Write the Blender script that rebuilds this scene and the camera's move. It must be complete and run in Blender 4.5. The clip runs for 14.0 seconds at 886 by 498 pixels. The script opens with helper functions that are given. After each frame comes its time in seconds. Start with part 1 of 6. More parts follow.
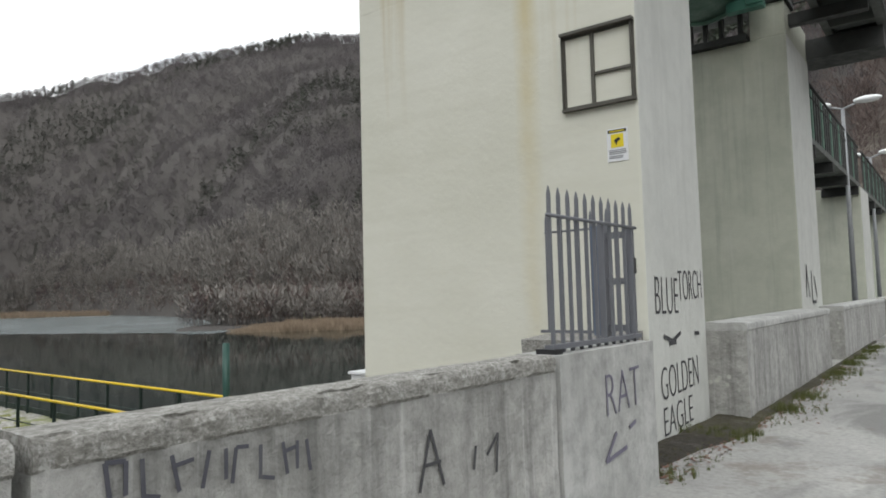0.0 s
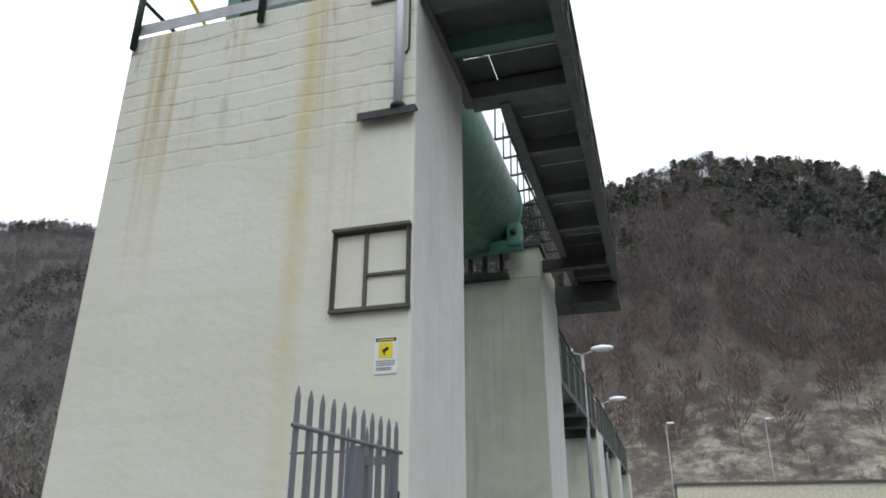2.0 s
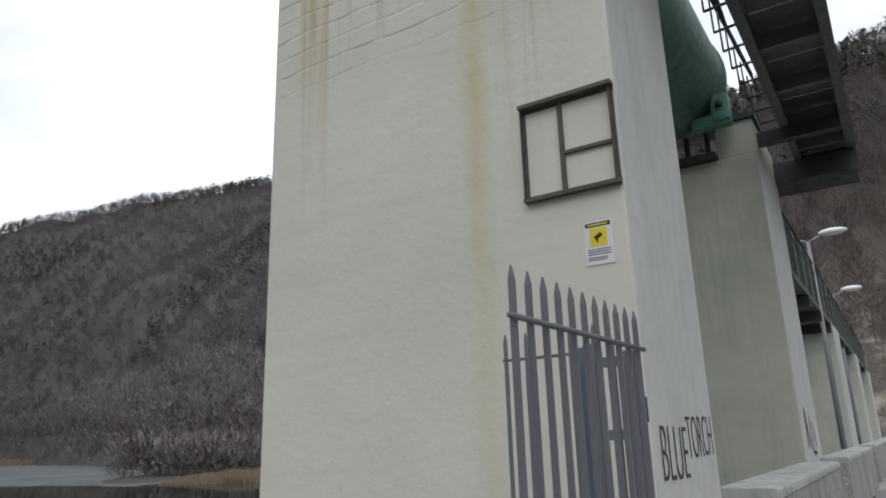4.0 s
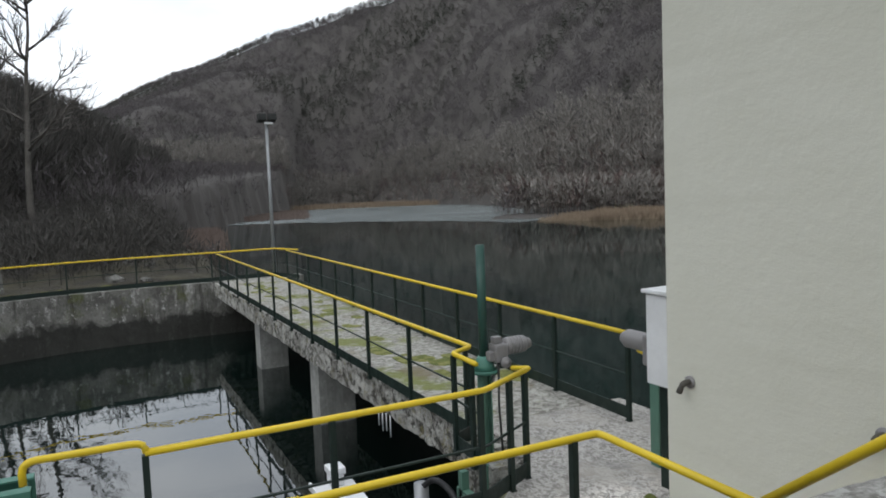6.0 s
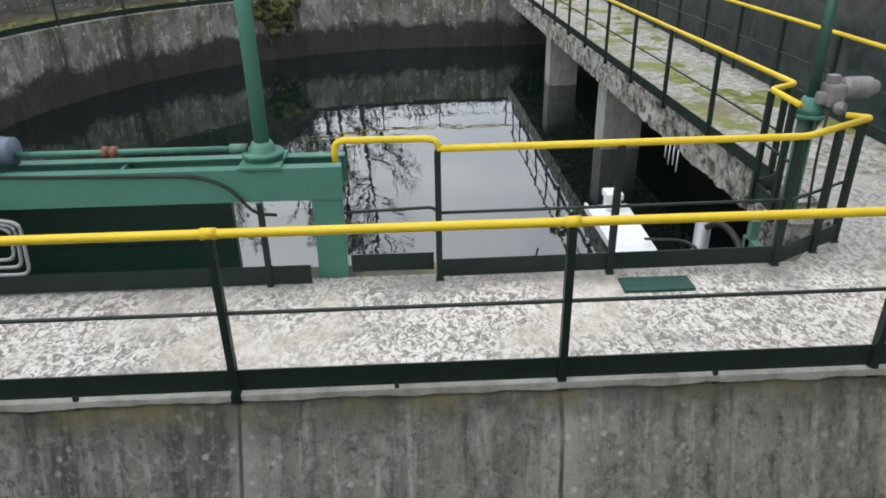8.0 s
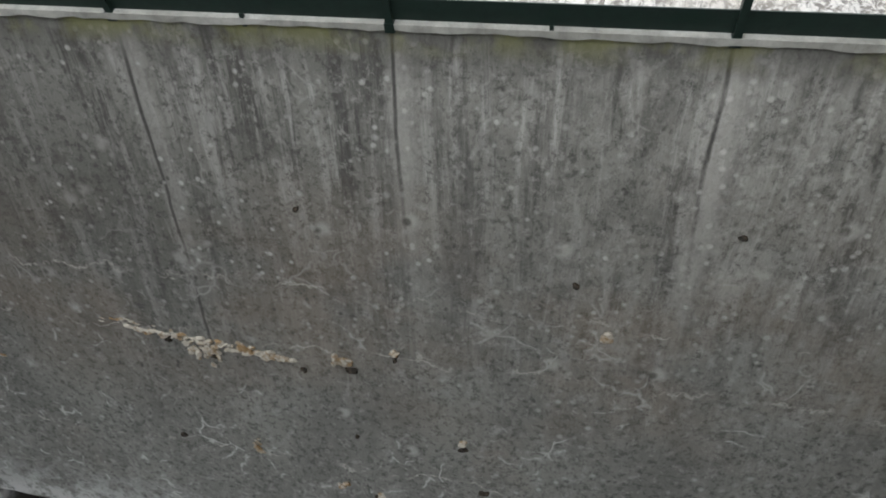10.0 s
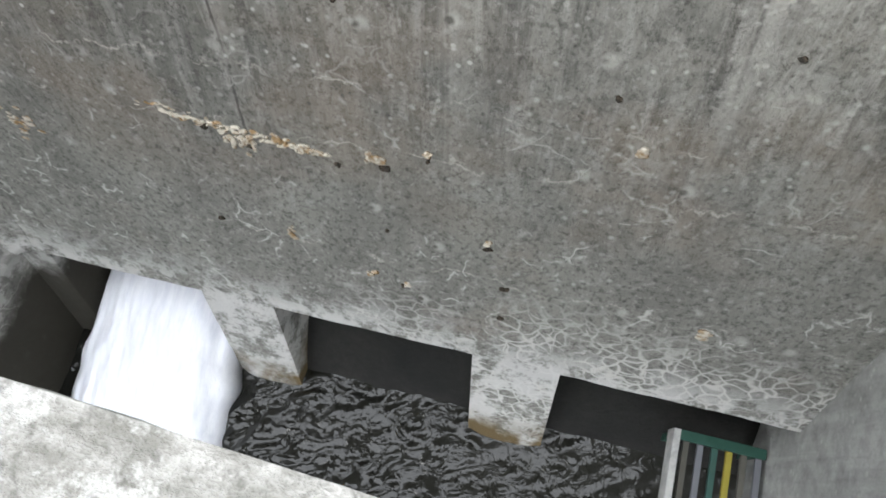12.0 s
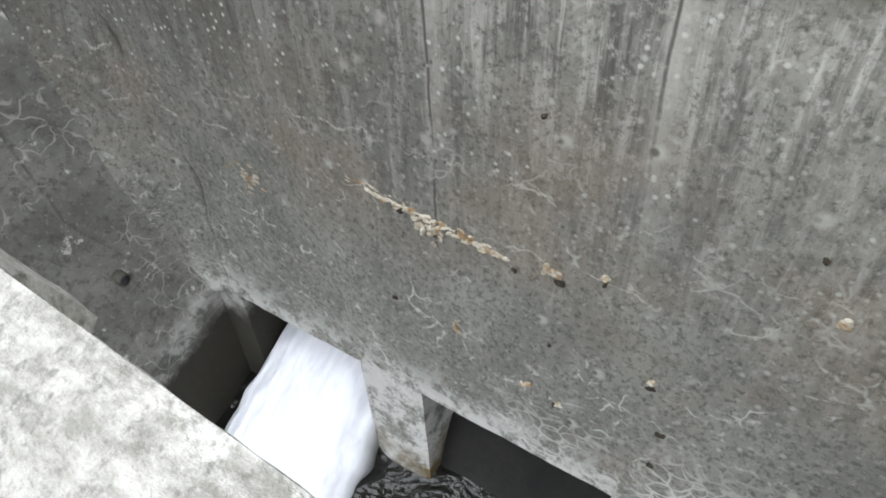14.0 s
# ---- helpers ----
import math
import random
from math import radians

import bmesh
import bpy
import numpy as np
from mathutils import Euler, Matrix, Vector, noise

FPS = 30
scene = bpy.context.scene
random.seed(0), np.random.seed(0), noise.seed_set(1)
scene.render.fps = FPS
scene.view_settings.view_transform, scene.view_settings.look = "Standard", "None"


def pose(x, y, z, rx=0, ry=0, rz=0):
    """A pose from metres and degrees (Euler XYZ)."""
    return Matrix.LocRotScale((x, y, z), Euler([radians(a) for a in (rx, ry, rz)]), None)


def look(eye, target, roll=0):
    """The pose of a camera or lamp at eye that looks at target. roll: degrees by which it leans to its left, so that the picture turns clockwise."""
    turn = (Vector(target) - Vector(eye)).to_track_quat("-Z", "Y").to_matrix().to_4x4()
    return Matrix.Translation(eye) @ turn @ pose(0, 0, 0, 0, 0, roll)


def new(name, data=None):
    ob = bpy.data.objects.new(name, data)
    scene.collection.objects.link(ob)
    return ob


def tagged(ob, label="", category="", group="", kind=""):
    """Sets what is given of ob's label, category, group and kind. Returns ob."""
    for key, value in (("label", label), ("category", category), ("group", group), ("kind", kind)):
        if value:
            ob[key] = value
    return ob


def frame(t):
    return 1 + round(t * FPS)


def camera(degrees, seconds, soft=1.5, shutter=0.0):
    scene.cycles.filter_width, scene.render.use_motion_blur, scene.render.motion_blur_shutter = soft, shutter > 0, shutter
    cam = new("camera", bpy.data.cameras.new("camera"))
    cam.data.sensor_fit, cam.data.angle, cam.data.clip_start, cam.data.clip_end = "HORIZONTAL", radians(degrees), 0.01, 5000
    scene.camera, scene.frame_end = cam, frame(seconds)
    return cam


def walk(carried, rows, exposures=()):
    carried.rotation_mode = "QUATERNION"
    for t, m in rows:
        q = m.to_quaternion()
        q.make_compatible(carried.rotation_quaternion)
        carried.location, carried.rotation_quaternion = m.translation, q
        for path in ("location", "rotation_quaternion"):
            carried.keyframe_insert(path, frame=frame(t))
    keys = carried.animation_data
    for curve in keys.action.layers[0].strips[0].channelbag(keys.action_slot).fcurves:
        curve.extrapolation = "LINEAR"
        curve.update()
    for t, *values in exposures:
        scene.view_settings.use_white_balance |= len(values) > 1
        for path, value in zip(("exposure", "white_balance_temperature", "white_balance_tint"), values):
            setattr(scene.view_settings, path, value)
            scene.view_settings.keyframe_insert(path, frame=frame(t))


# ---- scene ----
cam = camera(64.94, 14.0, soft=1.8)
PATH = [
    (0, 0.715, -0.287, 1.747, 94.06, 1.45, 38.57),
    (0.5, 0.506, -0.009, 1.751, 97.74, 1.3, 32.01),
    (1, 0.383, 0.144, 1.81, 102.09, 1.86, 26.04),
    (1.5, 0.346, 0.425, 1.841, 106.49, -0.83, 21.75),
    (2, 0.261, 0.576, 1.798, 111.99, -0.02, 18.61),
    (2.2, 0.147, 0.721, 1.807, 114.0, 1.45, 17.74),
    (4.3, -0.472, 1.455, 1.83, 103.29, 1.43, 37.58),
    (4.5, -0.607, 1.524, 1.781, 101.91, 1.11, 39.38),
    (5, -0.644, 1.655, 1.787, 98.36, -0.47, 50.81),
    (5.5, -0.893, 1.726, 1.763, 91.61, -0.22, 61.3),
    (6, -1.067, 1.668, 1.735, 85.7, 2.26, 63.8),
    (6.5, -1.119, 1.663, 1.731, 80.71, 2.56, 71.79),
    (7, -1.214, 1.697, 1.724, 76.88, 1.19, 79.65),
    (7.5, -1.357, 1.744, 1.678, 69.93, 0.98, 87.14),
    (8, -1.425, 1.677, 1.606, 63.83, 0.92, 87.37),
    (8.5, -1.458, 1.618, 1.588, 58.97, 0.51, 88.67),
    (9, -1.493, 1.69, 1.587, 51.45, 1.24, 93.02),
    (9.2, -1.498, 1.764, 1.589, 48.23, 2.76, 94.53),
    (11.3, -1.57, 1.659, 1.646, 19.55, 5.66, 105.94),
    (11.5, -1.572, 1.65, 1.656, 19.11, 5.93, 105.88),
    (12, -1.571, 1.626, 1.673, 18.16, 5.34, 104.25),
    (12.5, -1.571, 1.606, 1.634, 18.91, 9.58, 107.22),
    (13, -1.571, 1.596, 1.606, 23.42, 12.4, 111.45),
    (13.5, -1.571, 1.58, 1.613, 25.82, 12.21, 116.72),
    (14, -1.571, 1.614, 1.679, 29.74, 12.98, 121.13),
]
EXPOSURES = [(0.0, 0.32, 6480, 7), (1.0, 0.3, 6350, 7), (2.2, 0.28, 6150, 8), (4.3, -0.2, 6250, 9), (5.0, -0.42, 6300, 10), (5.5, -0.3, 6250, 9), (6.5, 0.22, 6200, 6),
             (7.5, 0.46, 6300, 8), (8.5, 0.50, 6300, 8), (9.2, 0.33, 6250, 8), (11.3, 1.5, 6300, 8), (14.0, 1.6, 6300, 8)]
walk(cam, [(r[0], pose(*r[1:])) for r in PATH], EXPOSURES)

# ---- sky and sun: a bright overcast winter day ----
world = bpy.data.worlds.new("overcast_sky")
scene.world = world
world.use_nodes = True
wn, wl = world.node_tree.nodes, world.node_tree.links
sky = wn.new("ShaderNodeTexSky")
sky.sky_type = "NISHITA"
sky.sun_disc = False
sky.sun_elevation, sky.sun_rotation = radians(38), radians(150)
dim = wn.new("ShaderNodeVectorMath")
dim.operation = "SCALE"
dim.inputs["Scale"].default_value = 0.13
wl.new(sky.outputs[0], dim.inputs[0])
wco = wn.new("ShaderNodeTexCoord")
wmap = wn.new("ShaderNodeMapping")
wmap.inputs["Scale"].default_value = (1.6, 1.6, 4.0)
wl.new(wco.outputs["Generated"], wmap.inputs[0])
wno = wn.new("ShaderNodeTexNoise")
wno.inputs["Scale"].default_value, wno.inputs["Detail"].default_value = 1.7, 6
wl.new(wmap.outputs[0], wno.inputs["Vector"])
wra = wn.new("ShaderNodeValToRGB")
wra.color_ramp.elements[0].position, wra.color_ramp.elements[0].color = 0.34, (0.72, 0.72, 0.72, 1)
wra.color_ramp.elements[1].position, wra.color_ramp.elements[1].color = 0.56, (1, 1, 1, 1)
wl.new(wno.outputs["Fac"], wra.inputs[0])
wmix = wn.new("ShaderNodeMix")
wmix.data_type = "RGBA"
wl.new(wra.outputs[0], wmix.inputs[0])
wl.new(dim.outputs[0], wmix.inputs[6])
wmix.inputs[7].default_value = (1.28, 1.29, 1.33, 1)
wl.new(wmix.outputs[2], wn["Background"].inputs[0])
wn["Background"].inputs[1].default_value = 1.0
sun = new("sun", bpy.data.lights.new("sun", "SUN"))
sun.data.energy, sun.data.angle, sun.data.color = 0.5, radians(30), (1, 0.97, 0.93)
sun.matrix_world = look((6, -14, 14), (0, 0, 0))


# ---- materials ----
class Nodes:
    """A node material under construction."""

    def __init__(self, name, rough=0.9, metal=0.0):
        self.m = bpy.data.materials.new(name)
        self.m.use_nodes = True
        self.t = self.m.node_tree
        self.b = self.t.nodes["Principled BSDF"]
        self.b.inputs["Roughness"].default_value, self.b.inputs["Metallic"].default_value = rough, metal
        self.co = self.add("ShaderNodeTexCoord").outputs["Object"]

    def add(self, kind):
        return self.t.nodes.new(kind)

    def put(self, value, socket):
        if isinstance(value, (int, float)):
            socket.default_value = value
        elif isinstance(value, tuple):
            socket.default_value = (*value, 1) if len(value) == 3 else value
        else:
            self.t.links.new(value, socket)

    def at(self, sx=1, sy=1, sz=1, x=0, y=0, z=0):
        n = self.add("ShaderNodeMapping")
        n.inputs["Scale"].default_value, n.inputs["Location"].default_value = (sx, sy, sz), (x, y, z)
        self.t.links.new(self.co, n.inputs[0])
        return n.outputs[0]

    def noise(self, scale, detail=4, rough=0.6, co=None, warp=0.0):
        n = self.add("ShaderNodeTexNoise")
        n.inputs["Scale"].default_value, n.inputs["Detail"].default_value = scale, detail
        n.inputs["Roughness"].default_value, n.inputs["Distortion"].default_value = rough, warp
        self.t.links.new(co or self.co, n.inputs["Vector"])
        return n.outputs["Fac"]

    def cells(self, scale, feature="F1", co=None):
        n = self.add("ShaderNodeTexVoronoi")
        n.feature = feature
        n.inputs["Scale"].default_value = scale
        self.t.links.new(co or self.co, n.inputs["Vector"])
        return n.outputs["Distance"]

    def ramp(self, v, lo, hi, a=0.0, b=1.0):
        n = self.add("ShaderNodeMapRange")
        n.clamp = True
        for i, w in enumerate((lo, hi, a, b)):
            n.inputs[i + 1].default_value = w
        self.t.links.new(v, n.inputs[0])
        return n.outputs[0]

    def math(self, op, a, b=0.0):
        n = self.add("ShaderNodeMath")
        n.operation = op
        self.put(a, n.inputs[0])
        self.put(b, n.inputs[1])
        return n.outputs[0]

    def mix(self, fac, a, b):
        n = self.add("ShaderNodeMix")
        n.data_type = "RGBA"
        self.put(fac, n.inputs[0])
        self.put(a, n.inputs[6])
        self.put(b, n.inputs[7])
        return n.outputs[2]

    def bent_co(self, amount, scale=2.5):
        """The coordinates, pushed about by a soft noise."""
        wob = self.add("ShaderNodeTexNoise")
        wob.inputs["Scale"].default_value = scale
        self.t.links.new(self.co, wob.inputs["Vector"])
        by = self.add("ShaderNodeVectorMath")
        by.operation = "SCALE"
        by.inputs["Scale"].default_value = amount
        self.t.links.new(wob.outputs["Color"], by.inputs[0])
        both = self.add("ShaderNodeVectorMath")
        both.operation = "ADD"
        self.t.links.new(self.co, both.inputs[0])
        self.t.links.new(by.outputs[0], both.inputs[1])
        return both.outputs[0]

    def axis(self, i):
        n = self.add("ShaderNodeSeparateXYZ")
        self.t.links.new(self.co, n.inputs[0])
        return n.outputs[i]

    def done(self, colour, bump=None, depth=0.01, rough=None):
        self.put(colour, self.b.inputs["Base Color"])
        if rough is not None:
            self.put(rough, self.b.inputs["Roughness"])
        if bump is not None:
            n = self.add("ShaderNodeBump")
            n.inputs["Distance"].default_value = depth
            n.inputs["Strength"].default_value = 0.9
            self.t.links.new(bump, n.inputs["Height"])
            self.t.links.new(n.outputs[0], self.b.inputs["Normal"])
        return self.m


def weathered(name, light, dark, spot=14.0, streak=0.0, lichen=0.0, bump=0.012, rough=0.92, patch=0.0, mottle=0.55):
    """Old concrete: blotches, grain, run-off streaks and pale lichen spots."""
    n = Nodes(name, rough)
    c = n.mix(n.ramp(n.noise(0.9, 6, 0.65), 0.3, 0.7), dark, light)
    c = n.mix(n.ramp(n.noise(spot, 5, 0.7), 0.42, 0.72, 0, mottle), c, tuple(v * 0.45 for v in dark))
    if streak:
        s = n.noise(1.0, 5, 0.65, n.at(6.5, 6.5, 0.35))
        c = n.mix(n.ramp(s, 0.5, 0.75, 0, streak), c, tuple(v * 0.35 for v in dark))
        s = n.noise(1.0, 5, 0.65, n.at(9, 9, 0.5, 7, 3))
        c = n.mix(n.ramp(s, 0.58, 0.75, 0, streak * 0.6), c, tuple(min(0.7, v * 1.5) for v in light))
    if lichen:
        p = n.math("MULTIPLY", n.ramp(n.cells(9.0), 0.16, 0.30, 1, 0), n.ramp(n.noise(2.1, 3), 0.5, 0.62))
        c = n.mix(n.math("MULTIPLY", p, lichen), c, (0.5, 0.5, 0.45))
    if patch:
        c = n.mix(n.ramp(n.noise(0.42, 6, 0.65, n.at(1.6, 0.8, 1, 3, 1), 0.6), 0.50, 0.60, 0, patch), c, tuple(v * 0.42 for v in dark))
        c = n.mix(n.ramp(n.noise(1.4, 5, 0.7, n.at(1, 1, 1, 8, 2)), 0.56, 0.68, 0, patch), c, (0.17, 0.14, 0.11))
    h = n.math("ADD", n.noise(26, 5, 0.7), n.math("MULTIPLY", n.noise(4, 3), 1.5))
    return n.done(c, h, bump)


def painted(name, colour, rust=0.1, rough=0.45, metal=0.0, worn=(0.12, 0.06, 0.03)):
    """Painted steel with chips and grime."""
    n = Nodes(name, rough, metal)
    c = n.mix(n.ramp(n.noise(3, 5), 0.35, 0.75, 0, 0.35), colour, tuple(v * 0.6 for v in colour))
    c = n.mix(n.ramp(n.noise(17, 6, 0.75), 0.66, 0.74, 0, rust * 6 if rust < 0.16 else 1), c, worn)
    run = n.math("MULTIPLY", n.ramp(n.noise(1.0, 5, 0.7, n.at(14, 14, 1.6)), 0.52, 0.70), n.ramp(n.noise(2.3, 3), 0.4, 0.6))
    c = n.mix(n.math("MULTIPLY", run, min(0.55, rust * 6)), c, tuple(0.5 * a + 0.3 * b for a, b in zip(colour, worn)))
    return n.done(c, n.noise(40, 3), 0.002, n.ramp(n.noise(6, 4), 0.35, 0.65, rough - 0.08, rough + 0.15))


def wall_material():
    """The battered face of the pit: run-off streaks, dark grain, pale cracks towards its foot."""
    n = Nodes("battered_concrete", 0.93)
    z = n.axis(2)
    c = n.mix(n.ramp(n.noise(0.8, 6, 0.65), 0.3, 0.7), (0.168, 0.166, 0.146), (0.278, 0.276, 0.246))
    c = n.mix(n.ramp(n.noise(0.55, 3, 0.6, n.at(1, 1, 1, 5, 9)), 0.58, 0.72, 0, 0.35), c, (0.22, 0.17, 0.13))
    s = n.noise(1.0, 6, 0.7, n.at(1.5, 7.5, 0.28))
    up = n.ramp(z, -4.2, -1.6, 0.12, 1.0)
    c = n.mix(n.math("MULTIPLY", n.ramp(s, 0.50, 0.63, 0, 0.9), up), c, (0.06, 0.057, 0.052))
    s = n.noise(1.0, 6, 0.7, n.at(1.5, 6.0, 0.35, 4, 2), 0.5)
    c = n.mix(n.math("MULTIPLY", n.ramp(s, 0.51, 0.66, 0, 0.85), up), c, (0.48, 0.47, 0.435))
    c = n.mix(n.ramp(n.noise(15, 6, 0.8), 0.50, 0.60, 0, 0.8), c, (0.075, 0.073, 0.066))
    c = n.mix(n.ramp(n.noise(11, 6, 0.8, n.at(1, 1, 1, 2, 6)), 0.54, 0.64, 0, 0.6), c, (0.40, 0.39, 0.36))
    c = n.mix(n.ramp(n.noise(2.2, 5, 0.7, n.at(1, 1, 1, 1, 3)), 0.55, 0.68, 0, 0.6), c, (0.115, 0.11, 0.10))
    yy = n.math("ADD", n.axis(1), n.math("MULTIPLY", n.noise(1.1, 3), 0.10))
    for yj, low in ((2.54, 0.12), (0.64, 0.12), (-1.165, 0.8), (-3.0, 0.25)):
        line = n.ramp(n.math("ABSOLUTE", n.math("SUBTRACT", yy, yj)), 0.006, 0.02, 1, 0)
        halo = n.ramp(n.math("ABSOLUTE", n.math("SUBTRACT", yy, yj + 0.05)), 0.03, 0.13, 0.6, 0)
        c = n.mix(n.math("MULTIPLY", halo, n.ramp(z, -3.4, -1.6)), c, (0.42, 0.41, 0.375))
        line = n.math("MULTIPLY", n.math("MULTIPLY", line, n.ramp(z, -3.6, -3.5)), n.ramp(z, -2.6, -1.6, low, 0.9))
        c = n.mix(n.math("MULTIPLY", line, n.ramp(n.noise(2.2, 3), 0.35, 0.5, 0.35, 1)), c, (0.045, 0.043, 0.04))
    warm = n.math("MULTIPLY", n.ramp(n.noise(0.6, 4, 0.6, n.at(1, 1, 1.6, 11, 4)), 0.45, 0.62), n.ramp(n.math("ABSOLUTE", n.math("ADD", z, 3.1)), 0.3, 1.5, 0.32, 0))
    c = n.mix(warm, c, (0.23, 0.165, 0.11))
    hole = n.math("MULTIPLY", n.ramp(n.cells(2.4, "F1", n.at(1, 1, 1, 0.3, 0.7)), 0.055, 0.11, 1, 0), n.ramp(n.noise(1.7, 3, 0.5, n.at(1, 1, 1, 6, 1)), 0.47, 0.52))
    pock = n.math("MULTIPLY", n.ramp(n.cells(2.4, "F1", n.at(1, 1, 1, 0.33, 0.66)), 0.09, 0.2, 1, 0), n.ramp(n.noise(1.7, 3, 0.5, n.at(1, 1, 1, 6, 1)), 0.47, 0.52))
    c = n.mix(n.math("MULTIPLY", pock, 0.7), c, (0.46, 0.45, 0.41))
    c = n.mix(n.math("MULTIPLY", hole, 0.85), c, (0.05, 0.045, 0.035))
    dots = n.math("MULTIPLY", n.ramp(n.cells(15.0, "F1", n.at(1, 1, 0.7, 2, 5)), 0.16, 0.34, 1, 0), n.ramp(n.noise(2.6, 4, 0.7, n.at(1, 1, 1, 9, 9)), 0.44, 0.56))
    c = n.mix(n.math("MULTIPLY", n.math("MULTIPLY", dots, n.ramp(n.noise(9, 4, 0.7, n.at(1, 1, 1, 3, 3)), 0.45, 0.6)), 0.75), c, (0.05, 0.048, 0.042))
    spot = n.math("MULTIPLY", n.ramp(n.cells(7.0), 0.10, 0.24, 1, 0), n.ramp(n.noise(1.3, 4), 0.5, 0.62))
    c = n.mix(n.math("MULTIPLY", spot, 0.75), c, (0.46, 0.455, 0.42))
    y = n.axis(1)
    low = n.math("MULTIPLY", n.ramp(z, -4.9, -5.9), n.ramp(y, -1.0, 1.4, 0.25, 1))
    zone = n.math("MULTIPLY", low, n.ramp(n.noise(1.3, 4, 0.7, n.at(1, 1, 1, 2, 4)), 0.40, 0.52))
    net = n.math("MULTIPLY", n.ramp(n.cells(5.6, "DISTANCE_TO_EDGE", n.bent_co(0.35)), 0.03, 0.11, 1, 0), zone)
    c = n.mix(n.math("MULTIPLY", net, 0.85), c, (0.60, 0.59, 0.55))
    some_zone = n.math("MULTIPLY", n.ramp(z, -2.6, -4.2, 0.3, 1), n.ramp(n.noise(1.5, 5, 0.75, n.at(1, 1, 1, 8, 3)), 0.53, 0.60))
    crack = n.math("MULTIPLY", n.ramp(n.cells(2.6, "DISTANCE_TO_EDGE", n.bent_co(0.7)), 0.015, 0.05, 1, 0), some_zone)
    c = n.mix(n.math("MULTIPLY", crack, 0.8), c, (0.56, 0.55, 0.51))
    # darker towards the upper south end, with a ragged lower edge
    south_dark = n.math("MULTIPLY", n.ramp(y, 0.2, -3.6), n.ramp(n.math("ADD", z, n.math("MULTIPLY", n.noise(1.2, 5, 0.7), 1.6)), -3.2, -1.2))
    c = n.mix(n.math("MULTIPLY", south_dark, 0.75), c, (0.055, 0.053, 0.045))
    # paler towards the upper north end, broken up by noise
    worn = n.math("MULTIPLY", n.math("MULTIPLY", n.ramp(y, -0.6, 2.6), n.ramp(z, -4.6, -2.4)), n.ramp(n.noise(7, 6, 0.78, n.at(1, 1, 0.22, 6, 3)), 0.42, 0.60))
    c = n.mix(n.math("MULTIPLY", worn, 0.42), c, (0.46, 0.45, 0.41))
    fleck = n.math("MULTIPLY", n.ramp(n.cells(10.0, "F1", n.at(1, 1, 1, 5, 2)), 0.12, 0.26, 1, 0), n.ramp(n.noise(1.4, 5, 0.75, n.at(1, 1, 1, 4, 7)), 0.46, 0.58))
    c = n.mix(n.math("MULTIPLY", n.math("MULTIPLY", fleck, n.ramp(z, -4.2, -2.6)), 0.75), c, (0.55, 0.54, 0.50))
    zz = n.math("ADD", z, n.math("MULTIPLY", n.noise(1.3, 5, 0.7), 0.7))
    for zc in (-2.58, -3.15, -4.6):
        hair = n.math("MULTIPLY", n.ramp(n.math("ABSOLUTE", n.math("SUBTRACT", zz, zc)), 0.004, 0.018, 1, 0), n.ramp(n.noise(2.4, 4, 0.7, n.at(1, 1, 1, zc * 3, 0)), 0.48, 0.58))
        c = n.mix(n.math("MULTIPLY", hair, 0.6), c, (0.55, 0.52, 0.46))
    pale = n.math("MULTIPLY", n.ramp(z, -5.7, -6.35), n.ramp(n.noise(2.4, 6, 0.75), 0.44, 0.53))
    c = n.mix(n.math("MULTIPLY", pale, 0.85), c, (0.58, 0.575, 0.55))
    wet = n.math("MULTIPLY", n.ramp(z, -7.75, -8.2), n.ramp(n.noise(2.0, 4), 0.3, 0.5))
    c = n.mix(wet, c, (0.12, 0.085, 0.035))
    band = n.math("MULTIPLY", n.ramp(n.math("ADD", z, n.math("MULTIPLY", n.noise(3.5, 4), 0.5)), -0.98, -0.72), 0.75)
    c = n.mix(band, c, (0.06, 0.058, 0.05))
    moss = n.math("MULTIPLY", n.ramp(z, -1.12, -0.95), n.ramp(n.noise(2.6, 4), 0.45, 0.6))
    c = n.mix(n.math("MULTIPLY", moss, 0.8), c, (0.19, 0.19, 0.07))
    h = n.math("ADD", n.noise(22, 6, 0.75), n.math("MULTIPLY", crack, 0.3))
    return n.done(c, h, 0.02)


def scabbed_top():
    """A coping's worn upper side: pale scabs, dark grit and lichen, drawn out along the wall."""
    n = Nodes("scabbed_concrete", 0.93)
    f = n.noise(38, 6, 0.75, n.at(1.4, 0.8, 1.4))
    c = n.mix(n.ramp(f, 0.40, 0.60), (0.19, 0.185, 0.165), (0.37, 0.36, 0.335))
    c = n.mix(n.ramp(n.noise(16, 6, 0.78, n.at(1.5, 0.5, 1)), 0.52, 0.60, 0, 0.65), c, (0.15, 0.143, 0.125))
    c = n.mix(n.ramp(n.noise(14, 6, 0.8, n.at(1.2, 0.9, 1, 3, 5)), 0.54, 0.60, 0, 0.85), c, (0.42, 0.415, 0.39))
    c = n.mix(n.ramp(n.noise(110, 3, 0.6), 0.55, 0.68, 0, 0.6), c, (0.085, 0.08, 0.07))
    return n.done(c, n.math("ADD", f, n.math("MULTIPLY", n.noise(12, 5, 0.75), 1.5)), 0.010)


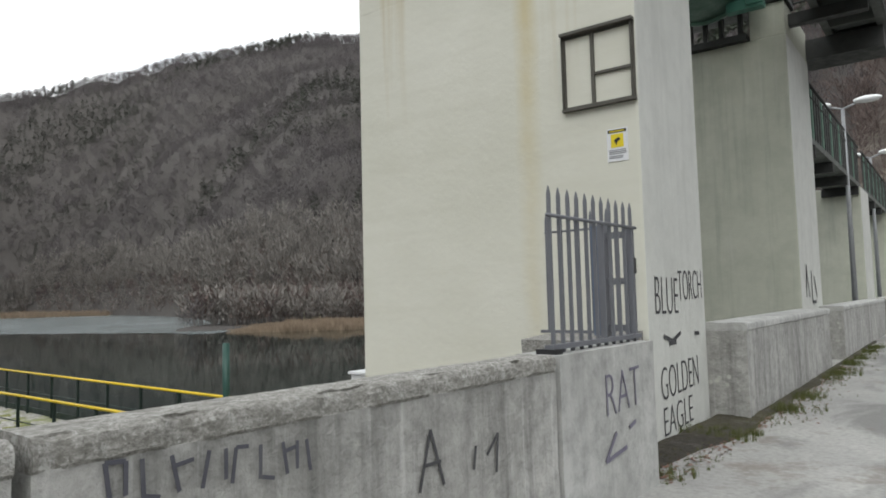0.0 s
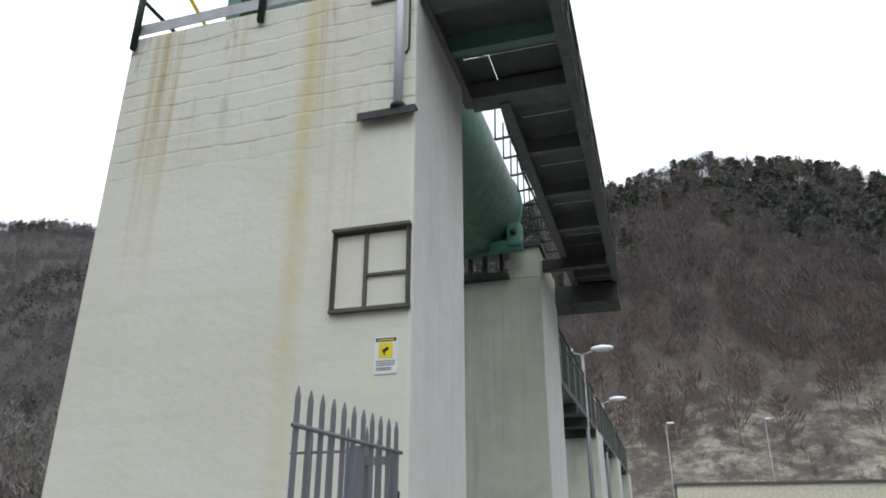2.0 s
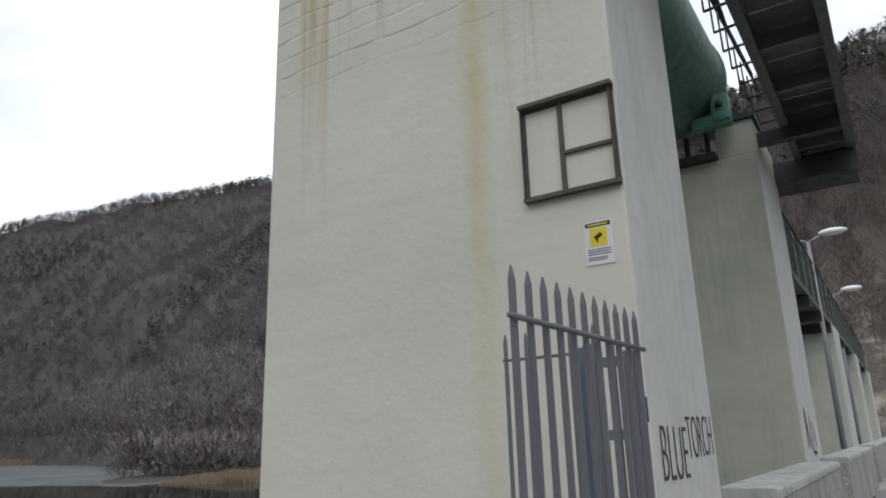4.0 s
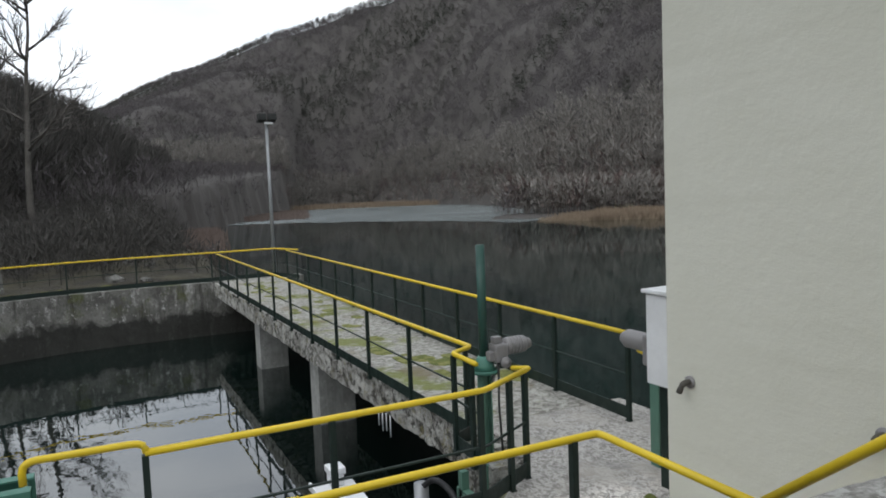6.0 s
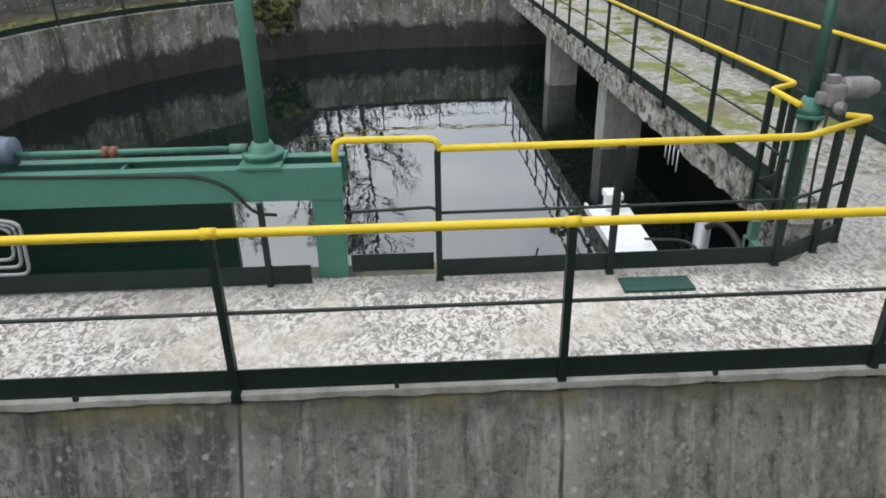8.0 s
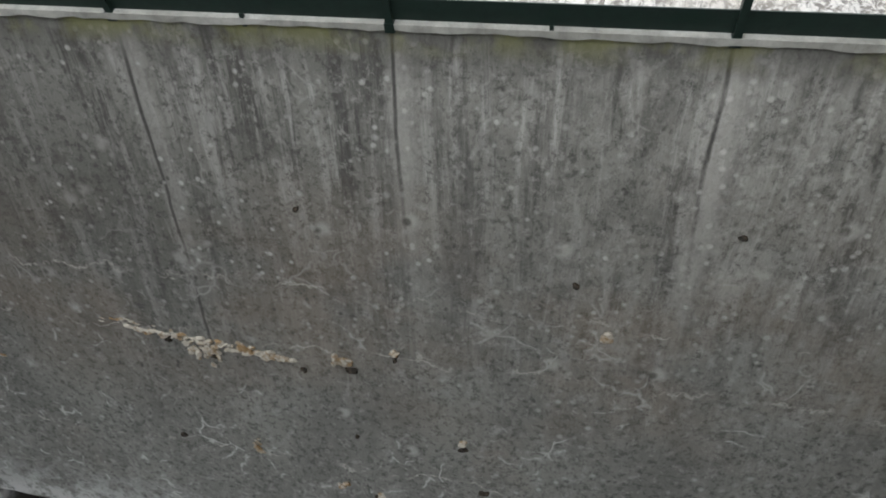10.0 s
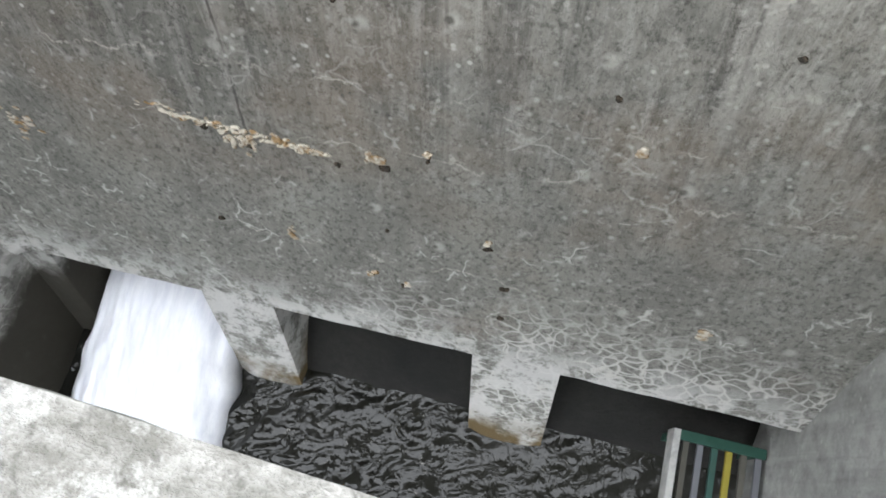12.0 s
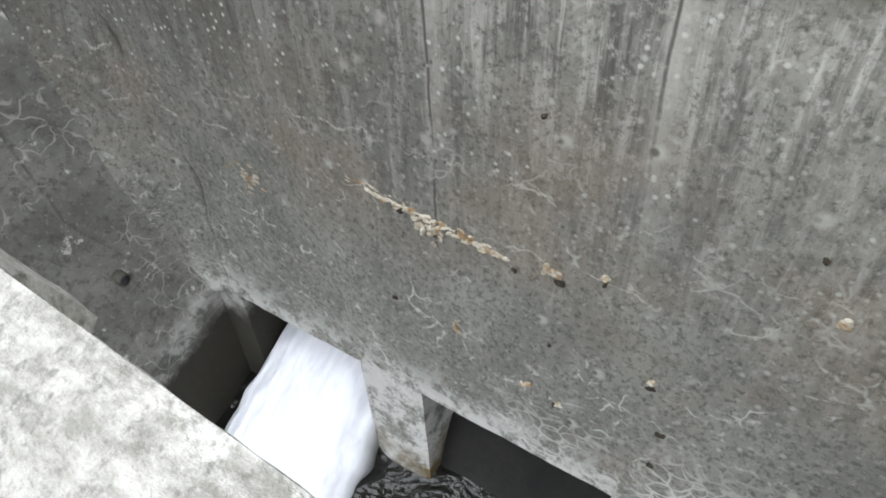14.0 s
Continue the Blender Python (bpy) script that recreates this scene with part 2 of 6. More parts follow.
def speckled_deck():
    """Screed broken up into pale flakes over darker grit."""
    n = Nodes("flaked_screed", 0.9)
    f = n.noise(17, 6, 0.72, n.at(1, 1.25, 1), 1.0)
    c = n.mix(n.ramp(f, 0.44, 0.54), (0.24, 0.217, 0.192), (0.77, 0.735, 0.69))
    c = n.mix(n.ramp(n.noise(46, 4, 0.7), 0.56, 0.66, 0, 0.6), c, (0.16, 0.15, 0.135))
    plain = n.ramp(n.noise(0.8, 5, 0.65, n.at(1, 1, 1, 2, 0.4)), 0.50, 0.60, 0, 0.75)
    c = n.mix(plain, c, n.mix(n.ramp(n.noise(5, 5, 0.7), 0.4, 0.6), (0.50, 0.45, 0.385), (0.68, 0.635, 0.57)))
    c = n.mix(n.ramp(n.noise(1.1, 5, 0.7, n.at(1, 1, 1, 3, 8)), 0.54, 0.66, 0, 0.7), c, (0.25, 0.24, 0.225))
    edge = n.math("MULTIPLY", n.ramp(n.math("ADD", n.axis(0), n.math("MULTIPLY", n.noise(2.2, 4), 0.35)), -5.62, -5.85), 0.5)
    c = n.mix(edge, c, (0.22, 0.215, 0.20))
    return n.done(c, f, 0.02)


def mossy_deck():
    n = Nodes("mossy_screed", 0.95)
    f = n.noise(9, 5, 0.75, None, 0.8)
    c = n.mix(n.ramp(f, 0.40, 0.58), (0.16, 0.15, 0.13), (0.42, 0.41, 0.37))
    c = n.mix(n.ramp(n.noise(0.55, 5, 0.7), 0.54, 0.62, 0, 0.9), c, (0.17, 0.19, 0.045))
    c = n.mix(n.ramp(n.noise(0.9, 4, 0.7, n.at(1, 1, 1, 4, 4)), 0.56, 0.66, 0, 0.8), c, (0.17, 0.14, 0.085))
    return n.done(c, f, 0.03)


def lichened():
    """Crumbling edge concrete: pale crusts, black algae and ochre moss in hand-sized patches."""
    n = Nodes("mossy_edge_concrete", 0.95)
    c = n.mix(n.ramp(n.noise(3.2, 6, 0.7), 0.42, 0.58), (0.24, 0.23, 0.205), (0.54, 0.53, 0.49))
    c = n.mix(n.ramp(n.noise(6.5, 6, 0.75, n.at(1, 1, 1, 2, 7)), 0.50, 0.57, 0, 0.9), c, (0.035, 0.032, 0.025))
    c = n.mix(n.ramp(n.noise(5.0, 6, 0.75, n.at(1, 1, 1, 9, 1)), 0.56, 0.63, 0, 0.6), c, (0.21, 0.18, 0.06))
    c = n.mix(n.ramp(n.noise(13, 5, 0.75), 0.58, 0.64, 0, 0.8), c, (0.60, 0.59, 0.55))
    return n.done(c, n.math("ADD", n.noise(7, 5, 0.75), n.noise(28, 4, 0.7)), 0.05)


def stained_pool():
    """The pool's old wall: flaked pale render above, a ragged damp line, algae below."""
    n = Nodes("damp_pool_wall_concrete", 0.93)
    z = n.axis(2)
    c = n.mix(n.ramp(n.noise(1.1, 6, 0.7), 0.38, 0.62), (0.11, 0.106, 0.095), (0.25, 0.243, 0.22))
    c = n.mix(n.ramp(n.noise(2.2, 6, 0.75, n.at(1.4, 1.4, 0.6, 3, 3)), 0.53, 0.61, 0, 0.8), c, (0.42, 0.41, 0.38))
    c = n.mix(n.ramp(n.noise(1.0, 5, 0.7, n.at(2.2, 2.2, 0.35)), 0.52, 0.64, 0, 0.9), c, (0.045, 0.043, 0.035))
    c = n.mix(n.ramp(n.noise(9, 5, 0.75), 0.56, 0.64, 0, 0.7), c, (0.07, 0.066, 0.055))
    c = n.mix(n.math("MULTIPLY", n.ramp(n.noise(4.5, 5, 0.75, n.at(1, 1, 1, 5, 5)), 0.60, 0.66), 0.8), c, (0.58, 0.57, 0.54))
    moss = n.math("MULTIPLY", n.ramp(n.noise(0.9, 5, 0.7, n.at(1, 1, 1, 7, 2)), 0.54, 0.62), n.ramp(z, -2.0, -1.1))
    c = n.mix(n.math("MULTIPLY", moss, 0.8), c, (0.09, 0.10, 0.03))
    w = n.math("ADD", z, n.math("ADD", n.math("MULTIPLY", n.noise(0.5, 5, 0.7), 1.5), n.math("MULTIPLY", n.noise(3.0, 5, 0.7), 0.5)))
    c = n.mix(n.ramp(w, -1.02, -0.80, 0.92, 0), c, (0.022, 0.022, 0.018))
    return n.done(c, n.math("ADD", n.noise(20, 5, 0.7), n.math("MULTIPLY", n.noise(4, 3), 1.5)), 0.03)


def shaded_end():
    """The pit's south end: concrete darkened to paint its shaded side, with pale lime scabs and fine cracks, wet at its
    foot.
    """
    n = Nodes("shade_toned_concrete", 0.93)
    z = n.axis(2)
    # base darker than the battered face: this side's shade is in the colour
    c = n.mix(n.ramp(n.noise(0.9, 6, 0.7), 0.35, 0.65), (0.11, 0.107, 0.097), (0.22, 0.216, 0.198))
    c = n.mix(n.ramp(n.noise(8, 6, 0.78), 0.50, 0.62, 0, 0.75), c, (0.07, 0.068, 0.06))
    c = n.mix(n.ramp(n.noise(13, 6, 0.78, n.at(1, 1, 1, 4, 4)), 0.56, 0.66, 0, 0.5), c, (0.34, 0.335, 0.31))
    scab = n.math("MULTIPLY", n.ramp(n.noise(1.9, 6, 0.75, n.at(1, 1, 1, 1.3, 8)), 0.60, 0.635), n.ramp(z, -6.9, -6.2))
    c = n.mix(n.math("MULTIPLY", scab, 0.8), c, (0.50, 0.49, 0.46))
    vein = n.math("MULTIPLY", n.ramp(n.cells(3.4, "DISTANCE_TO_EDGE", n.bent_co(0.5)), 0.015, 0.05, 1, 0), n.ramp(n.noise(1.1, 4, 0.7, n.at(1, 1, 1, 3, 2)), 0.53, 0.60))
    c = n.mix(n.math("MULTIPLY", vein, 0.4), c, (0.50, 0.49, 0.45))
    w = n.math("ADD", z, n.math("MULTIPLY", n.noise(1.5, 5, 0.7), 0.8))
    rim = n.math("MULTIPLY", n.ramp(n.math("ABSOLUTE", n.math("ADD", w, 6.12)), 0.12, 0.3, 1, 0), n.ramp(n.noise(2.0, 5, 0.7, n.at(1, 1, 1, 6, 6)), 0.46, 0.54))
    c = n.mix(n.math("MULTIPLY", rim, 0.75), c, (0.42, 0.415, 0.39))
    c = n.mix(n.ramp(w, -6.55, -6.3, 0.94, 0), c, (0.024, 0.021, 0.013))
    return n.done(c, n.noise(20, 6, 0.75), 0.02)


def tower_cream():
    """Cream-painted concrete with rust runs, board marks near the top and faint patches."""
    n = Nodes("cream_render", 0.85)
    z, x = n.axis(2), n.axis(0)
    c = n.mix(n.ramp(n.noise(0.5, 5, 0.6), 0.35, 0.65), (0.59, 0.585, 0.50), (0.65, 0.645, 0.565))
    c = n.mix(n.ramp(n.noise(1.0, 5, 0.6, n.at(0.5, 0.5, 4.5)), 0.5, 0.72, 0, 0.22), c, (0.47, 0.46, 0.37))
    top = n.ramp(z, 3.6, 6.2)
    run = n.ramp(n.noise(1.0, 4, 0.6, n.at(3.2, 3.2, 0.10)), 0.55, 0.70)
    c = n.mix(n.math("MULTIPLY", n.math("MULTIPLY", run, top), 0.75), c, (0.40, 0.30, 0.11))
    line = n.math("MULTIPLY", n.math("ABSOLUTE", n.math("ADD", n.math("ADD", x, 2.92), n.math("MULTIPLY", n.noise(1.2, 3), 0.12))), 1.0)
    one = n.math("MULTIPLY", n.ramp(line, 0.02, 0.16, 1, 0), n.ramp(n.noise(2.5, 4), 0.25, 0.6, 0.35, 1))
    c = n.mix(n.math("MULTIPLY", one, n.ramp(z, 2.2, 5.5, 0.2, 0.65)), c, (0.50, 0.40, 0.14))
    grime = n.math("MULTIPLY", n.ramp(n.noise(1.0, 6, 0.75, n.at(5, 5, 0.8)), 0.56, 0.7), n.ramp(z, 5.0, 7.2))
    c = n.mix(n.math("MULTIPLY", grime, 0.7), c, (0.17, 0.15, 0.10))
    board = n.add("ShaderNodeTexWave")
    board.bands_direction = "Z"
    board.inputs["Scale"].default_value, board.inputs["Distortion"].default_value = 1.5, 1.2
    n.t.links.new(n.co, board.inputs["Vector"])
    ledge = n.math("MULTIPLY", n.ramp(board.outputs["Fac"], 0.93, 1.0), n.ramp(z, 5.2, 5.6))
    c = n.mix(n.math("MULTIPLY", n.math("MULTIPLY", ledge, n.ramp(n.noise(3, 4), 0.45, 0.6)), 0.6), c, (0.2, 0.18, 0.12))
    h = n.math("ADD", n.noise(11, 5, 0.7), n.math("MULTIPLY", ledge, -0.5))
    return n.done(c, h, 0.006)


def water(name, deep, ripple, scale, depth, rough=0.03, ior=1.34):
    n = Nodes(name, rough)
    n.b.inputs["IOR"].default_value = ior
    h = n.noise(scale, 3, 0.5, n.at(1, 1, 1), ripple)
    c = n.mix(n.ramp(n.noise(0.15, 3), 0.4, 0.6), deep, tuple(v * 1.5 for v in deep))
    return n.done(c, h, depth)


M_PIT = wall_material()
M_DECK = speckled_deck()
M_KERB = weathered("pale_nosing_concrete", (0.56, 0.555, 0.51), (0.36, 0.355, 0.31), 7, 0.3, 0.0, 0.02)
M_JETTY = mossy_deck()
M_CREAM = tower_cream()
M_PIER = weathered("pale_concrete", (0.60, 0.605, 0.565), (0.52, 0.525, 0.49), 4, 0.15, 0, 0.004, 0.92, 0.0, 0.16)
M_PIER2 = weathered("greenish_concrete", (0.53, 0.54, 0.455), (0.43, 0.445, 0.365), 3, 0.30, 0, 0.005, 0.92, 0.0, 0.16)
M_PARAPET = weathered("parapet_concrete", (0.48, 0.475, 0.45), (0.27, 0.266, 0.248), 10, 0.75, 0.7, 0.016)
M_PARAPET_TOP = scabbed_top()
M_PILLAR = weathered("patched_concrete", (0.52, 0.52, 0.5), (0.36, 0.36, 0.34), 6, 0.3, 0, 0.008)
M_POOL = weathered("pool_wall_concrete", (0.25, 0.245, 0.225), (0.085, 0.082, 0.072), 4, 0.8, 0.9, 0.03)
M_POOLRING = stained_pool()
M_SOUTH = shaded_end()
M_EDGE = lichened()
M_ROAD = weathered("worn_road_concrete", (0.46, 0.455, 0.43), (0.33, 0.325, 0.31), 20, 0, 0.2, 0.01, 0.75, 0.6)
# near-black colour stands in for shade in the outlets and under the jetty
M_CHUTE = weathered("shade_black_concrete", (0.018, 0.017, 0.014), (0.004, 0.004, 0.0035), 9, 0.0, 0.0, 0.02, 0.9)
M_END = weathered("smooth_pale_concrete", (0.42, 0.42, 0.40), (0.25, 0.25, 0.235), 5, 0.4, 0.4, 0.01)
M_DARKGREEN = painted("black_green_paint", (0.006, 0.018, 0.013), 0.008, 0.5, 0, (0.05, 0.05, 0.04))
M_YELLOW = painted("yellow_paint", (0.72, 0.52, 0.015), 0.02, 0.4, 0, (0.3, 0.2, 0.03))
M_GREEN = painted("sea_green_paint", (0.068, 0.20, 0.15), 0.09, 0.45)
M_GREEN3 = painted("dark_sea_green_paint", (0.028, 0.085, 0.068), 0.06, 0.5)
M_LEAFG = painted("wet_dark_green_paint", (0.016, 0.050, 0.036), 0.03, 0.4)
M_YELLOWOLD = painted("faded_yellow_paint", (0.30, 0.25, 0.03), 0.12, 0.6, 0, (0.06, 0.06, 0.03))
M_GREEN2 = painted("pale_green_paint", (0.10, 0.20, 0.15), 0.08, 0.5)
M_STEELDARK = painted("dark_rusty_steel", (0.045, 0.047, 0.045), 0.12, 0.6, 0.3, (0.09, 0.05, 0.03))
M_BRIDGE = painted("grey_green_steel", (0.13, 0.14, 0.13), 0.08, 0.6, 0.2, (0.08, 0.05, 0.03))
M_FRAME = painted("rusty_angle_iron", (0.10, 0.095, 0.08), 0.14, 0.7, 0.2, (0.12, 0.06, 0.03))
M_GREY = painted("grey_paint", (0.145, 0.15, 0.165), 0.02, 0.5)
M_MOTOR = painted("weathered_aluminium", (0.27, 0.26, 0.26), 0.05, 0.55, 0.3, (0.15, 0.12, 0.1))
M_BLUEGREY = painted("blue_grey_paint", (0.11, 0.14, 0.20), 0.03, 0.45)
M_GALV = painted("galvanised_steel", (0.36, 0.37, 0.38), 0.02, 0.5, 0.5, (0.25, 0.22, 0.2))
M_WHITE = painted("white_enamel", (0.72, 0.73, 0.74), 0.01, 0.4, 0, (0.4, 0.38, 0.35))
M_RED = painted("red_lead_paint", (0.20, 0.07, 0.03), 0.1, 0.5)
M_PVC = painted("grey_pvc", (0.55, 0.55, 0.6), 0.01, 0.4, 0, (0.4, 0.4, 0.4))
M_BLACK = painted("black_rubber", (0.015, 0.015, 0.016), 0.0, 0.6)
M_MAT = painted("green_rubber", (0.01, 0.06, 0.04), 0.02, 0.6, 0, (0.05, 0.06, 0.05))
M_SIGNY = painted("sign_yellow", (0.75, 0.6, 0.02), 0.0, 0.35)
M_SPRAY = painted("black_spray_paint", (0.055, 0.055, 0.06), 0.10, 0.7, 0, (0.3, 0.3, 0.28))
M_GHOST = painted("faded_violet_spray", (0.16, 0.15, 0.2), 0.12, 0.7, 0, (0.35, 0.35, 0.33))
M_LAKE = water("lake_water", (0.005, 0.013, 0.011), 0.3, 0.9, 0.004, 0.04)
M_POOLW = water("pool_water", (0.003, 0.007, 0.006), 0.2, 1.6, 0.004, 0.015, 2.2)
M_PITW = water("rushing_water", (0.012, 0.012, 0.010), 0.8, 5.0, 0.03, 0.06, 1.5)
M_HOUSE = weathered("cream_plaster", (0.68, 0.65, 0.5), (0.6, 0.57, 0.44), 4, 0.15, 0, 0.004)
M_ROOF = weathered("grey_roof", (0.13, 0.12, 0.11), (0.09, 0.085, 0.08), 5)
M_GLASS = Nodes("dark_glass", 0.08).done((0.02, 0.022, 0.025))
nf = Nodes("white_water", 0.45)
M_FOAM = nf.done(nf.mix(nf.ramp(nf.noise(1.0, 6, 0.7, nf.at(1.2, 7.0, 1.2)), 0.36, 0.60), (0.76, 0.775, 0.84), (0.90, 0.91, 0.95)),
                 nf.noise(1.0, 5, 0.6, nf.at(2.0, 6.0, 2.0)), 0.018)
ni = Nodes("thin_ice", 0.22)
M_ICE = ni.done(ni.mix(ni.ramp(ni.noise(0.05, 5), 0.35, 0.65), (0.10, 0.12, 0.12), (0.24, 0.27, 0.27)))
M_LAMP = Nodes("lamp_glass", 0.2).done((0.85, 0.86, 0.86))
ng = Nodes("winter_ground", 0.97)
gc = ng.mix(ng.ramp(ng.noise(0.03, 6, 0.7), 0.35, 0.65), (0.052, 0.046, 0.042), (0.078, 0.070, 0.064))
gc = ng.mix(ng.ramp(ng.noise(0.25, 6, 0.75), 0.45, 0.65, 0, 0.5), gc, (0.055, 0.050, 0.043))
M_GROUND = ng.done(gc, ng.noise(1.6, 5, 0.7), 0.25)
nr = Nodes("bank_turf", 0.97)
rc = nr.mix(nr.ramp(nr.noise(0.8, 6, 0.75), 0.42, 0.6), (0.034, 0.029, 0.022), (0.066, 0.06, 0.034))
rc = nr.mix(nr.ramp(nr.noise(5, 5, 0.75), 0.56, 0.66, 0, 0.8), rc, (0.11, 0.104, 0.09))
M_BANK = nr.done(rc, nr.noise(6, 5, 0.7), 0.06)
nk = Nodes("quarry_rock", 0.95)
kc = nk.mix(nk.ramp(nk.noise(0.25, 6, 0.7), 0.4, 0.6), (0.09, 0.078, 0.065), (0.36, 0.325, 0.26))
kc = nk.mix(nk.ramp(nk.noise(1.2, 6, 0.75), 0.5, 0.65, 0, 0.7), kc, (0.12, 0.10, 0.09))
bare_rock = nk.math("MULTIPLY", nk.ramp(nk.noise(0.13, 6, 0.75), 0.40, 0.52), nk.ramp(nk.math("ADD", nk.axis(2), nk.math("MULTIPLY", nk.noise(0.07, 4), 24)), 26, 46, 1, 0))
kc = nk.mix(bare_rock, (0.095, 0.078, 0.068), kc)
M_ROCK = nk.done(kc, nk.noise(0.9, 6, 0.75), 0.5)


def leafy(name, a, b, rough=0.95):
    n = Nodes(name, rough)
    g = n.add("ShaderNodeNewGeometry")
    return n.done(n.mix(g.outputs["Random Per Island"], a, b))


M_TWIG = leafy("bare_twigs", (0.074, 0.066, 0.067), (0.110, 0.098, 0.098))
M_TWIGDEEP = leafy("deep_grey_twigs", (0.044, 0.041, 0.038), (0.076, 0.070, 0.064))
M_TWIGDARK = leafy("dark_twigs", (0.038, 0.036, 0.032), (0.088, 0.082, 0.074))
M_FARPINE = leafy("far_needles", (0.046, 0.050, 0.040), (0.078, 0.080, 0.066))
M_TWIGRED = leafy("russet_twigs", (0.090, 0.067, 0.061), (0.15, 0.114, 0.10))
M_TWIGPALE = leafy("pale_poplar_twigs", (0.15, 0.138, 0.123), (0.25, 0.232, 0.21))
M_PINE = leafy("pine_needles", (0.055, 0.068, 0.05), (0.105, 0.12, 0.09))
M_REED = leafy("dry_reeds", (0.20, 0.15, 0.105), (0.31, 0.24, 0.17))
M_REEDRED = leafy("russet_reeds", (0.14, 0.105, 0.09), (0.22, 0.17, 0.145))
M_BARK = weathered("grey_bark", (0.16, 0.147, 0.13), (0.075, 0.068, 0.06), 9, 0.5)
M_GRASS = leafy("verge_grass", (0.05, 0.075, 0.018), (0.15, 0.15, 0.05))
M_LEAF = leafy("fallen_leaves", (0.12, 0.06, 0.045), (0.24, 0.14, 0.10))


# ---- building helpers ----
def bx(bm, x0, x1, y0, y1, z0, z1, bevel=0.0):
    r = bmesh.ops.create_cube(bm, size=1)
    for v in r["verts"]:
        v.co = Vector((x0 if v.co.x < 0 else x1, y0 if v.co.y < 0 else y1, z0 if v.co.z < 0 else z1))
    if bevel:
        es = list({e for v in r["verts"] for e in v.link_edges})
        bmesh.ops.bevel(bm, geom=es, offset=bevel, segments=2, profile=0.6, affect="EDGES")
    return bm


def tube(bm, pts, r, seg=10, r2=None):
    """A round bar along the points."""
    pts = [Vector(p) for p in pts]
    rings = []
    for i, p in enumerate(pts):
        d = (pts[min(i + 1, len(pts) - 1)] - pts[max(i - 1, 0)]).normalized()
        a = d.orthogonal().normalized() if abs(d.z) > 0.9 else d.cross(Vector((0, 0, 1))).normalized()
        b = d.cross(a)
        rr = r if r2 is None else r + (r2 - r) * i / (len(pts) - 1)
        rings.append([bm.verts.new(p + a * (rr * math.cos(k * math.tau / seg)) + b * (rr * math.sin(k * math.tau / seg))) for k in range(seg)])
    for u, w in zip(rings, rings[1:]):
        for k in range(seg):
            bm.faces.new((u[k], u[(k + 1) % seg], w[(k + 1) % seg], w[k]))
    bm.faces.new(rings[0][::-1])
    bm.faces.new(rings[-1])
    for f in bm.faces:
        f.smooth = True
    return bm


def bent(pts, n=5, cut=0.08):
    """The points with their corners rounded."""
    pts = [Vector(p) for p in pts]
    out = [pts[0]]
    for a, b, c in zip(pts, pts[1:], pts[2:]):
        u, w = b + (a - b).normalized() * min(cut, (a - b).length / 2), b + (c - b).normalized() * min(cut, (c - b).length / 2)
        for k in range(n + 1):
            t = k / n
            out.append(u * (1 - t) ** 2 + b * (2 * t * (1 - t)) + w * t * t)
    out.append(pts[-1])
    return out


def roughen(bm, cuts, amp, scale=3.0, keep=None):
    bmesh.ops.subdivide_edges(bm, edges=bm.edges[:], cuts=cuts, use_grid_fill=True)
    bm.normal_update()
    for v in bm.verts:
        a = amp if keep is None else amp * keep(v.co)
        v.co += v.normal * (a * (noise.noise(v.co * scale) + 0.6 * noise.noise(v.co * scale * 3.1)))
    return bm


def thing(name, at, label, category, group="", kind=""):
    ob = new(name)
    ob.empty_display_size = 0.2
    ob.location = at
    return tagged(ob, label, category, group, kind)


def mesh_of(name, bm, *mats):
    bmesh.ops.recalc_face_normals(bm, faces=bm.faces[:])
    me = bpy.data.meshes.new(name)
    bm.to_mesh(me)
    bm.free()
    for m in mats:
        me.materials.append(m)
    return me


def root(ob):
    p = Vector((0, 0, 0))
    while ob:
        p += ob.location
        ob = ob.parent
    return p


def part(name, bm, material, parent, label=""):
    """One mesh, given in world metres, under a thing or a part. Its origin stays at the thing's base."""
    ms = material if isinstance(material, tuple) else (material,)
    bmesh.ops.translate(bm, verts=bm.verts[:], vec=-root(parent))
    ob = new(name, mesh_of(name, bm, *ms))
    ob.parent = parent
    return tagged(ob, label)


def solid(name, bm, material, label="", category="", kind="structure", group=""):
    """One mesh at top level."""
    ms = material if isinstance(material, tuple) else (material,)
    return tagged(new(name, mesh_of(name, bm, *ms)), label, category, group, kind)


def B():
    return bmesh.new()


def box(x0, x1, y0, y1, z0, z1, bevel=0.0):
    return bx(B(), x0, x1, y0, y1, z0, z1, bevel)


def prism(poly, z0, z1):
    """An upright solid over a plan."""
    bm = B()
    lo = [bm.verts.new((x, y, z0)) for x, y in poly]
    hi = [bm.verts.new((x, y, z1)) for x, y in poly]
    bm.faces.new(lo[::-1])
    bm.faces.new(hi)
    for k in range(len(poly)):
        q = (k + 1) % len(poly)
        bm.faces.new((lo[k], lo[q], hi[q], hi[k]))
    return bm


def profile_y(poly, y0, y1):
    """A solid with a profile in x and z, drawn out along y."""
    bm = B()
    lo = [bm.verts.new((x, y0, z)) for x, z in poly]
    hi = [bm.verts.new((x, y1, z)) for x, z in poly]
    bm.faces.new(lo[::-1])
    bm.faces.new(hi)
    for k in range(len(poly)):
        q = (k + 1) % len(poly)
        bm.faces.new((lo[k], lo[q], hi[q], hi[k]))
    return bm


def lying(bm, axis, c, r, a, b, seg=16, bevel=0.0):
    """A drum along an axis, from a to b."""
    i = "xyz".index(axis)
    p, q = list(c), list(c)
    p[i], q[i] = a, b
    return tube(bm, (p, q), r, seg)


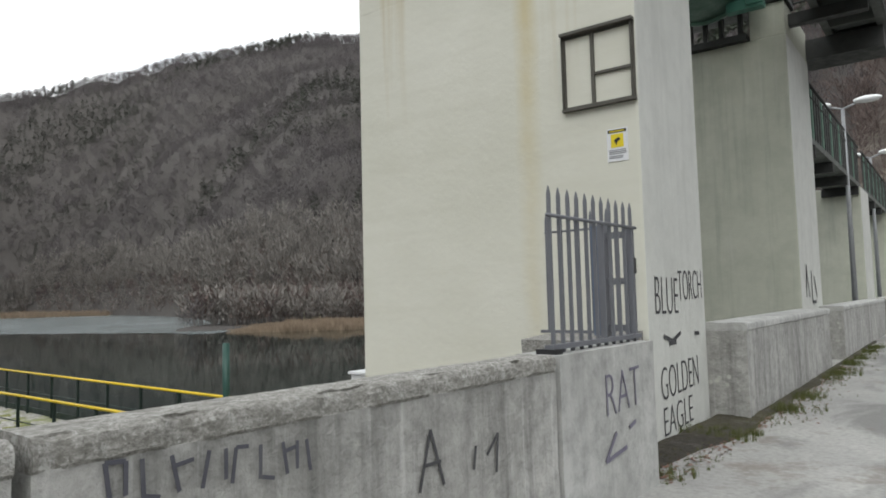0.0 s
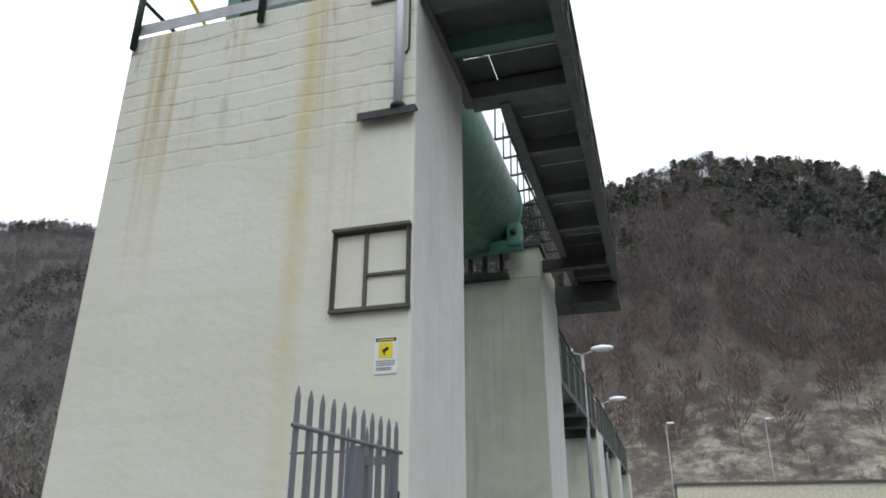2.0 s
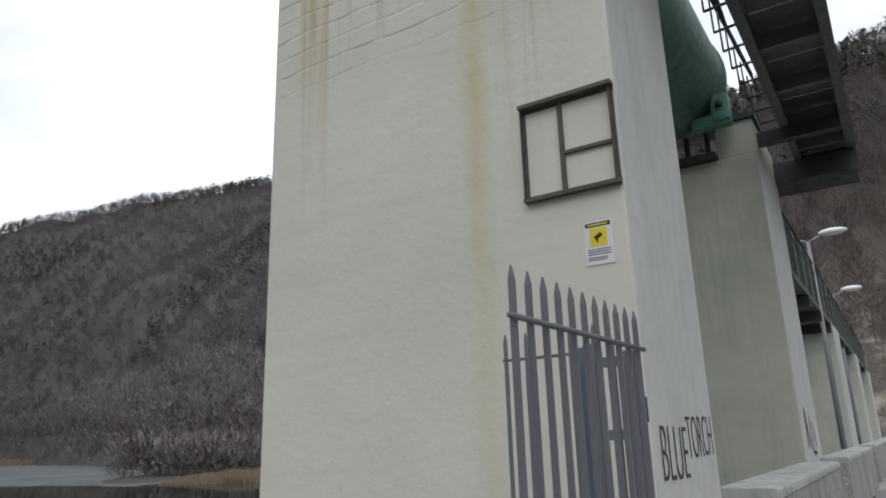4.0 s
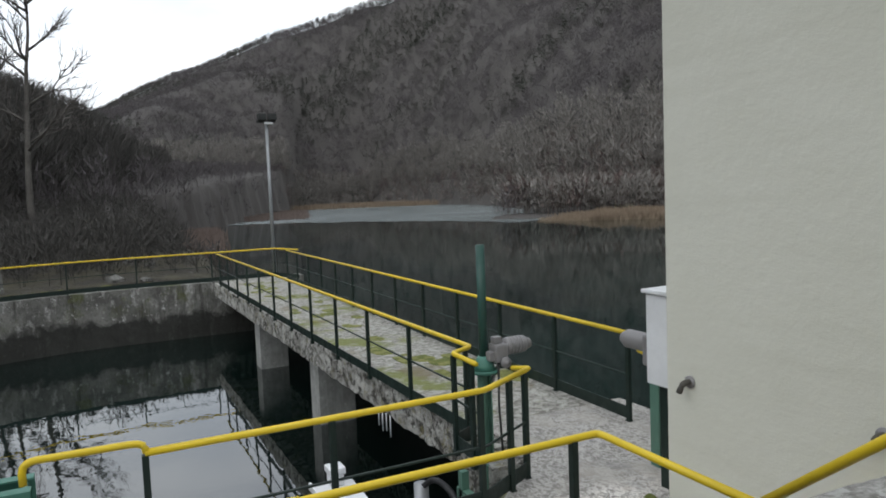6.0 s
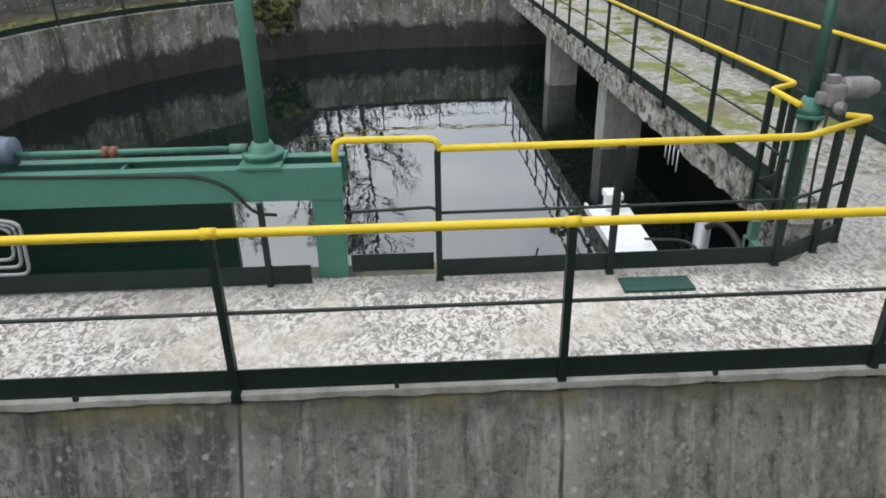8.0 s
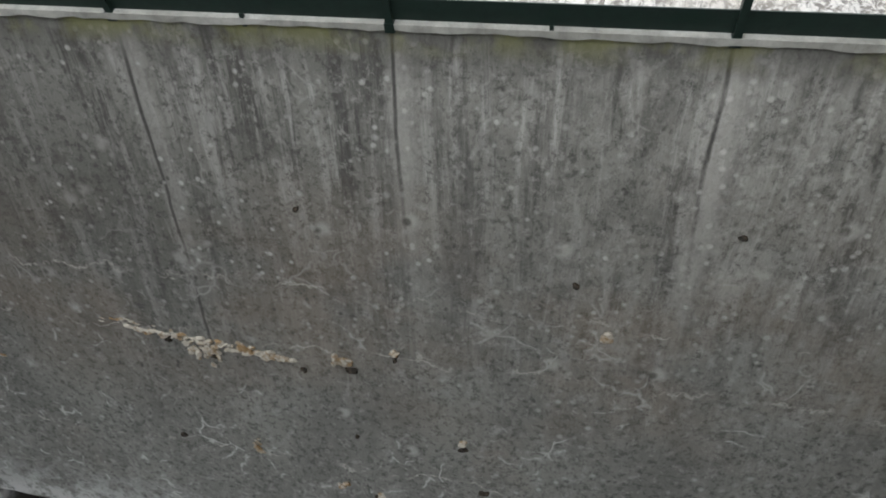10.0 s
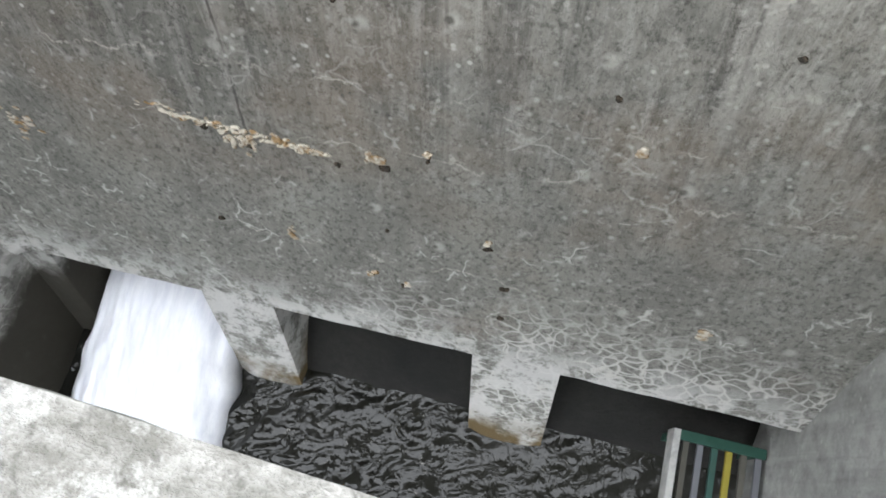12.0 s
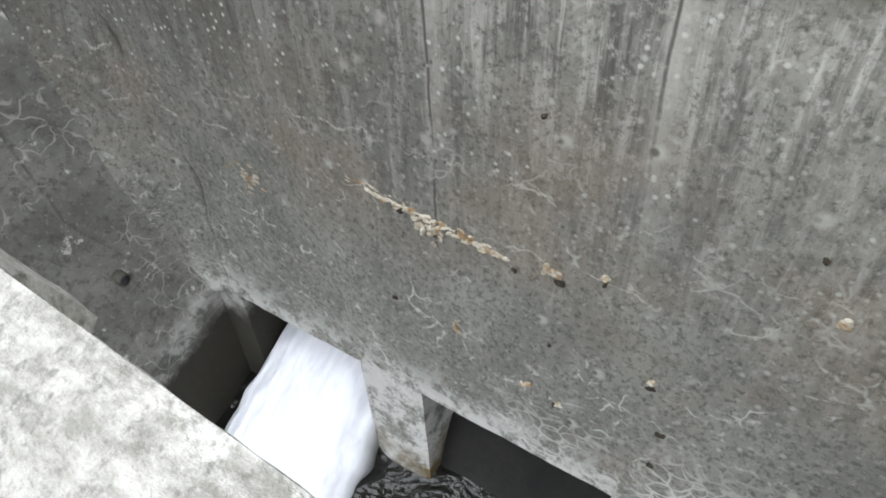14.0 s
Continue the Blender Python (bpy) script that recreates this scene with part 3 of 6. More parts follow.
# ---- levels, in metres over the road ----
DECK, TOP = -0.914, 0.109           # the walkway and its rails
LAKE = -2.75
WALLX, BATTER = -4.74, 0.354        # the pit's battered wall: x at the deck, lean per metre of depth
LINTEL, FLOOR = -6.42, -8.45         # the outlets' upper edge, the water in the pit
PITY1 = 4.5
BAYS = ((-5.09, -2.59), (-1.62, 0.89), (1.92, 4.55))
PX, PX2, PH = -1.33, -1.57, 1.40    # the parapet's faces and top
PR, PL = -1.79, -5.38               # the piers' faces towards road and lake
ROAD = 0.35


def wallx(z):
    return WALLX + BATTER * (DECK - z)


# ---- road and parapets ----
bm = prism([(-1.38, -14), (2.8, -14), (0.9, 62), (-4.3, 62), (-1.95, 5.9), (-1.38, 5.0)], -0.25, ROAD)
solid("road", bm, M_ROAD, "worn pale concrete roadway over the dam", "road")
bm = prism([(-12, 62), (30, 62), (30, 110), (-12, 110)], -0.6, ROAD - 0.004)
solid("pavement", bm, M_ROAD, "pale gravelly yard at the end of the dam", "pavement")


def parapet(name, y0, y1, x0, x1, h, top, label):
    t = thing(name, ((x0 + x1) / 2, (y0 + y1) / 2, 0), label, "parapet", "parapets of the dam road", "structure")
    lean = (0.06, 0.15) if x0 == PX2 else (0, 0)
    bm = profile_y([(x0 + lean[0], h - 0.09), (x0 + lean[1], -0.2), (x1, -0.2), (x1, h - 0.09)], y0, y1)
    roughen(bm, 10, 0.006)
    part("wall", bm, M_PARAPET, t)
    bm = B()
    n, lines = min(240, int((y1 - y0) * 70)), []
    sect = [(x0 + 0.001, h - 0.095), (x0, h - 0.08), (x0, h - 0.03), (x0 + 0.001, h - 0.006), (x0 + 0.006, h)]
    sect += [(x0 + (x1 - x0) * k / 9, h + 0.003) for k in range(1, 9)]
    sect += [(x1 - 0.012, h), (x1 + 0.006, h - 0.01), (x1 + 0.014, h - 0.035), (x1 + 0.014, h - 0.08), (x1, h - 0.095)]
    for i in range(n + 1):
        y = y0 + (y1 - y0) * i / n
        row = []
        give = 0.036 * min(0.55, max(-0.1, y - 1.24)) if x0 == PX2 and y > 0.45 else 0.0
        for k, (x, z) in enumerate(sect):
            x += give + (0.034, 0.028, 0.018, 0.006, 0, 0)[k] * (give > 0) if k < 6 else 0.0
            p = Vector((x, y, z))
            w = (0.002 if k < 8 else 0.006) * (noise.noise(p * 9) + noise.noise(p * 24) + 0.5 * noise.noise(p * 60))
            chip = max(0.0, noise.noise(Vector((x * 2, y * 6, 5))) - 0.2) * (0.012 if k in (1, 2, 3, 4) else 0.07 if k in (13, 14, 15, 16) else 0.0)
            row.append(bm.verts.new((x + (w if k < 4 or k > 14 else 0) + (chip if k < 6 else -chip), y, z + w - 0.4 * chip)))
        lines.append(row)
    for u, w in zip(lines, lines[1:]):
        for k in range(len(sect)):
            q = (k + 1) % len(sect)
            bm.faces.new((u[k], u[q], w[q], w[k]))
    bm.faces.new(lines[0])
    bm.faces.new(lines[-1][::-1])
    part("coping", bm, top, t, "chipped pale coping with lichen")
    return t


parapet("parapet", 0.50, 3.31, PX2, PX, PH, M_PARAPET_TOP, "weathered grey concrete parapet with faded graffiti")
parapet("parapet", -10.0, 0.455, PX2, PX, PH, M_PARAPET_TOP, "weathered grey concrete parapet along the road")
pillar = thing("parapet_pillar", (-1.45, 4.0, ROAD), "patched pale concrete parapet block carrying the fence", "parapet", "", "structure")
part("block", roughen(box(-1.62, PX + 0.012, 3.345, 4.75, -0.2, 1.395), 6, 0.004), M_PILLAR, pillar)
led = prism([(-2.28, 4.45), (-1.63, 4.45), (-1.63, 4.76), (-1.86, 4.78), (-1.86, 5.86), (-2.55, 5.86), (-2.5, 5.2)], 0.9, 1.405)
bmesh.ops.triangulate(led, faces=[q for q in led.faces if len(q.verts) > 4])
part("ledge", roughen(led, 3, 0.008), M_PARAPET_TOP, pillar, "rough raised ledge")
dam = []
dam += [parapet("parapet", 7.66, 13.5, -1.85, -1.37, 1.40, M_PILLAR, "thick grey concrete parapet between two piers"),
        parapet("parapet", 15.3, 24.2, -1.85, -1.37, 1.40, M_PILLAR, "thick grey concrete parapet between two piers"),
        parapet("parapet", 26.4, 58, -1.85, -1.37, 1.40, M_PILLAR, "thick grey concrete parapet between two piers")]
t = thing("parapet", (2.6, 20, 0), "long low concrete parapet on the downstream side", "parapet", "parapets of the dam road", "structure")
part("wall", prism([(2.5, -14), (2.76, -14), (0.62, 60), (0.36, 60)], -0.2, 1.36), M_PARAPET, t)
part("coping", prism([(2.48, -14), (2.78, -14), (0.64, 60), (0.34, 60)], 1.363, 1.43), M_PILLAR, t)

# ---- graffiti ----


def strokes(words, at, height, material, name, label, facing="x", slant=0.0, wide=1.0):
    cu = bpy.data.curves.new(name, "FONT")
    cu.body, cu.size, cu.extrude = words, height / 0.73, 0.001
    cu.offset = -0.026 * height
    tmp = bpy.data.objects.new(name, cu)
    scene.collection.objects.link(tmp)
    bpy.context.view_layer.update()
    me = bpy.data.meshes.new_from_object(tmp)
    bpy.data.objects.remove(tmp)
    me.materials.append(material)
    ob = new(name, me)
    ob.matrix_world = Matrix.Translation(at) @ (pose(0, 0, 0, 90, 0, 90) if facing == "x" else pose(0, 0, 0, 90, 0, 0)) @ pose(0, 0, 0, 0, 0, slant) @ Matrix.Diagonal((wide, 1, 1, 1))
    return tagged(ob, label, "graffiti", "", "stuff")


dam += [
    strokes("BLUE", (PR + 0.006, 6.04, 1.54), 0.40, M_SPRAY, "graffiti", "black sprayed word on the pale pier", "x", -1, 0.56),
    strokes("TORCH", (PR + 0.006, 6.74, 1.66), 0.34, M_SPRAY, "graffiti", "black sprayed word on the pale pier", "x", 1, 0.50),
    strokes("GOLDEN", (PR + 0.006, 6.12, 0.72), 0.34, M_SPRAY, "graffiti", "black sprayed word low on the pale pier", "x", 2, 0.62),
    strokes("EAGLE", (PR + 0.006, 6.14, 0.38), 0.30, M_SPRAY, "graffiti", "black sprayed word low on the pale pier", "x", 2, 0.76)]
strokes("RAT", (PX + 0.018, 3.90, 0.95), 0.30, M_GHOST, "graffiti", "faded violet sprayed letters on the patched block", "x", 2, 0.75)


def scrawl(lines, x, material, label, w=0.013):
    bm = B()
    for line in lines:
        for (y0, z0), (y1, z1) in zip(line, line[1:]):
            x += 0.0007
            d = Vector((0, y1 - y0, z1 - z0))
            s = Vector((0, -d.z, d.y)).normalized() * w
            p, q = Vector((x, y0, z0)), Vector((x, y1, z1))
            vs = [bm.verts.new(c + Vector((o, 0, 0))) for o in (0, 0.002) for c in (p - s, p + s, q + s, q - s)]
            bm.faces.new(vs[:4][::-1])
            bm.faces.new(vs[4:])
            for k in range(4):
                bm.faces.new((vs[k], vs[(k + 1) % 4], vs[4 + (k + 1) % 4], vs[4 + k]))
    return solid("graffiti", bm, material, label, "graffiti", "stuff")


random.seed(4)
bars = []
for k in range(8):
    y, z = 0.70 + 0.105 * k, 1.255 - 0.008 * k
    a, c = random.uniform(-0.015, 0.015), random.uniform(0.05, 0.08)
    bars.append([(y + a, z + 0.045), (y - a, z - 0.07)])
    if k % 4 != 3:
        bars.append([(y + a, z + (0.045, -0.065, 0.01, 0)[k % 4]), (y + c, z + (0.04, -0.08, 0.02, 0)[k % 4])])
    if k % 3 == 0:
        bars.append([(y + c, z + 0.04), (y + c, z - 0.06)])
M_FADED = painted("faded_black_spray", (0.07, 0.07, 0.085), 0.13, 0.8, 0, (0.3, 0.3, 0.28))
scrawl(bars, PX + 0.008, M_FADED, "faded black sprayed strokes along the parapet", 0.007)
scrawl([[(2.07, 0.90), (2.15, 1.16), (2.24, 0.90)], [(2.10, 1.01), (2.22, 1.01)], [(2.47, 0.92), (2.49, 1.03)], [(2.66, 0.87), (2.68, 1.06), (2.58, 0.97)]],
       PX + 0.008, M_SPRAY, "black sprayed strokes on the parapet", 0.008)
scrawl([[(4.05, 0.84), (3.88, 0.68), (4.2, 0.72)], [(4.25, 0.84), (4.36, 0.87)]], PX + 0.019, M_GHOST, "faded violet strokes on the patched block", 0.014)
dam.append(scrawl([[(6.25, 1.33), (6.5, 1.27), (6.75, 1.34)], [(6.4, 1.25), (6.6, 1.25)], [(7.2, 1.31), (7.36, 1.3)]], PR + 0.006, M_SPRAY, "black sprayed arrow between the words", 0.02))
dam.append(scrawl([[(14.0, 1.6), (14.1, 2.2), (14.3, 1.6)], [(14.6, 2.1), (14.6, 1.5), (15.0, 1.5)], [(14.9, 2.0), (15.1, 1.6)]], PR + 0.006, M_SPRAY, "black sprayed strokes on the far pier", 0.03))

# ---- piers of the dam ----


def pier(name, y0, y1, top, front, label, x0=-5.38):
    t = thing(name, ((x0 + PR) / 2, (y0 + y1) / 2, DECK), label, "pier", "piers of the dam", "structure")
    bm = box(x0, PR, y0, y1, -12, top, 0.03)
    for f in bm.faces:
        if f.normal.y < -0.5 or f.normal.x < -0.5:
            f.material_index = 1
    part("shaft", bm, (M_PIER, front), t)
    dam.append(t)
    return t


p1 = pier("pier", 5.887, 7.66, 7.24, M_CREAM, "tall cream-painted concrete pier with rust runs")
p1.location = (0, 0, 0)
for o in p1.children:
    o.data.transform(Matrix.Translation(((-5.38 + PR) / 2, (5.887 + 7.66) / 2, DECK)))
p2 = pier("pier", 13.55, 15.8, 6.5, M_PIER2, "stained greenish concrete pier behind the first one")
part("head", box(-2.42, PR - 0.01, 13.57, 15.8, 6.5, 7.15, 0.02), M_PIER2, p2)
pier("pier", 24.2, 26.4, 4.85, M_PIER2, "greenish concrete pier carrying the footbridge")
pier("pier", 34.0, 36.2, 4.85, M_PIER2, "greenish concrete pier carrying the footbridge")
pier("pier", 44.0, 46.2, 4.85, M_PIER2, "greenish concrete pier carrying the footbridge")

# steel frame, sign, shelf and pipe on the first pier
FY = 5.887
f = thing("wall_frame", (-2.18, FY, 3.58), "rusty angle-iron frame fixed on the cream pier", "frame")
part("top_bar", bx(box(-2.56, -1.80, FY - 0.075, FY, 4.345, 4.375), -2.56, -1.80, FY - 0.012, FY, 4.32, 4.345), M_FRAME, f)
part("bottom_bar", bx(box(-2.56, -1.80, FY - 0.06, FY, 3.575, 3.60), -2.56, -1.80, FY - 0.012, FY, 3.60, 3.625), M_FRAME, f)
for x in (-2.555, -1.835):
    part("side_bar", bx(box(x, x + 0.03, FY - 0.012, FY, 3.60, 4.345), x, x + 0.008, FY - 0.05, FY, 3.60, 4.345), M_FRAME, f)
part("mullion", box(-2.25, -2.215, FY - 0.025, FY, 3.60, 4.345), M_FRAME, f)
part("crossbar", box(-2.215, -1.835, FY - 0.03, FY, 3.90, 3.925), M_FRAME, f)

s = thing("warning_sign", (-2.015, FY, 3.02), "white camera-surveillance notice with a yellow square", "sign")
part("plate", box(-2.12, -1.91, FY - 0.008, FY, 3.015, 3.335), M_WHITE, s)
part("header", box(-2.108, -1.922, FY - 0.011, FY - 0.008, 3.293, 3.323), M_BLACK, s, "black header strip")
part("lettering", box(-2.09, -1.94, FY - 0.013, FY - 0.011, 3.302, 3.312), M_SIGNY, s, "illegible yellow line")
part("panel", box(-2.078, -1.952, FY - 0.011, FY - 0.008, 3.15, 3.28), M_SIGNY, s, "yellow square")
cm = bx(B(), -2.045, -1.985, FY - 0.014, FY - 0.011, 3.205, 3.235)
bmesh.ops.rotate(cm, verts=cm.verts[:], cent=(-2.015, FY, 3.22), matrix=Matrix.Rotation(radians(-30), 3, "Y"))
part("pictogram", bx(cm, -2.03, -2.018, FY - 0.014, FY - 0.011, 3.175, 3.205), M_BLACK, s, "black camera pictogram")
for z in (3.125, 3.108, 3.09, 3.065, 3.05):
    part("text_line", box(-2.10, -1.93 - (0.03 if z < 3.07 else 0), FY - 0.0105, FY - 0.008, z - 0.004, z + 0.003), M_GREY, s)

sh = thing("steel_shelf", (-2.05, FY, 5.55), "dark rusty steel angle shelf on the cream pier", "shelf")
part("plate", bx(box(-2.36, -1.76, FY - 0.10, FY, 5.56, 5.58), -2.36, -1.76, FY - 0.10, FY - 0.085, 5.50, 5.56), M_STEELDARK, sh)
dp = thing("downpipe", (-1.95, FY, 5.6), "grey plastic downpipe with steel bracket", "pipe")
part("pipe", tube(B(), ((-1.95, FY - 0.06, 5.62), (-1.95, FY - 0.06, 7.5)), 0.045, 16), M_PVC, dp)
part("flange", lying(B(), "z", (-1.95, FY - 0.06, 0), 0.075, 5.585, 5.625), M_STEELDARK, dp)
part("bracket", box(-2.30, -1.82, FY - 0.03, FY, 6.98, 7.015), M_STEELDARK, dp)
part("cable", tube(B(), bent([(-1.86, FY - 0.02, 7.2), (-1.86, FY - 0.02, 6.3), (-1.90, FY - 0.02, 6.25)]), 0.012, 6), M_BLACK, dp)

rl = thing("pier_top_railing", (-3.6, FY, 7.24), "dark steel railing with grey kickplate on the pier top", "railing")
for x in (-5.31, -3.62):
    part("post", tube(B(), ((x, FY - 0.05, 7.05), (x, FY - 0.05, 8.35)), 0.04, 12), M_DARKGREEN, rl)
part("kickplate", box(-5.4, -2.1, FY - 0.012, FY - 0.002, 7.27, 7.42), M_GALV, rl)
for z in (7.85, 8.32):
    part("rail", tube(B(), ((-5.35, FY - 0.05, z), (-1.9, FY - 0.05, z)), 0.025), M_GALV, rl)
part("stay", tube(B(), ((-5.05, 6.0, 8.3), (-4.75, 7.3, 7.25)), 0.025), M_YELLOW, rl, "yellow stay")
part("side_rail", tube(B(), ((-5.33, FY, 7.8), (-5.33, 7.6, 7.8)), 0.025), M_DARKGREEN, rl)
hs = thing("hoist_frame", (-3.4, 6.9, 7.24), "green steel hoist frame on the pier top", "machinery")
for x in (-4.6, -2.5):
    part("leg", box(x, x + 0.2, 6.5, 7.3, 7.24, 8.9), M_GREEN2, hs)
part("beam", box(-4.8, -2.1, 6.4, 7.4, 8.5, 8.9, 0.02), M_GREEN2, hs)
part("gearbox", box(-3.9, -3.1, 6.3, 7.4, 7.24, 8.5, 0.04), M_GREEN2, hs)
taps, bridges = [], []
for x in (-4.9, -3.9):
    tap = thing("wall_tap", (x + (-0.22 if x < -4.5 else 0.3), FY, 0.17), "old brass pipe stub on the cream pier", "pipe stub")
    xx = tap.location.x
    taps.append(tap)
    part("flange", lying(B(), "y", (xx, 0, 0.17), 0.05, FY - 0.015, FY), M_MOTOR, tap)
    part("spout", tube(B(), bent([(xx, FY, 0.17), (xx, FY - 0.09, 0.17), (xx - 0.03, FY - 0.10, 0.09)], 4, 0.04), 0.025), M_FRAME, tap)
cb = thing("cabinet", (-5.54, 6.15, 0.0), "white enamelled switch cabinet on the pier side", "cabinet")
part("body", box(-5.70, -5.385, 5.98, 6.5, 0.02, 0.82, 0.008), M_WHITE, cb)
part("lid", box(-5.73, -5.385, 5.95, 6.53, 0.825, 0.86, 0.008), M_WHITE, cb)
part("door", box(-5.712, -5.703, 6.02, 6.46, 0.06, 0.78), M_WHITE, cb)
part("stand", box(-5.62, -5.40, 6.05, 6.45, DECK, 0.02), M_DARKGREEN, cb)

# ---- footbridge along the piers ----
fb = thing("footbridge", (-1.1, 11, 7.0), "dark steel footbridge on brackets along the piers", "bridge")
bridges.append(fb)
for x, y0 in ((-1.80, 6.0), (-0.44, 6.0), (-1.35, 8.12)):
    y1 = 8.1 if x == -1.80 else 16.6
    part("girder", profile_y([(x - 0.06, 6.98), (x + 0.08, 6.98), (x + 0.08, 7.0), (x + 0.02, 7.0), (x + 0.02, 7.3), (x + 0.08, 7.3), (x + 0.08, 7.32), (x - 0.06, 7.32), (x - 0.06, 7.3), (x, 7.3), (x, 7.0), (x - 0.06, 7.0)], y0, y1), M_BRIDGE, fb)
for k, y in enumerate((6.1, 7.0, 8.1, 9.6, 11.1, 12.6, 14.1, 15.4, 16.5)):
    w = 0.16 if y in (6.1, 8.1, 16.5) else 0.06
    part("crossbeam", box(-1.78 if y < 9 else -1.33, -0.42, y - w, y + w, 7.02, 7.25), M_GREEN2 if y == 7.0 else M_BRIDGE, fb)
for k in range(7):
    part("plate", box(-1.84 if k < 1 else -1.40, -0.36, 6.0 + 1.52 * k, 7.5 + 1.52 * k, 7.325, 7.345), M_BRIDGE, fb)
part("plate", box(-1.84, -1.41, 7.53, 8.26, 7.325, 7.345), M_BRIDGE, fb)
part("bracket", box(-1.9, -0.4, 15.7, 16.6, 6.55, 6.97), M_STEELDARK, fb)
part("bracket", box(-2.3, -0.5, 13.9, 14.1, 6.75, 6.97), M_STEELDARK, fb)
for k in range(8):
    part("post", box(-0.42, -0.38, 6.1 + 1.48 * k, 6.16 + 1.48 * k, 7.3, 8.35), M_STEELDARK, fb)
for z in (7.85, 8.35):
    part("handrail", tube(B(), ((-0.40, 6.0, z), (-0.40, 16.6, z)), 0.022), M_STEELDARK, fb)
part("kickplate", box(-0.42, -0.41, 6.0, 16.6, 7.35, 7.5), M_STEELDARK, fb)
for x, z in ((-1.75, 8.2), (-1.85, 8.5), (-1.65, 7.75), (-1.55, 8.0)):
    part("cable", tube(B(), [(x + 0.04 * math.sin(k), 7.7 + 0.9 * k, z + 0.05 * math.cos(2.3 * k)) for k in range(8)], 0.025, 6), M_STEELDARK, fb)
for k in range(9):
    y = 9.4 + 0.6 * k
    part("ladder_rung", tube(B(), ((-1.75, y, 7.25), (-1.36, y, 7.28)), 0.02, 6), M_STEELDARK, fb)
    part("hanger", tube(B(), ((-1.75, y, 7.25), (-1.8, y + 0.3, 8.1)), 0.015, 6), M_STEELDARK, fb)
for y0, y1 in ((16.0, 25.0), (26.0, 35.0), (36.0, 45.0)):
    fb = thing("footbridge", (-1.2, (y0 + y1) / 2, 4.9), "green steel footbridge with slatted sides between piers", "bridge")
    bridges.append(fb)
    part("deck", box(-2.8, -1.85, y0, y1, 4.86, 5.0), M_BRIDGE, fb)
    for k in range(int((y1 - y0) / 0.35)):
        part("slat", box(-1.89, -1.85, y0 + 0.35 * k, y0 + 0.35 * k + 0.2, 5.0, 6.1), M_GREEN2 if k % 4 == 1 else M_STEELDARK, fb)
    for z in (5.9, 6.2):
        part("handrail", tube(B(), ((-1.87, y0, z), (-1.87, y1, z)), 0.03), M_STEELDARK, fb)
    for k in range(4):
        part("crossbeam", box(-2.85, -1.83, y0 + 0.3 + 2.6 * k, y0 + 0.5 + 2.6 * k, 4.6, 4.855), M_STEELDARK, fb)
dr = thing("gate_drum", (-3.2, 10.5, 7.6), "large green steel flap-gate cylinder between piers", "cylinder")
part("shell", lying(B(), "y", (-3.15, 0, 8.05), 1.05, 7.7, 13.3, 40), M_GREEN2, dr)
part("end_cap", lying(B(), "y", (-3.15, 0, 8.05), 1.09, 13.3, 13.42, 40), M_GREEN2, dr)
part("lug", bx(box(-2.35, -2.05, 13.0, 13.3, 7.0, 7.5, 0.05), -2.7, -2.05, 13.05, 13.25, 6.95, 7.15), M_GREEN, dr)
part("pin", lying(B(), "y", (-2.2, 0, 7.28), 0.06, 12.94, 13.0, 12), M_BLACK, dr)
gb = thing("gate_bearing", (-3.2, 13.8, 6.5), "dark steel bearing frame on the second pier", "machinery")
part("sill", box(-3.6, -2.45, 13.4, 14.2, 6.5, 6.62), M_STEELDARK, gb)
for x in (-3.55, -3.25, -2.95, -2.6):
    part("upright", box(x, x + 0.07, 13.45, 13.6, 6.62, 7.15), M_STEELDARK, gb)
part("saddle", box(-3.65, -2.45, 13.4, 14.2, 7.15, 7.22), M_STEELDARK, gb)
part("base_plate", box(-2.42, -1.75, 13.5, 14.3, 7.152, 7.25), M_STEELDARK, gb)


def street_lamp(x, y, h, arms, base):
    t = thing("street_lamp", (x, y, base), "galvanised street lamp with twin flat heads" if arms == 2 else "slim galvanised street lamp with one head", "street lamp", "street lamps")
    part("pole", tube(B(), ((x, y, base), (x, y, h)), 0.075, 10, 0.045), M_GALV, t)
    for s in ((-1, 1) if arms == 2 else (0.6,)):
        part("arm", tube(B(), ((x, y, h), (x + 0.35 * s, y, h + 0.12)), 0.03, 8), M_GALV, t)
        bm = bmesh.new()
        bmesh.ops.create_uvsphere(bm, u_segments=14, v_segments=8, radius=1, matrix=Matrix.Translation((x + 0.62 * s, y, h + 0.18)) @ Matrix.Diagonal((0.36, 0.16, 0.10, 1)))
        part("head", bm, M_LAMP, t, "white glass lamp head")


street_lamp(-2.42, 22.0, 6.8, 2, 1.40)
street_lamp(-2.75, 30.0, 6.6, 2, 1.40)
street_lamp(-1.1, 65.0, 10.2, 1, ROAD)
street_lamp(8.5, 82.0, 12.5, 1, ROAD)
dam += [f, s, sh, dp, rl, hs, cb, dr, gb] + bridges + taps
# the piers' line bears slightly towards the lake
swing = Matrix.Translation((-3.6, 5.887, 0)) @ Matrix.Rotation(radians(1.8), 4, "Z") @ Matrix.Translation((3.6, -5.887, 0)) @ Matrix.Translation((-0.04, 0, 0))
bpy.context.view_layer.update()
for ob in dam:
    ob.matrix_world = swing @ ob.matrix_world

# ---- steps and fence at the pillar ----
fence = thing("spiked_fence", (-1.42, 4.0, 1.39), "grey steel fence of pointed bars on the parapet block", "fence")


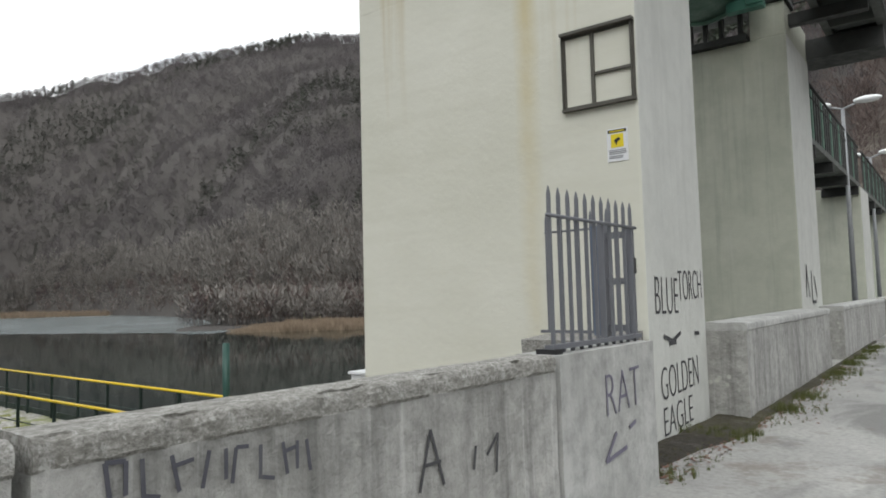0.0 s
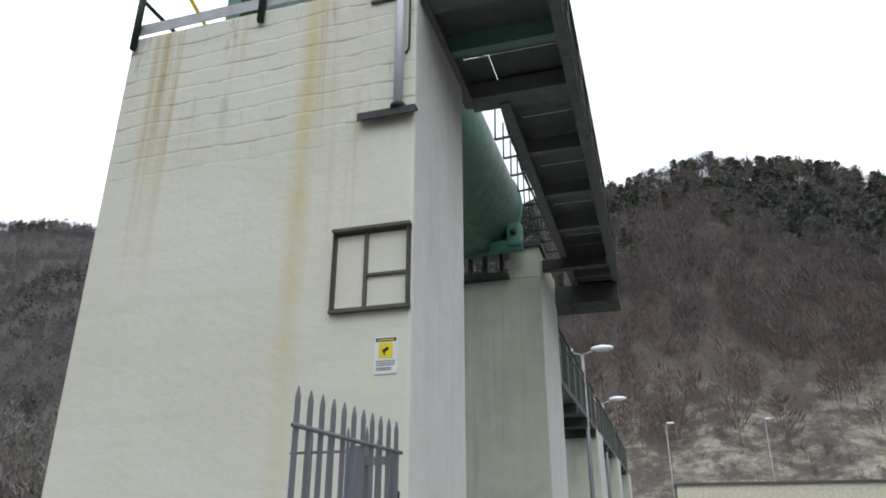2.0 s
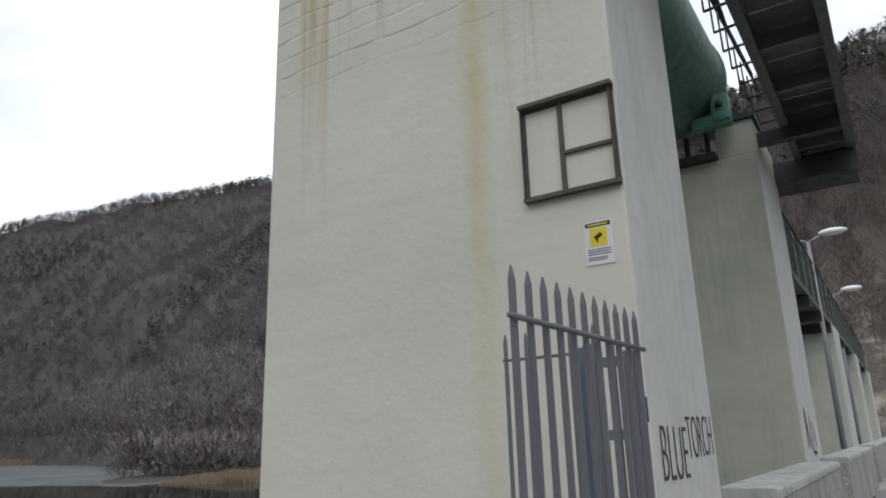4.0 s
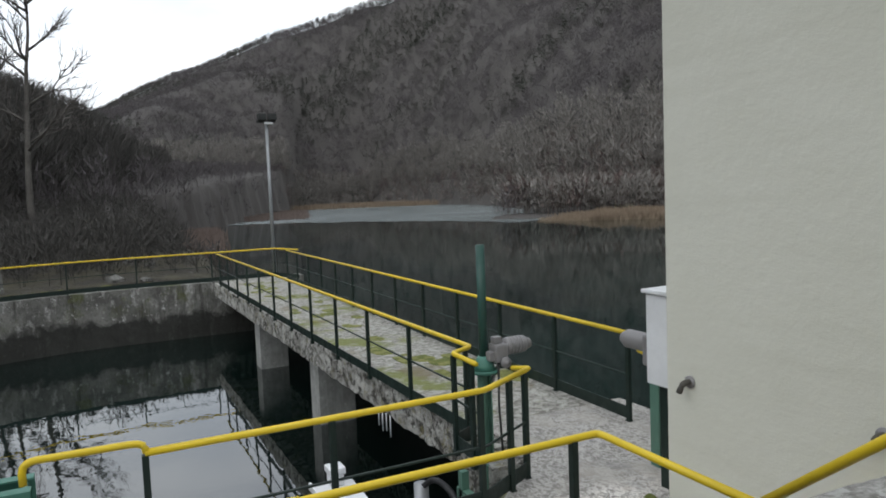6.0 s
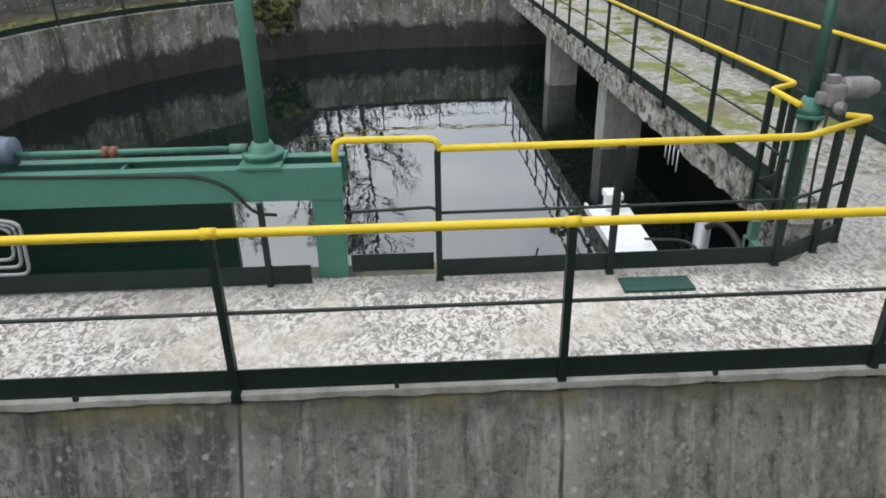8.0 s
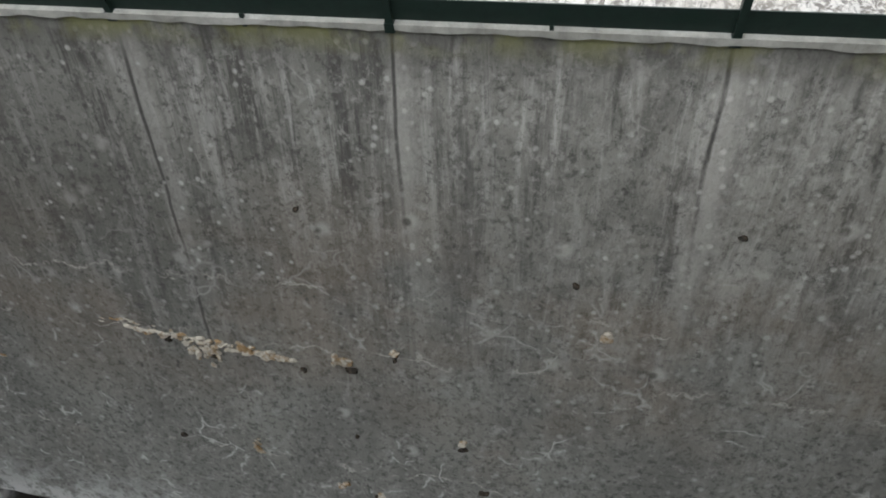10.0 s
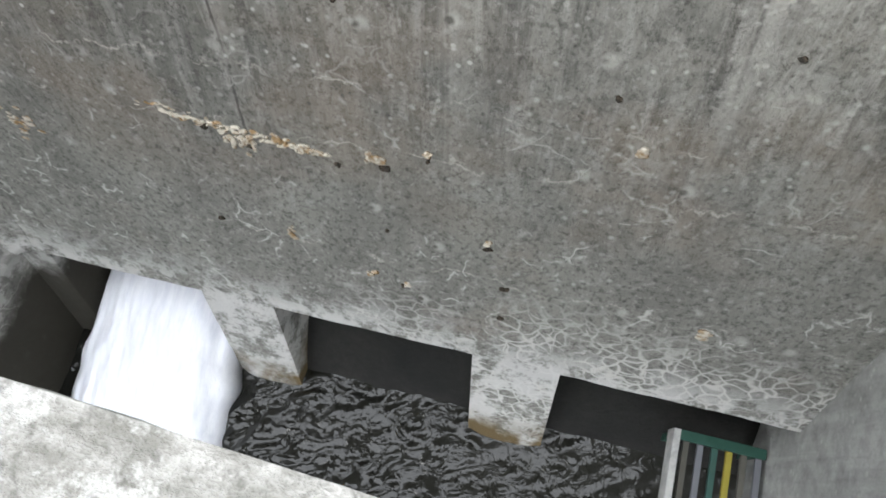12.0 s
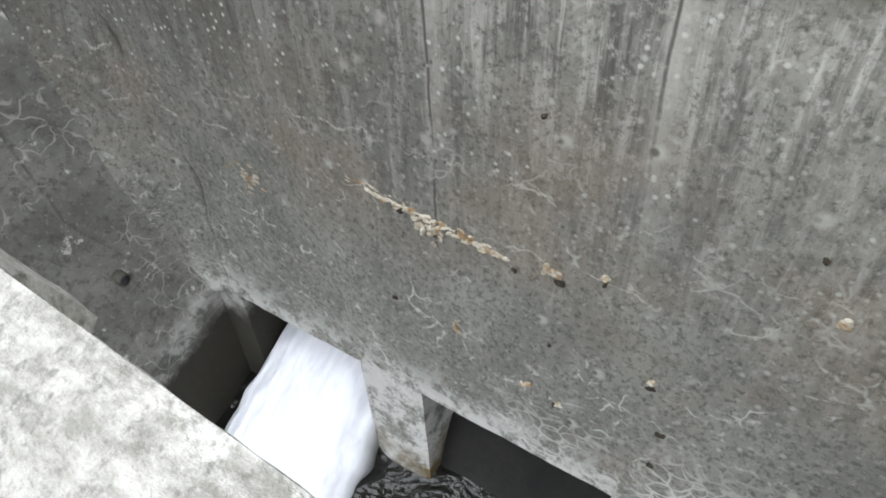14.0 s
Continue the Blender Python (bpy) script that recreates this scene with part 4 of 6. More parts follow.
def bar(parent, x, y, z0, z1, r=0.017):
    bm = bx(B(), x - r, x + r, y - r * 0.7, y + r * 0.7, z0, z1 - 0.05)
    top = max(bm.faces, key=lambda q: q.calc_center_median().z)
    g = bmesh.ops.extrude_face_region(bm, geom=[top])
    vs = [v for v in g["geom"] if isinstance(v, bmesh.types.BMVert)]
    for v in vs:
        v.co = Vector((x + (v.co.x - x) * 0.25, y + (v.co.y - y) * 0.25, z1))
    part("bar", bm, M_GREY, parent)


for k in range(11):
    bar(fence, -1.42, 3.455 + 0.121 * k, 1.38, 2.425, 0.0115)
part("upper_rail", tube(B(), ((-1.405, 3.40, 2.24), (-1.405, 4.72, 2.24)), 0.012, 8), M_GREY, fence)
part("lower_rail", box(-1.45, -1.39, 3.40, 4.72, 1.42, 1.45), M_GREY, fence)
part("foot", box(-1.50, -1.36, 3.38, 3.46, 1.385, 1.425), M_BLACK, fence)
back = thing("spiked_fence", (-2.1, 5.15, 1.42), "slimmer grey steel fence panel behind the first", "fence")
for k in range(5):
    bar(back, -2.42 + 0.145 * k, 5.15, 1.42, 2.47, 0.011)
part("upper_rail", tube(B(), ((-2.44, 5.15, 2.31), (-1.80, 5.15, 2.31)), 0.010, 8), M_GREY, back)
part("lower_rail", box(-2.50, -1.80, 5.13, 5.17, 1.42, 1.445), M_GREY, back)
gate = thing("steel_gate", (-1.6, 4.85, 1.4), "grey steel gate with flat posts beside the pier", "gate")
part("post", box(-1.74, -1.68, 4.76, 4.86, 1.38, 2.30), M_GREY, gate)
part("post", box(-1.53, -1.47, 4.76, 4.84, 1.38, 2.25), M_GREY, gate)
for z in (1.46, 1.82, 2.18):
    part("crossbar", box(-1.68, -1.53, 4.79, 4.82, z, z + 0.05), M_GREY, gate)
part("lock", box(-1.47, -1.45, 4.77, 4.82, 1.9, 2.02), M_STEELDARK, gate)
bar(gate, -1.60, 4.80, 1.46, 2.34, 0.012)
part("leaf", box(-1.84, -1.72, 4.85, 4.87, 1.42, 2.3), M_BLUEGREY, gate, "blue-grey gate leaf standing open")

# steps from the walkway up to the gate
for k in range(5):
    x = -3.42 + 0.2 * k
    solid("stair", roughen(box(x, x + 0.2 if k < 4 else -1.6, 4.65, 5.88, DECK, DECK + 0.185 * (k + 1)), 2, 0.004), M_DECK, "rough concrete step up to the gate", "step", "structure")

# ---- walkway, pit and outlets ----
bm = prism([(WALLX, -7.5), (WALLX, 4.62), (-1.9, 4.62), (-1.9, 5.95), (-5.36, 5.95), (-5.36, 7.45), (-7.95, 7.45), (-7.95, 5.42), (-6.9, 5.42), (-6.12, 4.6), (-6.12, -7.5)], DECK - 0.30, DECK)
bmesh.ops.triangulate(bm, faces=[q for q in bm.faces if len(q.verts) > 4])
solid("walkway", bm, M_DECK, "flaking pale concrete walkway between pit and pool", "walkway")
kerb = box(WALLX - 0.16, WALLX + 0.035, -5.5, 4.62, DECK - 0.034, DECK + 0.012)
bmesh.ops.subdivide_edges(kerb, edges=[e for e in kerb.edges if abs(e.verts[0].co.y - e.verts[1].co.y) > 1], cuts=150)
kerb.normal_update()
for v in kerb.verts:
    v.co += v.normal * 0.014 * noise.noise(v.co * 8)
solid("trim_kerb", kerb, M_KERB, "rough pale concrete nosing over the pit wall", "kerb")
pool_wall = profile_y([(-6.12, DECK - 0.3), (-6.12, -6), (-5.6, -6), (-5.6, DECK - 0.3)], -7.5, 4.9)
solid("wall_pool_east", pool_wall, M_POOL, "stained concrete wall under the walkway", "wall")

# the battered wall, in strips between and over the outlets
THICK = 1.6


def battered(y0, y1, z0, z1, name="wall_pit"):
    n, m = max(2, int((y1 - y0) / 0.12)), max(2, int((z1 - z0) / 0.12))
    bm = B()
    grid = [[bm.verts.new((wallx(z0 + (z1 - z0) * j / m), y0 + (y1 - y0) * i / n, z0 + (z1 - z0) * j / m)) for j in range(m + 1)] for i in range(n + 1)]
    for i in range(n):
        for j in range(m):
            bm.faces.new((grid[i][j], grid[i + 1][j], grid[i + 1][j + 1], grid[i][j + 1]))
    for row in grid:
        for v in row:
            amp = 0.012 * noise.noise(v.co * 1.7) + 0.006 * noise.noise(v.co * 6)
            # form joints run down from the railing posts
            for yj, w in ((2.49, 0.03), (0.59, 0.025), (-1.215, 0.022), (-3.05, 0.022)):
                d = abs(v.co.y - yj - 0.03 * noise.noise(Vector((yj, 0, v.co.z * 0.8))))
                if d < 0.07 and v.co.z > -4.2:
                    amp -= w * (1 - d / 0.07)
            v.co.x += amp
    back = [bm.verts.new((wallx(z) - THICK, y, z)) for y, z in ((y0, z0), (y1, z0), (y1, z1), (y0, z1))]
    bm.faces.new(back[::-1])
    rims = [([r[0] for r in grid], back[0], back[1]), ([r[-1] for r in grid], back[3], back[2]), (grid[0], back[0], back[3]), (grid[-1], back[1], back[2])]
    for line, a, b in rims:
        bm.faces.new(line + [b, a])
    return solid(name, bm, M_PIT, "battered streaked concrete wall with outlets", "wall")


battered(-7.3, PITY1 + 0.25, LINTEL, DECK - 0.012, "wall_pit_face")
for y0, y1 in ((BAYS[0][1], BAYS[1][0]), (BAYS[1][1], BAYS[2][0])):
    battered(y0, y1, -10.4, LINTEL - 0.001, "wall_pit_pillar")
for y in (BAYS[0][1], BAYS[1][1]):
    q = BAYS[1][0] if y < 0 else BAYS[2][0]
    bm = B()
    for z, r in ((-10.4, 0.12), (-8.5, 0.10), (-7.4, 0.05), (LINTEL - 0.3, 0.01)):
        xw = wallx(z) - 0.03
        for k in range(9):
            a = math.pi * k / 8
            bm.verts.new((xw + r * math.sin(a), (y + q) / 2 - (q - y) / 2 * 0.96 * math.cos(a), z))
    bm.verts.ensure_lookup_table()
    for j in range(3):
        for k in range(8):
            bm.faces.new([bm.verts[i] for i in (9 * j + k, 9 * j + k + 1, 9 * j + 10 + k, 9 * j + 9 + k)])
    for f in bm.faces:
        f.smooth = True
    bm.faces.new([bm.verts[i] for i in range(9)])
    solid("trim_nose", bm, M_PIT, "rounded pale concrete nose between two outlets", "pier nose")
# chambers behind the outlets
for y0, y1 in BAYS:
    solid("wall_chamber", box(-6.6, -6.3, y0 - 0.4, y1 + 0.3, -10.5, LINTEL + 0.4), M_PIT, "dark back wall of an outlet chamber", "wall")
# the first side borrows the pool wall's near-black to paint the opening's shade
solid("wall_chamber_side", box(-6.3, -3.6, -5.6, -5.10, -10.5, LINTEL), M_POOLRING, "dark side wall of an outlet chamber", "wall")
solid("wall_chamber_side", box(-6.3, -3.6, 4.56, 5.0, -10.5, LINTEL), M_PIT, "dark side wall of an outlet chamber", "wall")
for a, b in ((BAYS[0][1], BAYS[1][0]), (BAYS[1][1], BAYS[2][0])):
    solid("wall_chamber_side", box(-6.3, -3.6, a, b, -10.5, LINTEL - 0.002), M_PIT, "dark dividing wall between outlets", "wall")
# ends of the pit
bm = B()
prof = [(4.60, DECK - 0.31), (4.56, -3), (4.53, -5), (4.54, -7), (4.58, -10.5)]
for x in (-5.6, -1.2, 0.6, 3.0):
    bend = 0.0 if x < -1 else 0.5 * (x + 1.2) ** 1.5 / 3
    for y, z in prof:
        bm.verts.new((x, y + bend, z))
bm.verts.ensure_lookup_table()
for i in range(3):
    for j in range(4):
        bm.faces.new([bm.verts[k] for k in (5 * i + j, 5 * i + 5 + j, 5 * i + 6 + j, 5 * i + 1 + j)])
ext = bmesh.ops.extrude_face_region(bm, geom=bm.faces[:])
bmesh.ops.translate(bm, verts=[v for v in ext["geom"] if isinstance(v, bmesh.types.BMVert)], vec=(0, 0.9, 0))
solid("wall_pit_north", bm, M_END, "smooth pale concrete end wall of the pit", "wall")
we = B()
lo = []
for x in (-6.6, -4, -2, 0, 3):
    col = [we.verts.new((x, y, z)) for y, z in ((-7.40, DECK - 0.31), (-6.62, -2.86), (-6.2, -4.0), (-5.25, -6.42), (-5.25, -10.5), (-9, -10.5), (-9, DECK - 0.31))]
    lo.append(col)
for u, w in zip(lo, lo[1:]):
    for k in range(7):
        q = (k + 1) % 7
        we.faces.new((u[k], u[q], w[q], w[k]))
we.faces.new(lo[0])
we.faces.new(lo[-1][::-1])
solid("wall_pit_south", we, M_SOUTH, "stained concrete end wall of the pit, shade painted into its colour", "wall")
# the rounded corner between the battered face and the south end
SOUTH = ((-10.5, -5.25), (-6.42, -5.25), (-4.0, -6.2), (-2.86, -6.62), (DECK - 0.31, -7.40))
bm = B()
rows = []
for j in range(47):
    z = -6.42 + (DECK - 0.32 + 6.42) * j / 46
    xw, yw = wallx(z), float(np.interp(z, [q[0] for q in SOUTH], [q[1] for q in SOUTH]))
    r = 0.3 + 1.0 * min(1.0, (z + 6.42) / 2.0)
    row = []
    for k in range(13):
        a = math.pi / 2 * k / 12
        p = Vector((xw + r * (1 - math.sin(a)), yw + r * (1 - math.cos(a)), z))
        row.append(bm.verts.new(p + Vector((1, 1, 0)) * (0.02 * math.sin(2 * a) * (0.6 + noise.noise(p * 3)) - 0.003)))
    rows.append(row + [bm.verts.new((xw - 0.1, yw - 0.1, z))])
for u, w in zip(rows, rows[1:]):
    for k in range(14):
        f = bm.faces.new((u[k], u[(k + 1) % 14], w[(k + 1) % 14], w[k]))
        f.smooth = k < 12
        # the corner's south part takes the colour with shade painted in
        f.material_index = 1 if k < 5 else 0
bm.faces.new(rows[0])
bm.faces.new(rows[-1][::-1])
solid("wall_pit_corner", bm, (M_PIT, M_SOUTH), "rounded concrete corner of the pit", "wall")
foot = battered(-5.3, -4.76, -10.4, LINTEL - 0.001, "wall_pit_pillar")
# the strip beside the first outlet gets the shade-darkened colour too
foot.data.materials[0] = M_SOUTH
# wet chutes slope down through the outlets into the pit; near-black paints the shade inside
for y0, y1 in BAYS[1:]:
    bm = B()
    rows = []
    for i in range(25):
        u = i / 24
        x = -6.3 + 4.05 * u
        z = -7.0 - 0.5 * u - 1.05 * u ** 5
        rows.append([bm.verts.new((x, y0 + (y1 - y0) * j / 16, z + 0.02 * noise.noise(Vector((x * 3, j * 0.7, y0))))) for j in range(17)])
    for a, b in zip(rows, rows[1:]):
        for j in range(16):
            bm.faces.new((a[j], b[j], b[j + 1], a[j + 1])).smooth = True
    low = bmesh.ops.extrude_face_region(bm, geom=bm.faces[:])
    for v in low["geom"]:
        if isinstance(v, bmesh.types.BMVert):
            v.co.z = -10.2
    solid("floor_chute", bm, M_CHUTE, "wet concrete chute of an outlet, its shade painted near-black", "chute")
hole = thing("drain_pipe", (-2.1, -5.63, -5.3), "short rusty drain stub in the pit end wall", "pipe")
part("stub", lying(B(), "y", (-2.1, 0, -5.3), 0.09, -5.75, -5.58, 14), M_FRAME, hole)
part("bore", lying(B(), "y", (-2.1, 0, -5.3), 0.07, -5.579, -5.576, 14), M_BLACK, hole)

# water in the pit: a rippled sheet, and the jet from the first outlet
bm = B()
bmesh.ops.create_grid(bm, x_segments=230, y_segments=260, size=0.5)
for v in bm.verts:
    v.co = Vector((-6.3 + 9.3 * (v.co.x + 0.5), -5.3 + 10.1 * (v.co.y + 0.5), FLOOR))
    near = max(0.25, 1 - abs(v.co.y + 2.6) / 6)
    p = Vector((v.co.x * 1.0 + 0.5 * v.co.y, v.co.y * 1.0 - 0.5 * v.co.x, 0))
    crest = 1 - abs(noise.noise(Vector((p.x * 3.0, p.y * 1.5, 3)))) * 2
    v.co.z += near * (0.10 * noise.noise(Vector((p.x * 1.6, p.y * 0.9, 0))) + 0.07 * crest + 0.035 * noise.noise(Vector((p.x * 9, p.y * 4.5, 6))))
for f in bm.faces:
    f.smooth = True
solid("water_pit", bm, M_PITW, "dark choppy water at the foot of the pit", "water")
bm = B()
n, m = 44, 60
g = []
for i in range(n + 1):
    s = i / n
    x = -4.6 + 5.2 * s
    z = -6.95 - 0.45 * s - 1.1 * s ** 2.2
    y0, y1 = -4.50 - 0.62 * s ** 1.1, -2.63 + 0.16 * s
    row = []
    for j in range(m + 1):
        r = j / m
        y = y0 + (y1 - y0) * r
        dz = -0.5 * abs(2 * r - 1) ** 4 + 0.06 * noise.noise(Vector((x * 1.2, y * 5, 0))) + (0.03 + 0.05 * s) * noise.noise(Vector((x * 4, y * 9, 2))) + 0.05 * s * noise.noise(Vector((x * 9, y * 14, 5)))
        y += 0.12 * s * noise.noise(Vector((x * 2.5, r * 2, 8)))
        row.append(bm.verts.new((x, y, z + dz)))
    g.append(row)
for i in range(n):
    for j in range(m):
        bm.faces.new((g[i][j], g[i + 1][j], g[i + 1][j + 1], g[i][j + 1])).smooth = True
lower = bmesh.ops.extrude_face_region(bm, geom=bm.faces[:])
for v in lower["geom"]:
    if isinstance(v, bmesh.types.BMVert):
        v.co.z -= 0.8
solid("water_jet", bm, M_FOAM, "white foaming jet of water from the first outlet", "water", "structure")
rack = thing("trash_rack", (-2.4, 4.1, -7.4), "rusty green steel rack with yellowed slats before an outlet", "rack")
part("top_beam", box(-2.62, -2.50, 3.5, 4.5, -7.40, -7.28), M_MAT, rack)
for k in range(6):
    y = 3.56 + 0.17 * k
    part("slat", box(-2.5, -1.75, y, y + 0.07, -7.42, -7.36), (M_FRAME, M_GREY, M_GREEN3, M_YELLOWOLD)[k % 4], rack)
part("end_plate", box(-2.62, -1.75, 3.42, 3.50, -7.65, -7.28), M_PILLAR, rack)
for y in (3.45, 4.42):
    part("leg", box(-2.6, -2.52, y, y + 0.07, -9.5, -7.40), M_MAT, rack)
# crusted seep on the wall
seep = B()
random.seed(8)


def scab(bm, y, z, ry, rz, deep=0.016):
    bmesh.ops.create_icosphere(bm, subdivisions=2, radius=1, matrix=Matrix.Translation((wallx(z), y, z)) @ Matrix.Rotation(random.uniform(-0.5, 0.5), 4, "X") @ Matrix.Diagonal((deep, ry, rz, 1)))


for k in range(150):
    u = random.uniform(-1, 1)
    y = -1.26 + 0.78 * u
    wide = 0.075 * (1 - abs(u)) ** 0.8 + 0.008
    scab(seep, y, -3.60 - 0.075 * u + random.gauss(0, 0.5) * wide, random.uniform(0.012, 0.05), random.uniform(0.008, 0.026))
for k in range(34):
    y = random.choice((-1.40, -1.26, -1.22)) + random.gauss(0, 0.03)
    scab(seep, y, -3.66 - abs(random.gauss(0, 0.09)), random.uniform(0.012, 0.03), random.uniform(0.02, 0.06))
for k in range(16):
    scab(seep, -2.08 + random.uniform(-0.25, 0.35), -3.47 + random.gauss(0, 0.02), random.uniform(0.02, 0.05), 0.008, 0.01)
for k in range(26):
    scab(seep, -3.72 + random.gauss(0, 0.12), -4.03 + random.gauss(0, 0.07), random.uniform(0.02, 0.05), random.uniform(0.02, 0.06), 0.008)
for k in range(14):
    scab(seep, -1.05 + random.gauss(0, 0.02), -4.86 - random.uniform(-0.1, 0.16), random.uniform(0.012, 0.03), random.uniform(0.03, 0.06), 0.008)
for v in seep.verts:
    v.co += Vector((0.004, 0.02, 0.02)) * noise.noise(v.co * 22)
nse = Nodes("lime_crust", 0.9)
M_CRUST = nse.done(nse.mix(nse.ramp(nse.noise(9, 4), 0.46, 0.60), (0.52, 0.48, 0.40), (0.30, 0.20, 0.10)), nse.noise(30, 4), 0.01)
solid("lime_crust", seep, M_CRUST, "pale lime and rust crust on the pit wall", "crust", "stuff")
knob = B()
for y, z, r in ((-0.03, -3.63, 0.075), (-0.08, -3.60, 0.06), (0.41, -3.45, 0.035), (0.98, -4.40, 0.045), (-0.24, -5.27, 0.045), (0.15, -5.30, 0.045), (2.07, -3.02, 0.05), (3.09, -5.07, 0.07), (-0.2, -5.22, 0.04)):
    for k in range(4):
        scab(knob, y + random.gauss(0, 0.4) * r, z + random.gauss(0, 0.4) * r, r * random.uniform(0.5, 0.9), r * random.uniform(0.5, 0.9), 0.02)
for v in knob.verts:
    v.co += Vector((0.01, 0.03, 0.03)) * noise.noise(v.co * 14)
pits = B()
for y, z, r in ((-0.40, -3.75, 0.032), (0.43, -3.50, 0.026), (-1.85, -4.86, 0.035), (0.13, -5.36, 0.036), (1.17, -5.54, 0.034), (1.16, -5.03, 0.036), (0.98, -4.47, 0.042), (0.03, -3.69, 0.05),
                (-1.62, -3.60, 0.03), (-1.22, -3.74, 0.03), (-0.2, -2.2, 0.02), (0.0, -4.5, 0.018), (1.8, -2.6, 0.022), (2.8, -2.1, 0.03)):
    for k in range(3):
        scab(pits, y + random.gauss(0, 0.4) * r, z + random.gauss(0, 0.3) * r, r * random.uniform(0.5, 1.0), r * random.uniform(0.4, 0.8), 0.027)
for v in pits.verts:
    v.co += Vector((0.0, 0.018, 0.018)) * noise.noise(v.co * 25)
npt = Nodes("blackened_tie_hole", 0.95)
solid("tie_holes", pits, npt.done(npt.mix(npt.ramp(npt.noise(30, 3), 0.4, 0.6), (0.018, 0.016, 0.012), (0.06, 0.045, 0.03))), "blackened tie holes in the pit wall", "holes", "stuff")
solid("lime_knob", knob, M_CRUST, "small rusty lime knobs over tie holes", "crust", "stuff")

# ---- railings ----


def railing(path, posts, label, mid=True, toe=True, top=M_YELLOW, name="railing", height=TOP - DECK, base=DECK, rad=0.026):
    """Square posts, a round top rail, a thin middle rail and a toe board along a plan path."""
    t = thing(name, (*path[0], base), label, "railing", "railings", "")
    part("top_rail", tube(B(), bent([(x, y, base + height) for x, y in path], 3, 0.05), rad, 10), top, t, "painted top rail")
    if mid:
        part("middle_rail", tube(B(), bent([(x, y, base + height * 0.53) for x, y in path], 3, 0.05), 0.012, 6), M_DARKGREEN, t)
    if toe:
        for (x0, y0), (x1, y1) in zip(path, path[1:]):
            d = Vector((x1 - x0, y1 - y0, 0))
            s = Vector((-d.y, d.x, 0)).normalized() * 0.005
            bm = prism([(x0 - s.x, y0 - s.y), (x1 - s.x, y1 - s.y), (x1 + s.x, y1 + s.y), (x0 + s.x, y0 + s.y)], base + 0.025, base + 0.165)
            part("toe_board", bm, M_DARKGREEN, t)
    for x, y in posts:
        part("post", bx(box(x - 0.026, x + 0.026, y - 0.022, y + 0.022, base - 0.02, base + height - 0.015), x - 0.032, x + 0.032, y - 0.03, y + 0.03, base - 0.05, base + 0.012), M_DARKGREEN, t)
    return t


def along(a, b, n, ends=True):
    return [(a[0] + (b[0] - a[0]) * k / n, a[1] + (b[1] - a[1]) * k / n) for k in range(0 if ends else 1, n + 1)]


r1 = railing([(WALLX, -7.0), (WALLX, 4.57), (-3.47, 4.57)], [(WALLX, y) for y in (-6.8, -4.9, -3.05, -1.215, 0.59, 2.49, 4.36)] + [(-3.47, 4.57)],
             "steel railing with yellow top rail along the pit")
part("stair_rail", tube(B(), ((-3.47, 4.57, TOP), (-2.15, 4.57, 1.2)), 0.026), M_YELLOW, r1, "sloping yellow rail")
for y in (-4.0, -2.1, -0.32, 1.52, 3.4):
    part("bolt", box(WALLX + 0.005, WALLX + 0.03, y - 0.012, y + 0.012, DECK - 0.05, DECK + 0.04), M_DARKGREEN, r1)
for y in (-1.215, 0.59, 2.49):
    part("collar", lying(B(), "y", (WALLX, 0, TOP), 0.033, y - 0.04, y + 0.04, 10), M_YELLOW, r1)
sr = thing("stair_handrail", (-3.9, 5.7, DECK), "yellow handrail on the pier side of the steps", "handrail")
part("rail", tube(B(), bent([(-3.92, 5.7, -0.5), (-3.9, 5.7, -0.34), (-2.2, 5.7, 1.0)], 4, 0.06), 0.024), M_YELLOW, sr)
for x, z in ((-3.7, -0.17), (-2.6, 0.66)):
    part("bracket", tube(B(), ((x, 5.7, z), (x, FY, z - 0.02)), 0.014, 6), M_YELLOW, sr)
r2 = railing([(-6.02, 1.88), (-6.05, 4.5), (-6.42, 5.15)], [(-6.02, 1.88), (-6.02, 3.17), (-6.06, 4.46), (-6.25, 4.86), (-6.42, 5.13)],
             "steel railing with yellow top rail along the pool")
part("loop", tube(B(), bent([(-6.05, 1.17, 0.03), (-6.05, 1.17, TOP + 0.07), (-6.03, 1.87, TOP + 0.07), (-6.02, 1.89, TOP)], 5, 0.09), 0.024), M_YELLOW, r2, "raised yellow loop")
part("loop_mid", tube(B(), bent([(-6.05, 1.2, -0.36), (-6.03, 1.84, -0.33), (-6.02, 1.88, -0.375)], 4, 0.04), 0.012, 6), M_DARKGREEN, r2)
part("end_rail", tube(B(), bent([(-6.42, 5.15, TOP), (-6.46, 5.21, TOP), (-6.62, 5.12, TOP - 0.02)], 3, 0.03), 0.024), M_YELLOW, r2)
part("toe_gap", box(-6.10, -6.09, 1.22, 1.84, DECK + 0.05, DECK + 0.19), M_DARKGREEN, r2)
part("toe_gantry", box(-6.00, -5.99, -2.0, 0.93, DECK + 0.02, DECK + 0.17), M_DARKGREEN, r2)
part("thin_post", box(-6.02, -5.98, 0.60, 0.64, DECK, -0.25), M_DARKGREEN, r2)
r3 = railing([(-25.3, 5.32), (-7.63, 5.24), (-7.45, 4.93), (-6.9, 4.9)], along((-24.9, 5.32), (-7.75, 5.24), 11) + [(-7.42, 4.92), (-7.0, 4.9)],
             "steel railing with yellow top on the jetty's pool side")
r4 = railing([(-24.85, 7.55), (-7.17, 7.03)], along((-24.85, 7.55), (-7.17, 7.03), 12), "steel railing with yellow top on the jetty's lake side")
